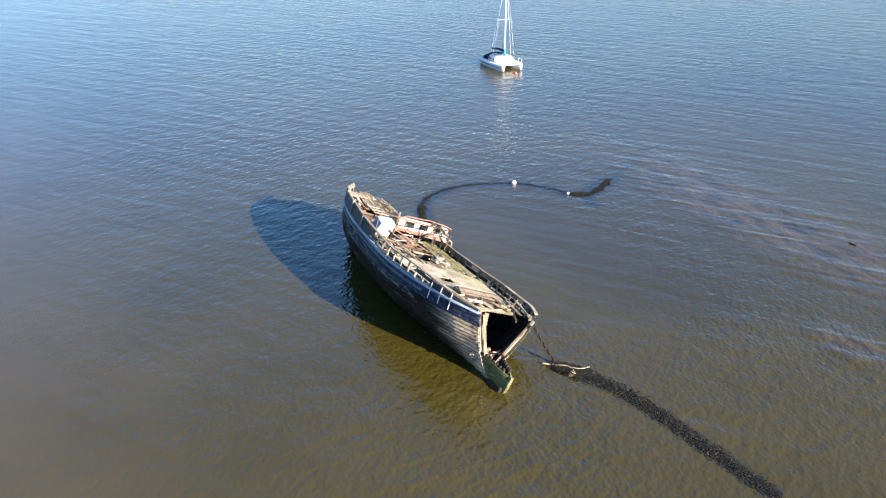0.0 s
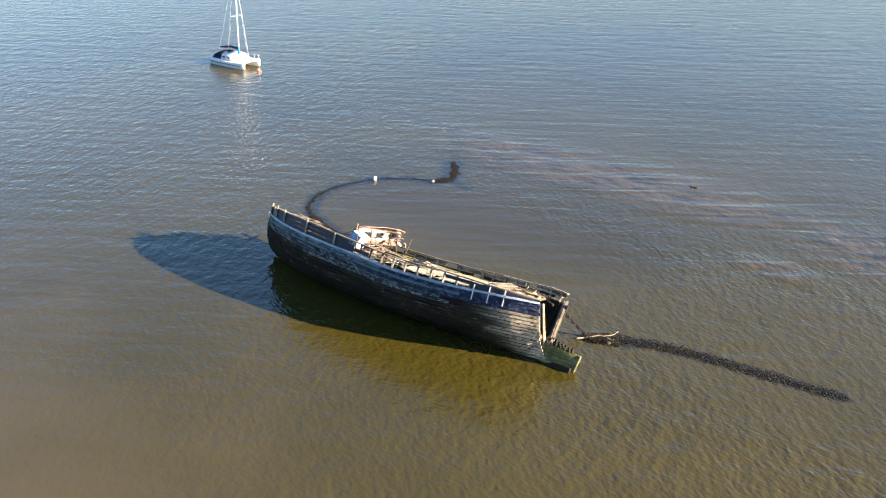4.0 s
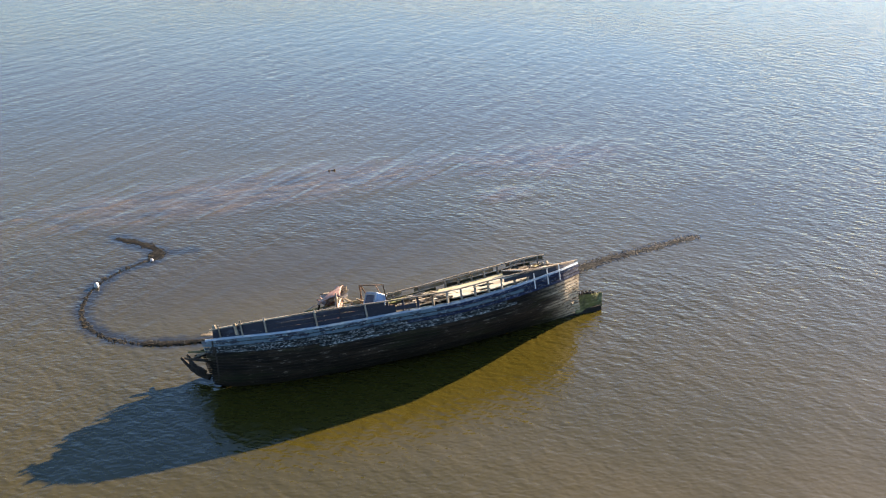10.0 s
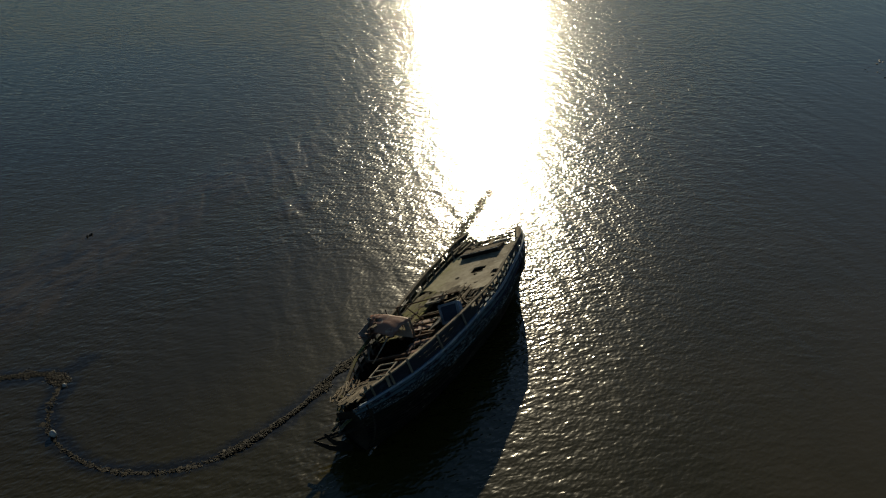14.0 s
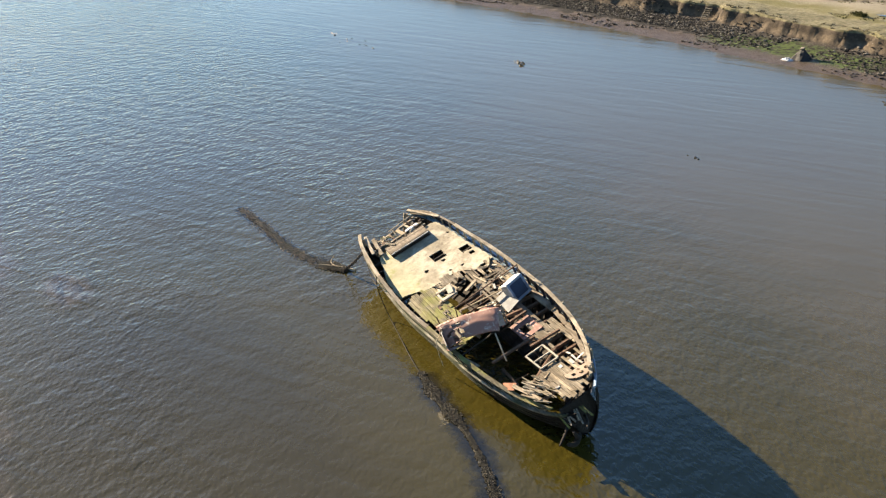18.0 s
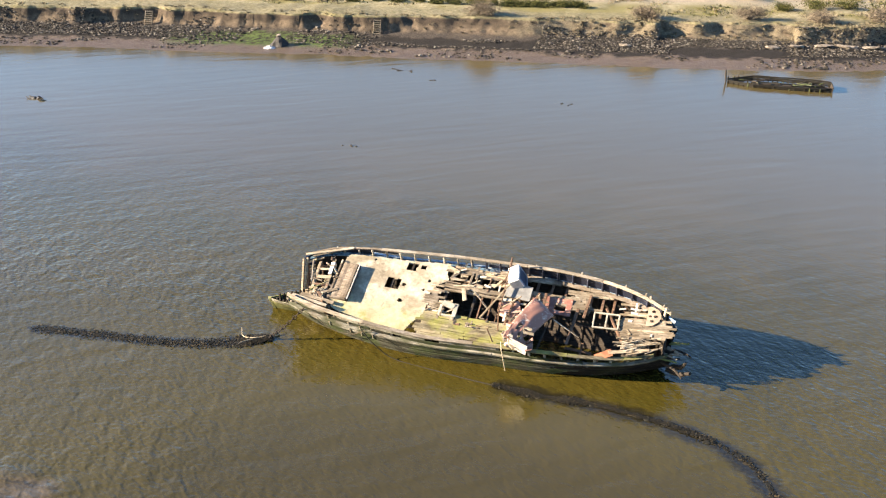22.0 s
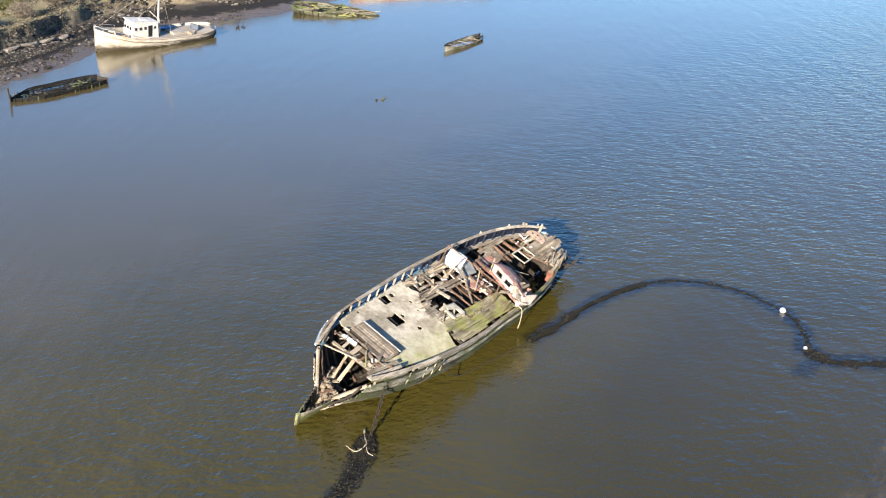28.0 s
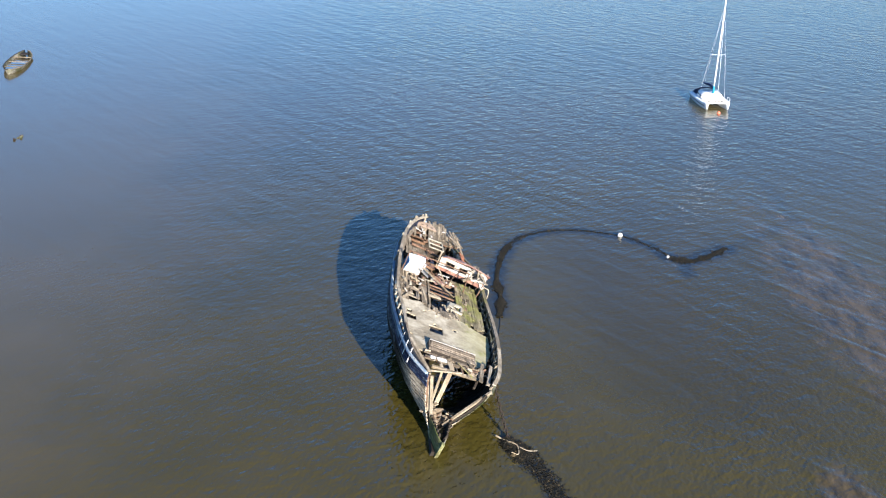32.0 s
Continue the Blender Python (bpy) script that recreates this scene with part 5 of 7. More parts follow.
def weed_band(name, line, width, count, height, label, seed, lumps=0.3):
    """Wrack on a sunken line: many small bent fronds heaped along it, thinner between the lumps."""
    r = random.Random(seed)
    verts, faces = [], []
    n = len(line)
    for i in range(count):
        f = r.random() * (n - 1.001)
        k = int(f)
        p = line[k].lerp(line[k + 1], f - k)
        d = (line[k + 1] - line[k]).normalized()
        c = d.cross(Vector((0, 0, 1)))
        w = (width(f / n) if callable(width) else width) * (1 - lumps + lumps * 2 * max(0, noise.noise(Vector((p.x * 0.9, p.y * 0.9, seed))) + 0.25))
        off = r.gauss(0, 0.36)
        if abs(off) > 1 or (seed == 2 and f / n > 0.42 and r.random() < 0.93) or (seed == 1 and f / n > 0.15 and r.random() < 0.9):
            continue
        hz = height(f / n) if callable(height) else height
        z = hz * (1 - off * off) * r.uniform(0.2, 1.0) + 0.004
        base = p + c * off * w + Vector((0, 0, z))
        a = r.uniform(0, 2 * math.pi)
        l, b = r.uniform(0.05, 0.16), r.uniform(0.012, 0.035)
        g = Vector((math.cos(a), math.sin(a), 0))
        h = Vector((-g.y, g.x, 0))
        up = r.uniform(-0.02, 0.035)
        s = len(verts)
        verts += [tuple(base - h * b), tuple(base + h * b), tuple(base + g * l * 0.6 + h * b + Vector((0, 0, up))), tuple(base + g * l * 0.6 - h * b + Vector((0, 0, up))), tuple(base + g * l + Vector((0, 0, max(0.003 - base.z, up * 0.3))))]
        faces += [(s, s + 1, s + 2, s + 3), (s + 3, s + 2, s + 4)]
    # soaked clumps that the fronds grow from
    for i in range(count // 130):
        f = r.random() * (n - 1.001)
        k = int(f)
        p = line[k].lerp(line[k + 1], f - k)
        d = (line[k + 1] - line[k]).normalized()
        c = d.cross(Vector((0, 0, 1)))
        w = (width(f / n) if callable(width) else width) * (1 - lumps + lumps * 2 * max(0, noise.noise(Vector((p.x * 0.9, p.y * 0.9, seed))) + 0.25))
        hz = height(f / n) if callable(height) else height
        off = r.gauss(0, 0.34)
        if abs(off) > 0.9 or (seed == 1 and f / n > 0.15 and r.random() < 0.9):
            continue
        c = p + c * off * w
        rad, top = r.uniform(0.06, 0.17), hz * r.uniform(0.5, 1.25)
        s = len(verts)
        turn, sides = r.uniform(0, 6.28), 7
        for ring, (rr, zz) in enumerate(((1.0, -0.02), (0.72, 0.65), (0.3, 1.0))):
            for q in range(sides):
                t = turn + 2 * math.pi * q / sides
                e = rad * rr * r.uniform(0.65, 1.35)
                verts.append((c.x + e * math.cos(t) * 1.3, c.y + e * math.sin(t), (zz * top if zz > 0 else zz) * r.uniform(0.8, 1.15)))
        for ring in range(2):
            for q in range(sides):
                g = (q + 1) % sides
                faces.append((s + ring * sides + q, s + ring * sides + g, s + (ring + 1) * sides + g, s + (ring + 1) * sides + q))
        faces.append(tuple(s + 2 * sides + q for q in range(sides)))
    me = bpy.data.meshes.new(name)
    me.from_pydata(verts, [], faces)
    return tagged(part_mesh(name, me, WEED_MAT), label, "seaweed", kind="stuff")


weed_band("weed_covered_line", LINE_A, lambda u: (0.45 + 0.45 * min(1, u * 6)) * (1 - 0.35 * u), 30000, lambda u: 0.13 if u < 0.10 else 0.03 - 0.015 * u, "dark bladder wrack along a sunken mooring line", 1, 0.18)
weed_band("weed_covered_chain", LINE_B, lambda u: (0.20 + 0.18 * min(1, u * 5)) * (1.0 if u < 0.34 else 0.9), 20000, lambda u: 0.06 if u < 0.42 else 0.012, "dark wrack clumps along a curved sunken chain", 2, 0.8)
weed_band("weed_clump", LINE_C, 0.75, 2600, 0.01, "dark wrack at the end of the sunken chain", 3, 0.7)

DARK_ROPE = plain("tarred_rope", (0.022, 0.018, 0.012), 0.95, 0.0, 0.4, 14)
# rope from the low rail down to the chain
rope_pts = smooth_line([boat_to_world((-1.75, -2.70, 0.62)), (-1.45, -4.22, 1.35), (-0.8, -4.15, 0.62), (0.2, -4.1, 0.04), (2.64, -4.5, 0.02), (4.0, -4.72, 0.02), (5.48, -4.9, 0.03)], 8)
part_mesh("mooring_rope", tube(rope_pts, 0.024, 6), DARK_ROPE, smooth=True)
tagged(bpy.data.objects["mooring_rope"], "old brown rope from the low rail into the water", "rope")
hang = smooth_line([boat_to_world((5.25, -2.5, 0.5)), boat_to_world((5.35, -2.85, 0.35)), boat_to_world((5.45, -3.0, -0.35)), boat_to_world((5.5, -3.05, -0.9))], 6)
part_mesh("hanging_rope", tube(hang, 0.022, 6), PALE_WOOD, smooth=True)
tagged(bpy.data.objects["hanging_rope"], "frayed pale rope hanging over the low side", "rope")
sag = smooth_line([boat_to_world((-4.2, -2.42, 0.3)), boat_to_world((-3.4, -2.70, -0.25)), boat_to_world((-2.2, -2.85, -0.3)), boat_to_world((-1.2, -2.85, 0.35))], 6)
part_mesh("slack_rope", tube(sag, 0.018, 6), ROPE_MAT, smooth=True)
tagged(bpy.data.objects["slack_rope"], "slack dark rope along the low bow", "rope")


def branch(name, pts, r0, label):
    line = smooth_line(pts, 5)
    rad = [r0 * (1 - 0.75 * i / len(line)) for i in range(len(line))]
    ob = part_mesh(name, tube(line, rad, 6), PALE_WOOD, smooth=True)
    return tagged(ob, label, "driftwood")


branch("driftwood_branch", [(-6.2, -3.55, 0.06), (-6.7, -4.0, 0.10), (-7.1, -4.45, 0.16), (-7.75, -4.45, 0.14), (-8.0, -4.1, 0.42)], 0.045, "pale bent branch caught on the weed")
branch("driftwood_branch", [(-7.2, -4.55, 0.12), (-7.5, -4.9, 0.14), (-7.6, -5.3, 0.20)], 0.03, "thin pale branch caught on the weed")


def stone(name, loc, size, material, label, seed, category="stone"):
    r = random.Random(seed)
    bm = bmesh.new()
    bmesh.ops.create_icosphere(bm, subdivisions=2, radius=0.5)
    for v in bm.verts:
        v.co *= 1 + 0.22 * noise.noise(v.co * 2.4 + Vector((seed, 0, 0)))
        v.co = Vector((v.co.x * size[0], v.co.y * size[1], v.co.z * size[2]))
    ob = part(name, bm, material, smooth=True)
    ob.matrix_basis = pose(*loc, 0, 0, r.uniform(0, 360))
    return tagged(ob, label, category)


stone("mooring_float", (16.75, -13.95, 0.10), (0.34, 0.28, 0.36), plain("chalky_float", (0.55, 0.54, 0.51), 0.6), "weathered white float on the sunken chain", 4, "float")
stone("mooring_float", (13.45, -16.35, 0.04), (0.2, 0.2, 0.2), plain("grey_float", (0.5, 0.5, 0.5), 0.6), "small grey float at the chain's end", 5, "float")


# ---- the bank: stones, tufts, shrubs, ladders, outfall ----
def land(x, y):
    return land_height(x, y - SHORE(x))


def pebble_mesh(verts, faces, c, r, rr):
    """Adds one rough stone (an uneven octahedron with cut corners) to shared lists."""
    a = rr.uniform(0, 6.28)
    sx, sy, sz = r * rr.uniform(0.7, 1.3), r * rr.uniform(0.6, 1.1), r * rr.uniform(0.45, 0.8)
    s = len(verts)
    ring = 5
    for lvl, (h, w) in enumerate(((-0.5, 0.8), (0.35, 1.0), (0.85, 0.55))):
        for k in range(ring):
            t = a + 2 * math.pi * k / ring + lvl * 0.4
            j = rr.uniform(0.8, 1.2)
            verts.append((c[0] + math.cos(t) * sx * w * j, c[1] + math.sin(t) * sy * w * j, c[2] + h * sz * rr.uniform(0.85, 1.15)))
    for l in range(2):
        for k in range(ring):
            n = (k + 1) % ring
            faces.append((s + l * ring + k, s + l * ring + n, s + (l + 1) * ring + n, s + (l + 1) * ring + k))
    faces.append(tuple(s + 2 * ring + k for k in range(ring)))


def stones_mat():
    m = Mat("weedy_stones", 0.85, spec=0.3)
    n = m.noise(6, 4)
    col = m.ramp(m.island(), (0.0, (0.018, 0.016, 0.013)), (0.5, (0.030, 0.025, 0.018)), (0.75, (0.060, 0.052, 0.043)), (1.0, (0.20, 0.178, 0.15)))
    col = m.mix(m.step(n, 0.4, 0.7), col, m.mix(1.0, col, (0.55, 0.52, 0.42), "MULTIPLY"))
    return m.colour(col).bump(n, 0.5, 0.03).m


STONES = stones_mat()


def scatter_stones(name, x0, x1, count, d0, d1, r0, r1, label, seed, dens=0.25):
    rr = random.Random(seed)
    verts, faces = [], []
    n = 0
    while n < count:
        x = rr.uniform(x0, x1)
        d = rr.uniform(d0, d1)
        n += 1
        if noise.noise(Vector((x * 0.12, d * 0.25, seed))) < -dens:
            continue
        y = SHORE(x) + d
        r = rr.uniform(r0, r1) * (0.7 + 0.6 * rr.random() ** 3)
        pebble_mesh(verts, faces, (x, y, land_height(x, d) + r * 0.12), r, rr)
    me = bpy.data.meshes.new(name)
    me.from_pydata(verts, [], faces)
    return tagged(part_mesh(name, me, STONES), label, "stones", kind="stuff")


scatter_stones("foreshore_stones", -95, -46, 7200, 4.7, 9.2, 0.07, 0.19, "dark weedy stones heaped below the bluff", 21)
scatter_stones("foreshore_stones", -46, -26, 700, 4.2, 8.6, 0.08, 0.22, "scattered stones on the muddy bank", 22)
scatter_stones("foreshore_stones", -27, -8, 2600, 4.4, 7.0, 0.07, 0.17, "dark weedy stones along the mud", 23)
scatter_stones("foreshore_stones", -8, 34, 11000, 4.9, 9.8, 0.06, 0.17, "dark weedy stones heaped below the bluff", 24)
scatter_stones("foreshore_stones", 34, 75, 1500, 6.0, 13.0, 0.14, 0.36, "dark weedy stones along the bank", 25)
scatter_stones("mud_weed", -90, 60, 2600, 0.8, 4.4, 0.05, 0.24, "low dark weed lumps on the wet mud", 26, 0.0)

def tuft_mat(name, a, b, c):
    m = Mat(name, 0.9, spec=0.15)
    return m.colour(m.ramp(m.island(), (0.0, a), (0.5, b), (1.0, c))).m


def tufts(name, spots, height, spread, blades, material, label, seed):
    """Clumps of narrow bent leaves."""
    rr = random.Random(seed)
    verts, faces = [], []
    for x, y, k in spots:
        z = land(x, y)
        for i in range(blades):
            a, r = rr.uniform(0, 6.28), spread * k * math.sqrt(rr.random())
            bx, by = x + math.cos(a) * r, y + math.sin(a) * r
            h = height * k * rr.uniform(0.5, 1.1)
            o, w = h * rr.uniform(0.2, 0.7), 0.03 + 0.05 * k * rr.random()
            g = Vector((math.cos(a), math.sin(a), 0))
            p = Vector((-g.y, g.x, 0)) * w
            b = Vector((bx, by, z - 0.05))
            s = len(verts)
            verts += [tuple(b - p), tuple(b + p), tuple(b + g * o * 0.4 + Vector((0, 0, h * 0.7)) + p * 0.8), tuple(b + g * o * 0.4 + Vector((0, 0, h * 0.7)) - p * 0.8), tuple(b + g * o + Vector((0, 0, h)))]
            faces += [(s, s + 1, s + 2, s + 3), (s + 3, s + 2, s + 4)]
    me = bpy.data.meshes.new(name)
    me.from_pydata(verts, [], faces)
    return tagged(part_mesh(name, me, material), label, "grass", kind="stuff")


STRAW = tuft_mat("winter_straw", (0.085, 0.070, 0.042), (0.14, 0.117, 0.075), (0.205, 0.172, 0.115))
OLIVE = tuft_mat("olive_grass", (0.05, 0.052, 0.017), (0.10, 0.098, 0.032), (0.18, 0.155, 0.065))
rr = random.Random(5)
edge = []
for i in range(420):
    x = rr.uniform(-92, 60)
    edge.append((x, SHORE(x) + rr.uniform(9.0, 11.2), rr.uniform(0.35, 0.8)))
tufts("bluff_grass", edge, 0.26, 0.5, 18, STRAW, "straw coloured winter grass along the bluff edge", 31)
face = []
for i in range(620):
    x = rr.uniform(-9, 60)
    face.append((x, SHORE(x) + rr.uniform(9.6, 12.4), rr.uniform(0.3, 0.75)))
tufts("bluff_grass", face, 0.34, 0.5, 16, STRAW, "slipped winter grass hanging over the bluff face", 34)
back = []
while len(back) < 1500:
    x = rr.uniform(-95, 70)
    d = rr.uniform(16, 46)
    if noise.noise(Vector((x * 0.07, d * 0.13, 2.2))) > -0.08:
        back.append((x, SHORE(x) + d, rr.uniform(0.6, 1.5)))
tufts("marsh_grass", back[:800], 0.20, 0.8, 22, STRAW, "pale tussocks on the salt marsh", 32)
tufts("marsh_grass", back[800:], 0.20, 0.9, 26, OLIVE, "olive green tussocks on the salt marsh", 33)

GORSE = tuft_mat("gorse_leaf", (0.022, 0.027, 0.008), (0.055, 0.058, 0.016), (0.11, 0.10, 0.03))
TWIG = tuft_mat("bare_twig", (0.07, 0.056, 0.040), (0.13, 0.105, 0.075), (0.22, 0.18, 0.13))


def shrub(name, loc, size, leaves, leaf_mat, label, seed, bare=False):
    """A low shrub: forked stems and a crown of many small leaves or twigs with an uneven outline."""
    r = random.Random(seed)
    z = land(loc[0], loc[1])
    base = thing(name, label, "shrub", Matrix.Translation((loc[0], loc[1], z - 0.05)))
    sv, sf, lv, lf = [], [], [], []
    lobes = []
    for i in range(9 if bare else 7):
        a, e = r.uniform(0, 6.28), r.uniform(0.35, 1.3)
        tip = Vector((math.cos(a) * math.cos(e) * size[0], math.sin(a) * math.cos(e) * size[1], math.sin(e) * size[2])) * r.uniform(0.65, 1.0)
        lobes.append(tip)
        me = tube(smooth_line([(0, 0, 0), tuple(tip * 0.5 + Vector((0, 0, 0.1 * size[2]))), tuple(tip)], 4), [0.05 * size[2] * (1 - 0.09 * k) for k in range(9)], 5)
        off = len(sv)
        sv += [tuple(v.co) for v in me.vertices]
        sf += [tuple(off + q for q in p.vertices) for p in me.polygons]
    for i in range(leaves):
        t = r.choice(lobes)
        c = t * r.uniform(0.45, 1.08) + Vector((r.gauss(0, 0.26) * size[0], r.gauss(0, 0.26) * size[1], r.gauss(0, 0.17) * size[2]))
        if c.z < 0.02:
            c.z = abs(c.z) * 0.5
        d = Vector((r.uniform(-1, 1), r.uniform(-1, 1), r.uniform(-0.2, 1))).normalized()
        l, w = (r.uniform(0.2, 0.5), 0.016) if bare else (r.uniform(0.07, 0.16), r.uniform(0.03, 0.06))
        p = d.cross(Vector((r.uniform(-1, 1), r.uniform(-1, 1), 0.3))).normalized() * w
        s = len(lv)
        lv += [tuple(c - p), tuple(c + p), tuple(c + d * l + p * 0.6), tuple(c + d * l - p * 0.6)]
        lf.append((s, s + 1, s + 2, s + 3))
    for nm, v, f, m in (("stems", sv, sf, TWIG), ("crown", lv, lf, leaf_mat)):
        me = bpy.data.meshes.new(nm)
        me.from_pydata(v, [], f)
        part_mesh(nm, me, m, base)
    return base


for i, (x, y, s) in enumerate(((-22.5, 75.2, 1.2), (-20.3, 75.8, 1.3), (-18.2, 76.3, 1.5), (-16.0, 76.7, 1.5), (-13.8, 77.2, 1.6), (-11.6, 77.6, 1.6), (-9.4, 78.0, 1.6), (-7.4, 78.4, 1.5), (-5.4, 78.8, 1.3), (-27.5, 74.6, 1.0), (-33.0, 73.0, 0.9), (-25.0, 75.4, 0.9), (-30.2, 74.6, 0.8), (-36.5, 72.8, 0.8), (-41.0, 71.0, 0.9), (19.0, 86.6, 2.0), (22.5, 88.2, 2.3), (26.0, 90.0, 2.6), (29.8, 88.2, 2.2), (33.0, 90.5, 2.6), (37.5, 92.0, 2.6), (14.0, 92.0, 2.2), (-36, 73.0, 1.0))):
    shrub("gorse_bush", (x, y), (s, s * 0.75, s * 0.52), 1500, GORSE, "dark green gorse bush on the marsh", 60 + i)
for i, (x, y, s) in enumerate(((-15.4, 69.6, 1.9), (3.4, 74.4, 1.9), (14.8, 78.3, 2.1), (22.5, 79.2, 2.0), (29.0, 82.5, 2.4), (36.0, 86.0, 2.4))):
    shrub("bare_shrub", (x, y), (s, s * 0.8, s * 0.75), 2600, TWIG, "grey leafless shrub on the bluff edge", 80 + i, True)


def ladder(loc, height, lean, turn):
    """A weathered timber ladder of two stringers and flat treads."""
    z = land(loc[0], loc[1])
    base = thing("timber_ladder", "weathered timber ladder against the bluff", "ladder", pose(loc[0], loc[1], z - 0.1, -lean, 0, turn), "ladders on the bank")
    for sx in (-0.42, 0.42):
        part("stringer", box((0.07, 0.14, height), pose(sx, 0, height / 2), 0.01), DECK_GREY, base)
    n = int(height / 0.27)
    for k in range(n):
        part("tread", box((0.78, 0.22, 0.05), pose(0, 0, 0.18 + k * 0.27), 0.008), RAIL_WOOD, base)


ladder((-53.4, 59.0), 1.9, 34, 16)
ladder((-26.3, 63.8), 1.9, 34, 14)

# outfall: a dark culvert head with white water below it
SLAB_STONE = plain("weathered_slab", (0.24, 0.20, 0.155), 0.9, 0, 0.45, 3)
WET_CONCRETE = plain("wet_concrete", (0.025, 0.022, 0.02), 0.8)
out = thing("outfall", "dark weedy outfall heap spilling white water on the mud", "outfall", pose(-36.0, 57.0, land(-36.0, 57.0) - 0.15, 0, 0, 12))
bm = bmesh.new()
bmesh.ops.create_icosphere(bm, subdivisions=3, radius=1.0)
for v in bm.verts:
    u = max(0.0, v.co.z)
    k = (1 - 0.78 * u) * (1 + 0.35 * noise.noise(v.co * 2.3 + Vector((4, 1, 7))))
    v.co = Vector((0.5 + v.co.x * 1.15 * k, 0.5 + v.co.y * 0.95 * k, 0.1 + v.co.z * (1.25 if v.co.z > 0 else 0.4) + 0.12 * noise.noise(v.co * 5)))
part("head_block", bm, WET_CONCRETE, out, "dark weed covered heap")
part("cover_slab", box((0.5, 0.45, 0.14), pose(0.45, 0.45, 1.30, 12, -14, 12), 0.05), SLAB_STONE, out)
foam = Mat("white_water", 0.5)
foam.colour(foam.ramp(foam.noise(9, 5), (0.35, (0.22, 0.23, 0.23)), (0.6, (0.6, 0.61, 0.61)))).bump(foam.noise(14, 4), 0.8, 0.06)
bm = bmesh.new()
bmesh.ops.create_grid(bm, x_segments=18, y_segments=14, size=0.5)
for v in bm.verts:
    r = math.hypot(v.co.x, v.co.y) * 2
    v.co = Vector((v.co.x * 1.5 - 0.35, v.co.y * 1.0 - 0.75, 0.30 + 0.16 * noise.noise(v.co * 9) + 0.10 * noise.noise(v.co * 22) - 0.3 * r * r))
part("spill", bm, foam.m, out, "foaming spill water", True)

# pale slabs tipped along the stones
for i, (x, y, w) in enumerate(((17.6, 72.6, 1.6), (20.2, 73.4, 2.0), (22.8, 74.4, 2.2), (25.6, 75.2, 2.3), (28.4, 76.2, 2.6), (31.0, 77.0, 2.2), (1.8, 68.2, 1.4))):
    bm = bmesh.new()
    bmesh.ops.create_icosphere(bm, subdivisions=2, radius=0.5)
    for v in bm.verts:
        n = 1.6 * noise.noise(v.co * 2.1 + Vector((i * 3.7, 0, 0)))
        v.co = Vector((v.co.x * w * (1 + 0.3 * n), v.co.y * w * 0.5 * (1 + 0.3 * n), max(-0.2, min(0.15, v.co.z * 0.6 + 0.10 * n))))
    ob = part("pale_slab", bm, SLAB_STONE)
    ob.matrix_basis = pose(x, y, land(x, y) + 0.12, -9, 6 * math.sin(i * 2.3), 14 + 12 * math.sin(i * 1.7))
    tagged(ob, "pale stone slab among the dark stones", "stone slab", "pale slabs on the bank")
# shallow pools on the marsh
POOL = Mat("marsh_pool", 0.05, spec=0.5)
POOL.colour(POOL.ramp(POOL.noise(1.3, 3), (0.3, (0.05, 0.04, 0.025)), (0.7, (0.09, 0.07, 0.045))))
for x, y, a, b in ((-38.5, 74.5, 2.6, 0.7), (-57.0, 67.5, 2.2, 0.6)):
    bm = bmesh.new()
    bmesh.ops.create_circle(bm, cap_ends=True, segments=40, radius=1.0)
    for v in bm.verts:
        k = 1 + 0.35 * noise.noise(Vector((v.co.x * 1.6 + x, v.co.y * 1.6, 0)))
        v.co = Vector((v.co.x * a * k, v.co.y * b * k, 0))
    ob = part("marsh_pool", bm, POOL.m)
    ob.matrix_basis = pose(x, y, land(x, y) + 0.10, 0, 0, 14)
    tagged(ob, "shallow pool on the salt marsh", "water", kind="structure")


# ---- other craft ----
def loft(name, stations, material, parent, label="", thick=0.05, ring=9, smooth=True, both=True):
    """A thin shell hull from stations (x, half beam, sheer height, keel height, fullness)."""
    verts, faces = [], []
    n = len(stations)
    cols = 2 * ring - 1
    for inner_skin in (0, 1):
        for x, b, h, k, f in stations:
            for j in range(cols):
                v = abs(j - ring + 1) / (ring - 1)
                sgn = -1 if j < ring - 1 else 1
                u = 1 - v
                w = max(0.0, 1 - u ** (1 + 2 * f)) ** (1 / (1 + 0.6 * f))
                bb = max(0.0, b * w - (thick if inner_skin else 0))
                verts.append((x, sgn * bb, k + (h - k) * v + (thick if inner_skin and v < 0.5 else 0)))
    off = n * cols
    for i in range(n - 1):
        for j in range(cols - 1):
            q = (i * cols + j, (i + 1) * cols + j, (i + 1) * cols + j + 1, i * cols + j + 1)
            faces += [q, tuple(x + off for x in q[::-1])]
        for j in (0, cols - 1):
            faces.append((i * cols + j, (i + 1) * cols + j, (i + 1) * cols + j + off, i * cols + j + off))
    for i in (0, n - 1):
        for j in range(cols - 1):
            faces.append((i * cols + j, i * cols + j + 1, i * cols + j + 1 + off, i * cols + j + off))
    me = bpy.data.meshes.new(name)
    me.from_pydata(verts, [], faces)
    bm = bmesh.new()
    bm.from_mesh(me)
    bmesh.ops.recalc_face_normals(bm, faces=bm.faces)
    bm.to_mesh(me)
    bm.free()
    return part_mesh(name, me, material, parent, label, smooth)


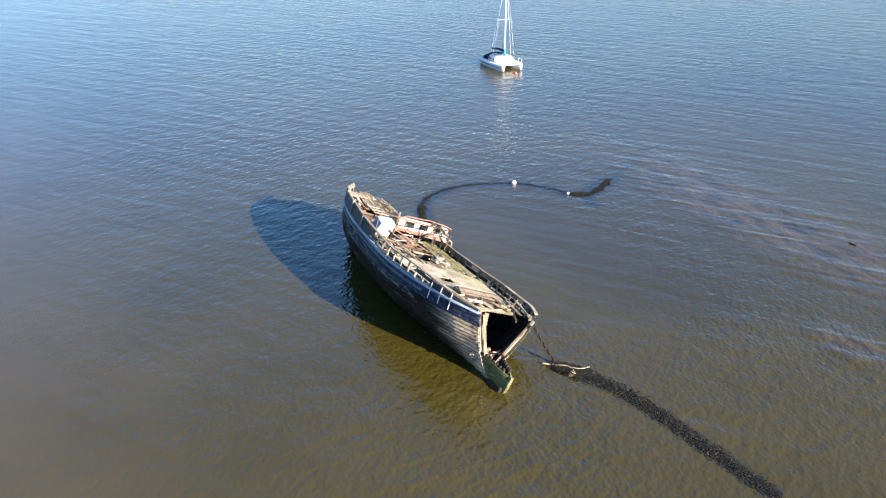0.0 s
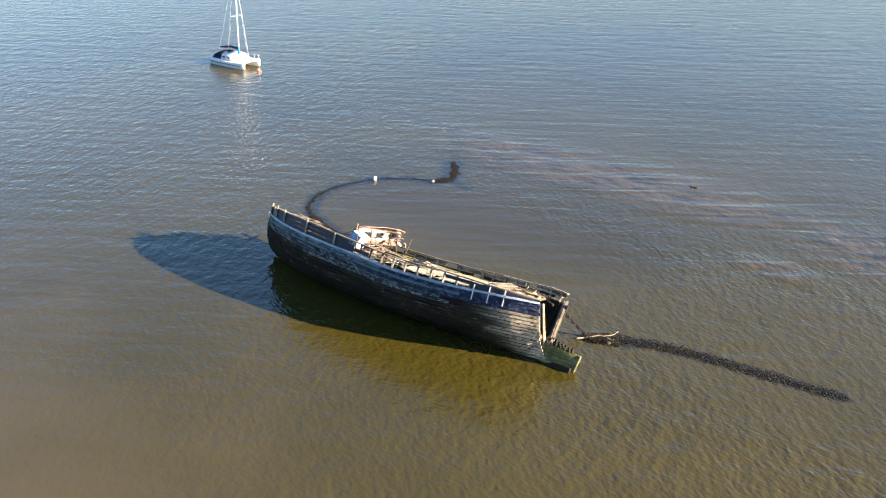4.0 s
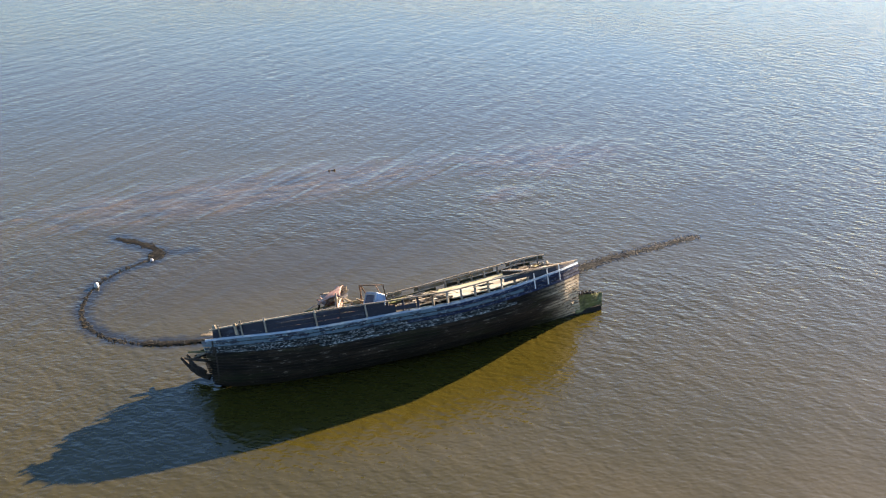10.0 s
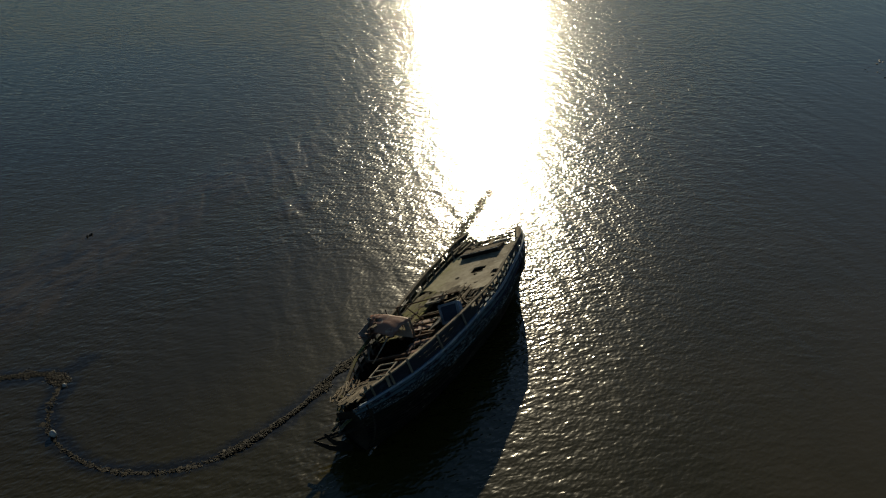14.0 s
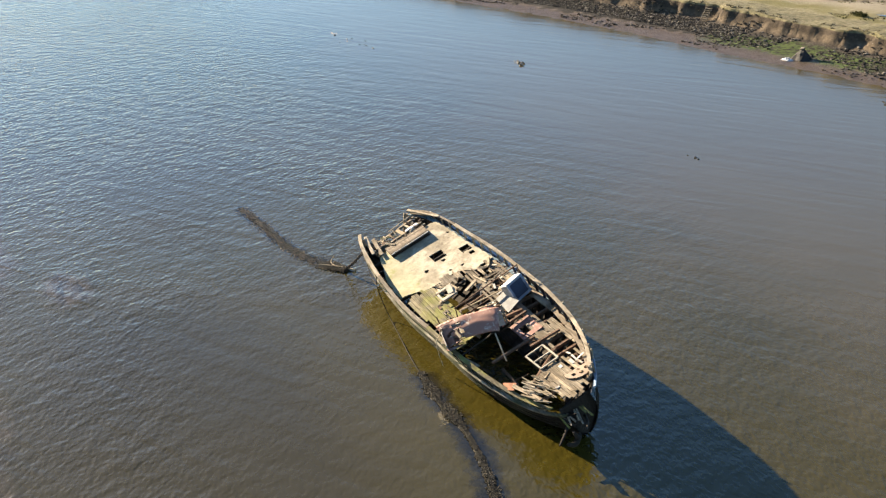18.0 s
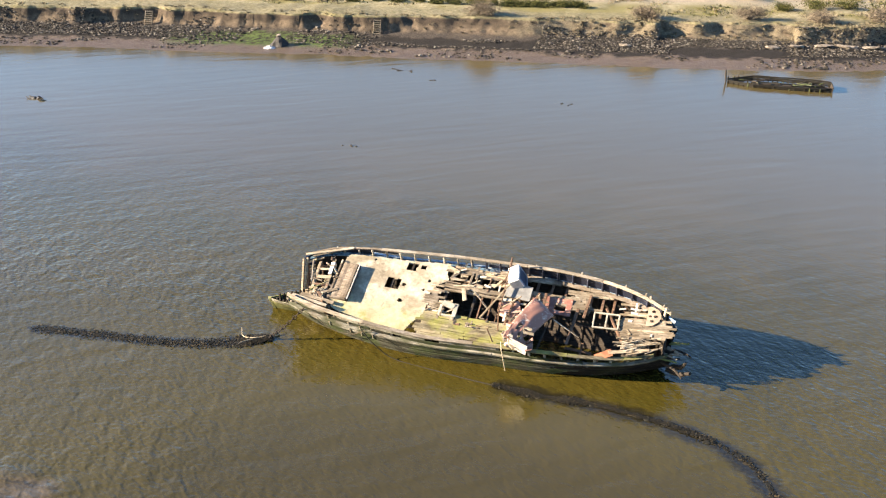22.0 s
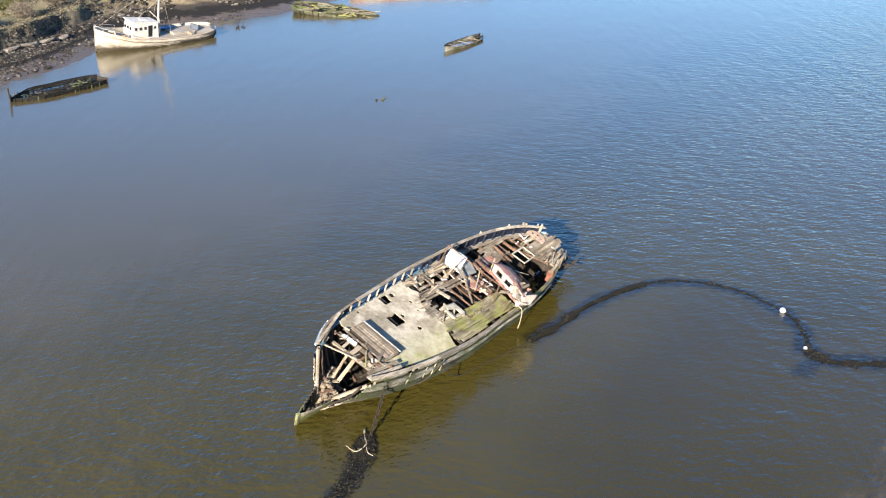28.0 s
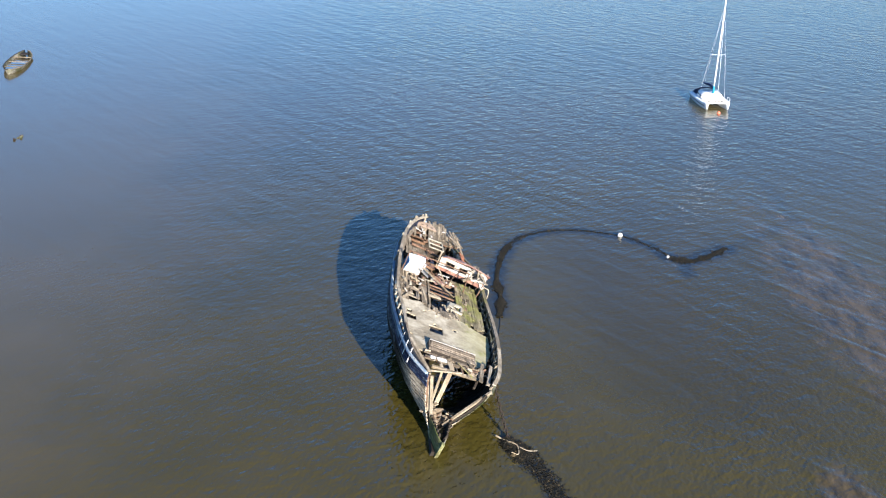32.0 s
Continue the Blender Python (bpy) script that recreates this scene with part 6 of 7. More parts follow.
def deck_plate(name, stations, drop, material, parent, label="", x0=-99, x1=99):
    verts, faces = [], []
    st = [s for s in stations if x0 <= s[0] <= x1]
    for x, b, h, k, f in st:
        for y in (-1, -0.5, 0, 0.5, 1):
            verts.append((x, y * (b - 0.06), h - drop + 0.06 * (1 - y * y)))
    for i in range(len(st) - 1):
        for j in range(4):
            faces.append((i * 5 + j, (i + 1) * 5 + j, (i + 1) * 5 + j + 1, i * 5 + j + 1))
    me = bpy.data.meshes.new(name)
    me.from_pydata(verts, [], faces)
    return part_mesh(name, me, material, parent, label)


# --- the old white trawler aground by the bank: bow towards -x
CREAM = paint("stained_cream_paint", (0.37, 0.305, 0.22), (0.27, 0.205, 0.14), (0.20, 0.12, 0.07), (0.53, 0.68), 1.4, vary=False)
BEIGE_DECK = paint("worn_beige_deck_paint", (0.31, 0.265, 0.20), (0.25, 0.20, 0.145), (0.16, 0.11, 0.07), (0.52, 0.66), 2.0, vary=False)
def stained_hull():
    """Cream topsides with rust and a brown weedy waterline."""
    m = Mat("stained_cream_topsides", 0.6)
    a, b = m.noise(1.1, 7, m.map((0.5, 1, 1.6)), 0.7), m.noise(5.0, 5)
    col = m.ramp(a, (0.35, (0.25, 0.205, 0.145)), (0.5, (0.38, 0.335, 0.26)), (0.68, (0.47, 0.43, 0.35)))
    col = m.mix(m.math("MULTIPLY", m.step(b, 0.55, 0.68), 0.6), col, (0.16, 0.09, 0.05))
    low = m.math("ADD", m.axis("Z"), m.math("MULTIPLY", a, 0.9))
    col = m.mix(m.step(low, 1.15, 0.6), col, (0.06, 0.047, 0.03))
    return m.colour(col).bump(b, 0.3, 0.02).m


ship = thing("trawler", "old cream painted trawler aground by the bank", "boat", pose(38.4, 69.6, 0.16, 8, 1.2, -7))
TRAWL = [(-7.7, 0.10, 2.35, -0.5, 0.2), (-7.1, 0.90, 2.18, -0.7, 0.3), (-6.0, 1.60, 1.88, -0.8, 0.5), (-4.2, 2.15, 1.45, -0.8, 0.8), (-1.5, 2.40, 1.12, -0.8, 1.0), (1.5, 2.40, 0.98, -0.8, 1.0), (4.5, 2.30, 0.95, -0.8, 0.9), (6.3, 1.95, 1.02, -0.6, 0.7), (7.3, 1.35, 1.10, -0.2, 0.5), (7.8, 0.55, 1.15, 0.2, 0.4)]
loft("hull", TRAWL, stained_hull(), ship)
deck_plate("main_deck", TRAWL, 0.20, BEIGE_DECK, ship, "worn beige deck", -1.6, 7.5)
deck_plate("fore_deck", TRAWL, 0.40, BEIGE_DECK, ship, "", -7.8, -1.4)
for side in (1, -1):
    pts = [(x, side * b, h + 0.03) for x, b, h, k, f in TRAWL]
    part_mesh("gunwale", tube(smooth_line(pts, 4), 0.07, 6), CREAM, ship, smooth=True)
    pts = [(x, side * (b + 0.02), h - 0.34) for x, b, h, k, f in TRAWL[1:]]
    part_mesh("rubbing_strake", tube(smooth_line(pts, 4), 0.05, 6), DECK_GREY, ship, smooth=True)
    pts = [(x, side * (b * 0.93), h + 0.42) for x, b, h, k, f in TRAWL[:4]]
    part_mesh("bow_rail", tube(smooth_line(pts, 4), 0.03, 6), WHITE_FLAKE, ship, smooth=True)
    for x, b, h, k, f in TRAWL[:4]:
        part("rail_post", bar((x, side * b * 0.97, h - 0.05), (x, side * b * 0.93, h + 0.42), 0.04, 0.04), WHITE_FLAKE, ship)
    pts = [(x, side * (b - 0.02), h - 0.62) for x, b, h, k, f in TRAWL[5:]]
    part_mesh("weed_fringe", tube(smooth_line(pts, 4), 0.13, 6), DARK_WOOD, ship, "dark weed along the stern's waterline", True)


def wheelhouse(parent):
    """Wheelhouse with raked front and a roof that falls aft."""
    bm = bmesh.new()
    low = [(-3.75, 1.0), (-0.25, 1.15), (-0.25, -1.15), (-3.75, -1.0)]
    top = [(-3.45, 0.92), (-0.3, 1.08), (-0.3, -1.08), (-3.45, -0.92)]
    v = [bm.verts.new((x, y, 0.80)) for x, y in low] + [bm.verts.new((x, y, 2.95 if x < -2 else 2.55)) for x, y in top]
    for q in ((4, 5, 6, 7), (0, 1, 5, 4), (1, 2, 6, 5), (2, 3, 7, 6), (3, 0, 4, 7), (3, 2, 1, 0)):
        bm.faces.new([v[i] for i in q])
    bmesh.ops.recalc_face_normals(bm, faces=bm.faces)
    bmesh.ops.bevel(bm, geom=list(bm.edges), offset=0.06, segments=2, affect="EDGES")
    return part("wheelhouse", bm, WHITE_FLAKE, parent, "white wheelhouse with small square windows")


wheel = wheelhouse(ship)
part("roof", bar((-3.65, 0, 3.0), (-0.1, 0, 2.57), 2.15, 0.07, 0, 0.02), plain("grey_white_roof", (0.56, 0.53, 0.48), 0.7, 0, 0.3), wheel)
part("roof_hatch", box((0.9, 0.8, 0.12), pose(-1.6, 0.1, 2.80, 0, 7, 0), 0.03), WHITE_FLAKE, wheel)
GLASS_DARK = plain("dark_window_glass", (0.015, 0.018, 0.02), 0.12, 0, 0.2)
for side in (-1, 1):
    for x in (-3.15, -2.55, -1.95, -0.75):
        pane = part("window", box((0.30, 0.05, 0.32), pose(x, side * (1.03 + 0.02 * x + 0.06), 2.10, 0, 0, 0), 0.01), GLASS_DARK, wheel)
        part("window_frame", box((0.40, 0.03, 0.06), pose(x, side * (1.03 + 0.02 * x + 0.07), 1.91), 0.01), WHITE_FLAKE, pane)
    # the doorway's inner shade is a dark plate on the wall
    part("door", box((0.52, 0.05, 1.35), pose(-1.36, side * 1.085, 1.72), 0.01), GLASS_DARK, wheel, "dark plate standing in for an open doorway")
for k in range(3):
    part("window", box((0.05, 0.36, 0.34), pose(-3.60, -0.58 + 0.58 * k, 2.15, 0, 8, 0), 0.01), GLASS_DARK, wheel)
mast = part_mesh("mast", tube([(0.25, 0, 0.8), (0.4, 0, 4.2), (0.55, 0, 7.2)], [0.15, 0.12, 0.07], 8), WHITE_FLAKE, ship, "white mast", True)
for a, b in (((0.35, 0, 2.6), (-0.75, 0, 3.7)), ((0.45, -0.45, 5.2), (0.45, 0.45, 5.2)), ((0.3, -0.3, 1.0), (0.4, 0, 3.4))):
    part("spar", bar(a, b, 0.09, 0.09), WHITE_FLAKE, mast)
for a, b in (((0.5, 0, 7.0), (-7.6, 0, 2.4)), ((0.5, 0, 7.0), (0.8, 2.3, 1.1)), ((0.5, 0, 7.0), (0.8, -2.3, 1.1)), ((0.4, 0, 5.0), (-2.4, 0, 3.0))):
    part_mesh("stay", tube([a, b], 0.018, 5), RAIL_WOOD, mast)
part("hatch", box((3.0, 1.9, 0.30), pose(3.3, 0.0, 0.92), 0.05), BEIGE_DECK, ship, "beige hatch cover")
part("blue_sheet", box((2.3, 1.1, 0.10), pose(1.9, 1.45, 1.05, -10, 0, 3), 0.03), plain("blue_deck_sheet", (0.035, 0.13, 0.33), 0.6), ship, "thin blue sheet on the deck")
part("engine_casing", box((0.35, 1.3, 0.75), pose(5.3, 0.1, 1.1, 0, 14, 12), 0.05), plain("dark_casing", (0.08, 0.09, 0.11), 0.7), ship)
part("winch_drum", box((0.6, 0.9, 0.35), pose(4.0, -1.1, 0.9, 0, 0, 10), 0.08), GREY_BROWN, ship)
for x, y, sx, sy, sz, m in ((-5.4, 0.3, 0.8, 0.7, 0.35, BEIGE_DECK), (-4.4, -0.9, 0.5, 0.4, 0.3, DECK_GREY), (-6.2, -0.2, 0.4, 0.4, 0.4, DECK_GREY), (1.2, 1.3, 0.9, 0.5, 0.3, WHITE_FLAKE)):
    part("deck_gear", box((sx, sy, sz), pose(x, y, (1.25 if x < 0 else 0.85) + sz / 2 + (0.25 if x < -5 else 0), 0, 0, 40 * x), 0.04), m, ship)
for x in (-2.2, -1.0, 0.4, 1.6, 3.4, 4.6):
    part("hanging_timber", bar((x, -2.42, 0.55 + 0.1 * math.sin(x * 3)), (x + 1.4, -2.48, 0.35 + 0.1 * math.sin(x)), 0.09, 0.07, 0, 0.01, 0.03, rng), DARK_WOOD if x > 1 else RAIL_WOOD, ship)


# --- low weed-grown hulk in the shallows
HULK_WOOD = wood("weedy_hulk_wood", (0.006, 0.005, 0.004), (0.016, 0.014, 0.009), (0.055, 0.047, 0.028))
hulk = thing("barge_hulk", "weed-grown skeleton of a small wooden hulk in the shallows", "wreck", pose(18.2, 58.2, 0.0, 0, 0, 1.5))
for side in (1, -1):
    for lvl in range(3):
        pts = []
        for k in range(13):
            x = -4.9 + 9.9 * k / 12
            b = 1.32 * math.sqrt(max(0.05, 1 - (x / 5.6) ** 4)) * (1 if x > -2.5 else 1 - 0.30 * (-2.5 - x))
            y, z = side * (b - 0.04 * (2 - lvl)), -0.1 + 0.16 * lvl + (0.30 * min(1, (x + 5) / 3) if side > 0 else 0.05 * (x > 2))
            z += 0.05 * noise.noise(Vector((k * 0.9, lvl, side)))
            pts.append([(x, y - 0.04, z), (x, y + 0.04, z), (x, y + 0.04, z + 0.14), (x, y - 0.04, z + 0.14)])
        strip(pts, HULK_WOOD, "plank", hulk)
    for k in range(21):
        x = -4.8 + 0.48 * k
        b = 1.28 * math.sqrt(max(0.05, 1 - (x / 5.6) ** 4)) * (1 if x > -2.5 else 1 - 0.30 * (-2.5 - x))
        t = rng.uniform(0.05, 0.36) + (0.32 if side > 0 else 0)
        part("rib", bar((x, side * (b - 0.1), -0.3), (x + rng.uniform(-0.05, 0.05), side * (b + 0.06), t), 0.12, 0.11, 0, 0.02, 0.02, rng), HULK_WOOD if rng.random() < 0.75 else PORT_LOW, hulk)
part("transom", box((0.12, 1.9, 0.75), pose(4.98, 0, 0.15, 0, 6, 0), 0.03), DARK_WOOD, hulk)
part("stem_post", bar((-5.0, 0.15, -0.3), (-5.15, 0.1, 1.35), 0.12, 0.12, 0, 0.02, 0.02, rng), DARK_WOOD, hulk)
part("end_post", bar((4.9, 0.9, 0.0), (4.9, 0.9, 0.6), 0.10, 0.10, 0, 0.02, 0.02, rng), DARK_WOOD, hulk)
for k in range(34):
    x, y = rng.uniform(-3.6, 4.6), rng.uniform(-1.0, 1.1)
    d = Vector((rng.uniform(-0.9, 0.9), rng.uniform(-0.5, 0.5), rng.uniform(-0.1, 0.1)))
    part("broken_timber", bar(Vector((x, y, 0.3)) - d, Vector((x, y, 0.38)) + d, 0.14, 0.08, 0, 0.01, 0.03, rng), rng.choice((DARK_WOOD, HULK_WOOD, HULK_WOOD, DARK_WOOD, PORT_LOW)), hulk)
part("bilge_mud", box((7.2, 2.1, 0.12), pose(1.1, 0, 0.06), 0.03), plain("bilge_weed", (0.02, 0.018, 0.01), 0.8, 0, 0.5), hulk)

# --- broken wooden wreck with green planks, farther along
w2 = thing("sunken_lighter", "collapsed wooden lighter with mossy planks on the mud", "wreck", pose(65.8, 66.4, 0.05, 10, 4, -68))
LIGHT = [(-6.2, 0.5, 0.75, -0.4, 0.5), (-5.2, 1.4, 0.70, -0.5, 0.8), (-3, 1.9, 0.60, -0.5, 1.0), (0, 2.05, 0.65, -0.5, 1.0), (3, 1.9, 0.5, -0.5, 1.0), (5.2, 1.5, 0.42, -0.5, 0.8), (6.2, 0.8, 0.35, -0.4, 0.6)]
loft("hull", LIGHT, PORT_LOW, w2, "", 0.09, smooth=False)
for k in range(46):
    x, y = rng.uniform(-5.6, 5.6), rng.uniform(-1.7, 1.7)
    d = Vector((rng.uniform(0.3, 1.2), rng.uniform(-0.5, 0.5), rng.uniform(-0.15, 0.15)))
    h = 0.45 + 0.75 * max(0, math.cos(x * 0.28)) * (1 - (y / 2) ** 2) * rng.random()
    part("deck_plank", bar(Vector((x, y, h)) - d, Vector((x, y, h + 0.08)) + d, 0.26, 0.05, rng.uniform(-15, 15), 0.01, 0.03, rng), rng.choice((DECK_GREEN, DECK_GREEN, PORT_GREY, GREY_BROWN, DARK_WOOD)), w2)
for k in range(16):
    x = -5.2 + 0.7 * k
    part("rib", bar((x, -1.95, -0.1), (x + rng.uniform(-0.2, 0.2), -2.0 + rng.uniform(-0.2, 0.3), 0.55 + rng.uniform(-0.3, 0.3)), 0.12, 0.1, 0, 0.01, 0.02, rng), DARK_WOOD, w2)

# --- the large steel barge hull beyond it
barge = thing("steel_barge", "large rust streaked cream barge hull aground", "barge", pose(93.0, 73.0, 0.0, 0, 0, -33))
BG = [(-12.0, 0.6, 2.3, -0.6, 0.6), (-10.8, 2.0, 2.1, -0.7, 0.9), (-8, 2.9, 1.9, -0.7, 1.4), (0, 3.1, 1.7, -0.7, 1.6), (8, 3.0, 1.8, -0.7, 1.4), (10.8, 2.3, 2.0, -0.7, 0.9), (12.0, 0.9, 2.2, -0.6, 0.6)]
loft("hull", BG, paint("rust_streaked_paint", (0.40, 0.34, 0.27), (0.27, 0.17, 0.11), (0.18, 0.09, 0.05), (0.47, 0.6), 1.1, vary=False), barge)
deck_plate("deck", BG, 0.25, paint("rust_deck", (0.24, 0.14, 0.09), (0.34, 0.27, 0.2), (0.2, 0.1, 0.06), (0.5, 0.6), vary=False), barge)
part("hatch_coaming", box((10, 3.2, 0.5), pose(-1, 0, 1.7), 0.05), RUST, barge)
for k in range(7):
    part("deck_gear", box((0.7, 0.6, 0.5), pose(5.5 + 0.8 * math.sin(k * 2.1) + 0.5 * k, -1.2 + 0.4 * k, 1.75, 0, 0, 25 * k), 0.05), RUST, barge)

# --- half-sunken open boat
dory = thing("open_boat", "half-sunken open wooden boat full of water", "boat", pose(61.6, 41.3, 0.0, 3, 1.5, 8))
DORY = [(-4.5, 0.05, 0.42, -0.25, 0.3), (-4.0, 0.42, 0.36, -0.35, 0.4), (-2.4, 0.92, 0.30, -0.4, 0.8), (0, 1.08, 0.28, -0.4, 1.0), (2.4, 0.98, 0.34, -0.4, 0.8), (3.9, 0.62, 0.46, -0.3, 0.5), (4.5, 0.18, 0.62, -0.2, 0.4)]
loft("hull", DORY, PORT_GREY, dory)
part("bilge_water", box((6.2, 1.5, 0.02), pose(0, 0, 0.08), 0.0), POOL.m, dory, "water lying in the boat")
for side in (1, -1):
    part_mesh("gunwale", tube(smooth_line([(x, side * b, h + 0.02) for x, b, h, k, f in DORY], 4), 0.05, 6), RAIL_WOOD if side < 0 else DARK_WOOD, dory, smooth=True)
for x in (-2.2, 0.2, 2.6):
    part("thwart", box((0.28, 1.85, 0.05), pose(x, 0, 0.24), 0.01), DECK_GREY, dory)
part("bow_deck", box((1.2, 0.9, 0.05), pose(3.6, 0, 0.42), 0.02), DARK_WOOD, dory)

# --- small catamaran at anchor
GEL = plain("white_gelcoat", (0.84, 0.84, 0.83), 0.3, 0, 0.08)
NAVY = plain("navy_canvas", (0.010, 0.022, 0.085), 0.8, 0, 0.3)
TEAL = plain("teal_canvas", (0.03, 0.27, 0.45), 0.8, 0, 0.25)
cat = thing("catamaran", "small white catamaran at anchor with a navy cockpit cover", "sailing boat", pose(50.6, -29.85, 0.0, 0, 0, 2) @ Matrix.Scale(0.84, 4))
CAT = [(-3.0, 0.06, 0.85, 0.15, 0.2), (-2.6, 0.24, 0.80, -0.15, 0.3), (-1.6, 0.42, 0.74, -0.25, 0.6), (0, 0.48, 0.70, -0.25, 0.8), (1.8, 0.46, 0.70, -0.25, 0.8), (2.7, 0.40, 0.72, -0.15, 0.6), (2.9, 0.36, 0.72, -0.05, 0.6)]
for side in (1, -1):
    h = loft("hull", CAT, GEL, cat)
    h.location = (0, side * 1.22, 0)
    d = deck_plate("side_deck", CAT, 0.02, GEL, cat)
    d.location = (0, side * 1.22, 0)
    st = part_mesh("boot_stripe", tube([(x, (b + 0.01), 0.42) for x, b, hh, k, f in CAT[1:]], 0.035, 6), NAVY, cat)
    st.matrix_basis = Matrix.Translation((0, side * 1.22, 0)) @ Matrix.Diagonal((1, side, 1, 1))
part("bridge_deck", box((4.4, 2.0, 0.22), pose(0.6, 0, 0.62), 0.06), GEL, cat)
part("fore_beam", box((0.16, 2.7, 0.16), pose(-2.5, 0, 0.74), 0.05), GEL, cat)
for k in range(5):
    part("trampoline_slat", box((0.75, 0.18, 0.03), pose(-2.05, -0.8 + 0.4 * k, 0.76), 0.005), RAIL_WOOD, cat)


def cabin(parent):
    bm = bmesh.new()
    low = [(-1.75, 1.28), (1.15, 1.38), (1.15, -1.38), (-1.75, -1.28)]
    top = [(-0.85, 0.92), (1.05, 1.12), (1.05, -1.12), (-0.85, -0.92)]
    v = [bm.verts.new((x, y, 0.70)) for x, y in low] + [bm.verts.new((x, y, 1.42)) for x, y in top]
    for q in ((4, 5, 6, 7), (0, 1, 5, 4), (1, 2, 6, 5), (2, 3, 7, 6), (3, 0, 4, 7), (3, 2, 1, 0)):
        bm.faces.new([v[i] for i in q])
    bmesh.ops.recalc_face_normals(bm, faces=bm.faces)
    bmesh.ops.bevel(bm, geom=list(bm.edges), offset=0.10, segments=3, affect="EDGES")
    return part("cabin", bm, GEL, parent, "", True)


house2 = cabin(cat)
for side in (1, -1):
    for x in (-0.25, 0.62):
        part("window", box((0.52, 0.03, 0.26), pose(x, side * 1.285, 1.08, side * -18, 0, 0), 0.01), GLASS_DARK, house2)
part("windscreen", box((0.03, 1.3, 0.3), pose(-1.36, 0, 1.10, 0, 50, 0), 0.01), plain("grey_glass", (0.35, 0.38, 0.40), 0.2), house2)
bm = bmesh.new()
for i in range(7):
    a = math.pi * i / 6
    for x, k in ((1.1, 1.0), (1.9, 0.92), (2.6, 0.55)):
        bm.verts.new((x, 1.25 * math.cos(a), 0.75 + 0.85 * k * math.sin(a) ** 0.6))
bm.verts.ensure_lookup_table()
for i in range(6):
    for j in range(2):
        bm.faces.new([bm.verts[i * 3 + j], bm.verts[i * 3 + j + 1], bm.verts[(i + 1) * 3 + j + 1], bm.verts[(i + 1) * 3 + j]])
bmesh.ops.solidify(bm, geom=list(bm.faces), thickness=0.03)
part("cockpit_cover", bm, NAVY, cat, "navy canvas cockpit cover", True)
cmast = part_mesh("mast", tube([(-0.75, 0, 1.35), (-0.9, 0.05, 6.5), (-1.0, 0.1, 12.2)], [0.075, 0.07, 0.05], 8), GEL, cat, "white mast", True)
part("spreader", bar((-0.92, -0.75, 6.0), (-0.92, 0.85, 6.0), 0.06, 0.03), GEL, cmast)
part_mesh("boom_cover", tube(smooth_line([(-0.65, 0.0, 2.05), (0.6, 0.05, 2.12), (1.7, 0.1, 1.95), (2.4, 0.12, 1.9)], 4), [0.17, 0.17, 0.16, 0.16, 0.15, 0.15, 0.14, 0.13, 0.12, 0.11, 0.1, 0.09, 0.08], 8), NAVY, cat, "navy boom cover", True)
part_mesh("mast_collar", tube([(-0.75, 0, 1.45), (-0.77, 0, 2.3)], [0.15, 0.11], 8), TEAL, cat, "teal canvas round the mast foot", True)
for a, b, r in (((-0.98, 0.09, 11.6), (-2.5, 0, 0.8), 0.012), ((-0.98, 0.09, 11.8), (2.9, 0, 0.8), 0.004), ((-0.98, 0.09, 11.8), (-0.4, 1.6, 0.75), 0.004), ((-0.98, 0.09, 11.8), (-0.4, -1.6, 0.75), 0.004), ((-0.92, 0.85, 6.0), (-0.3, 1.62, 0.75), 0.004), ((-0.92, -0.75, 6.0), (-0.3, -1.62, 0.75), 0.004)):
    part_mesh("stay", tube([a, b], r, 5), GEL, cmast)
for side in (1, -1):
    for x in (-2.6, -1.9):
        part("pulpit_post", bar((x, side * 1.35, 0.8), (x, side * 1.4, 1.3), 0.03, 0.03), GEL, cat)
    part("pulpit_rail", bar((-2.7, side * 1.4, 1.3), (-1.8, side * 1.4, 1.3), 0.03, 0.03), GEL, cat)
part_mesh("anchor_line", tube([(-2.5, 0, 0.7), (-3.3, -0.3, 0.1), (-3.9, -0.5, -0.1)], 0.02, 5), ROPE_MAT, cat)


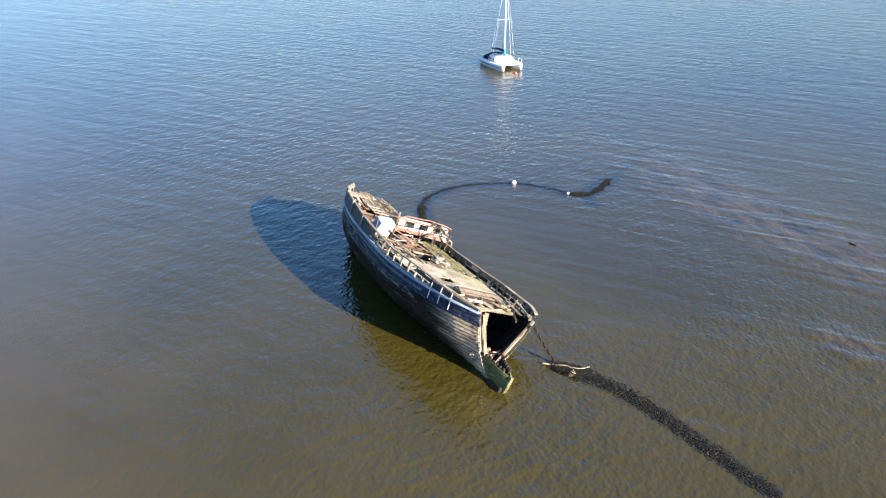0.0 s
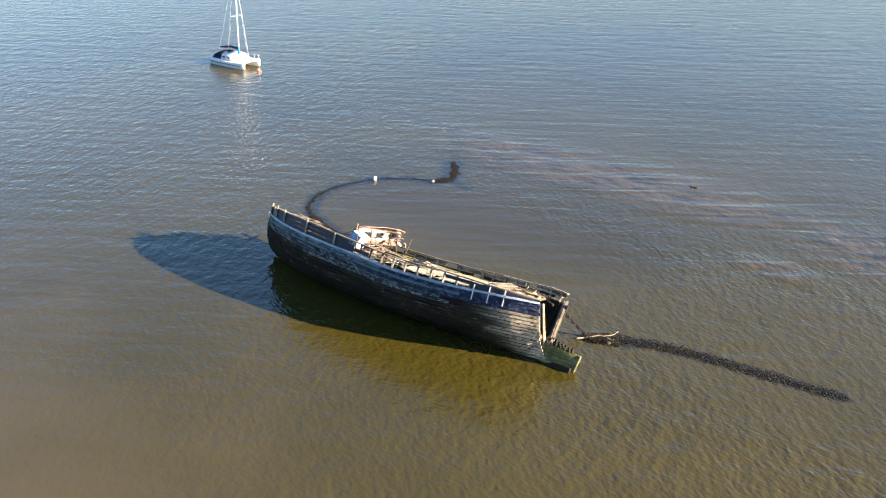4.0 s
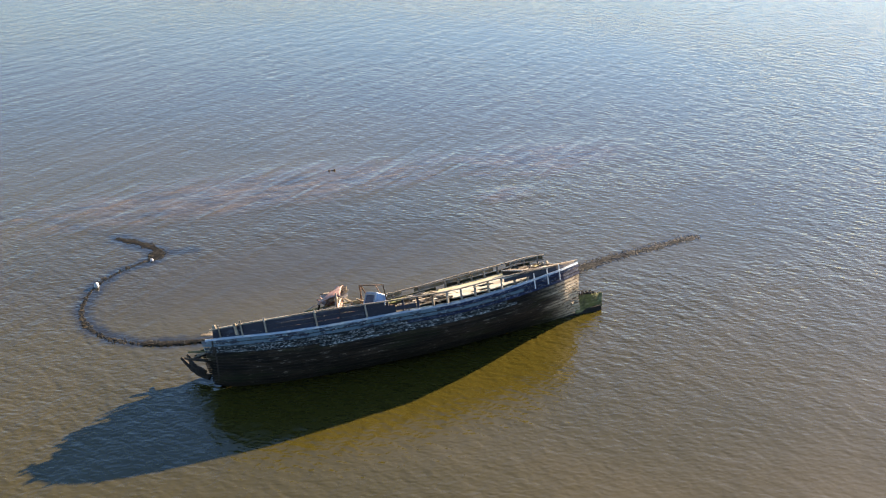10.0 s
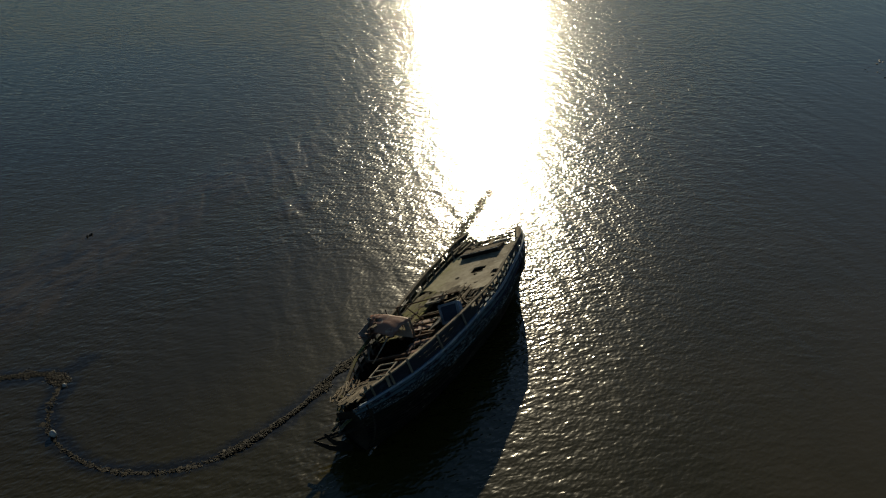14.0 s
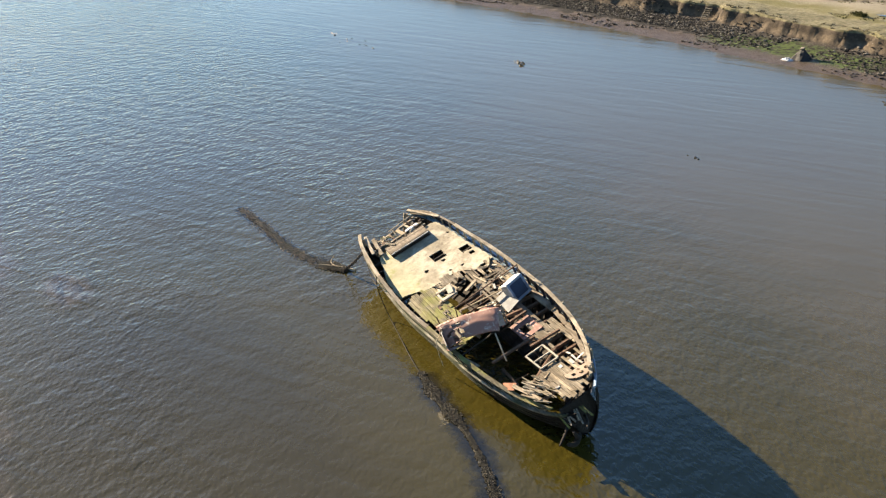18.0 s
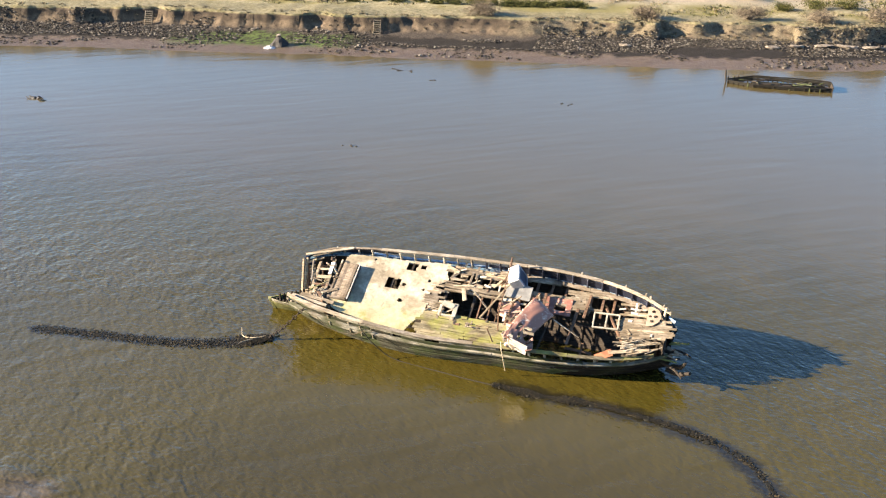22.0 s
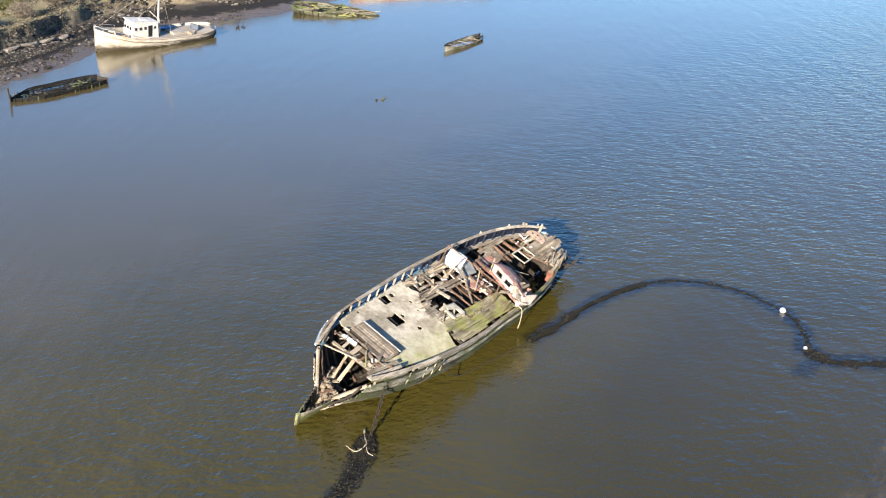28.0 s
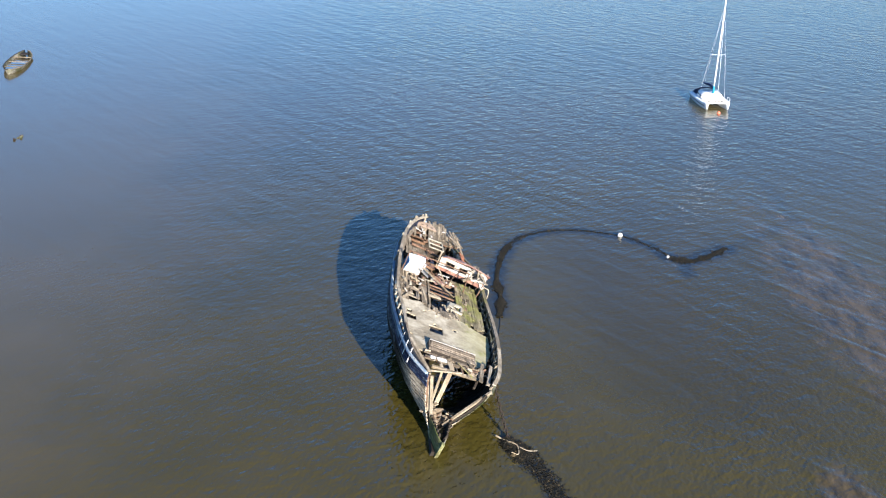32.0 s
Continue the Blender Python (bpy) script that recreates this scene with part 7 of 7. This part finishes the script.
def ball(name, loc, r, material, label):
    bm = bmesh.new()
    bmesh.ops.create_uvsphere(bm, u_segments=14, v_segments=9, radius=r)
    for v in bm.verts:
        if v.co.z > 0.75 * r:
            v.co.z *= 1.12
    bmesh.ops.create_cone(bm, cap_ends=True, segments=8, radius1=r * 0.22, radius2=r * 0.16, depth=r * 0.5, matrix=Matrix.Translation((0, 0, r * 1.15)))
    ob = part(name, bm, material, smooth=True)
    ob.matrix_basis = Matrix.Translation(loc)
    return tagged(ob, label, "buoy")


ORANGE = plain("faded_orange_buoy", (0.75, 0.20, 0.11), 0.5)
ball("mooring_buoy", (47.0, -29.7, 0.05), 0.15, ORANGE, "faded orange mooring buoy at the catamaran's bows")

# --- timbers and weed breaking the surface
SOAKED = plain("soaked_black_timber", (0.009, 0.008, 0.007), 0.6)


def snag(name, loc, n, spread, height, label, seed, mats=(DARK_WOOD,)):
    r = random.Random(seed)
    base = thing(name, label, "driftwood", Matrix.Translation(loc))
    for i in range(n):
        a = Vector((r.uniform(-spread, spread), r.uniform(-spread, spread) * 0.35, -0.12))
        b = a + Vector((r.uniform(-1, 1) * spread * 0.8, r.uniform(-0.3, 0.3) * spread, r.uniform(0.3, 1.0) * height + 0.1))
        part("timber", bar(a, b, r.uniform(0.08, 0.18), r.uniform(0.07, 0.14), r.uniform(0, 90), 0.02, 0.04, r), r.choice(mats), base)
    return base


snag("sunken_timbers", (-46.4, 30.1, 0), 9, 1.1, 0.22, "dark timbers breaking the surface", 41, (SOAKED,))
snag("sunken_timbers", (36.2, 32.3, 0), 6, 0.45, 0.2, "dark broken stakes breaking the surface", 42, (DARK_WOOD, PORT_LOW))
snag("sunken_timbers", (-66.6, 17.6, 0), 10, 2.2, 0.03, "low weedy timbers awash in the shallows", 43, (SOAKED,))
snag("sunken_timbers", (-63.0, 19.3, 0), 6, 2.4, 0.03, "low dark timbers just awash", 44, (SOAKED,))
snag("sunken_timbers", (-14.7, 26.4, 0), 5, 0.45, 0.09, "small dark snag just awash", 45, (SOAKED,))
snag("sunken_timbers", (-1.3, -27.5, 0), 4, 0.4, 0.14, "small dark snag just awash", 46)
snag("sunken_timbers", (50.5, 69.0, 0), 5, 0.8, 0.4, "dark stakes on the wet mud", 47)
for x, y, l in ((-19.0, 52.2, 1.6), (-1.2, 44.5, 0.8), (-15.0, 49.0, 0.7)):
    snag("sunken_timbers", (x, y, 0), 5, l, 0.04, "low weed covered timber just awash", 48 + int(x), (SOAKED,))
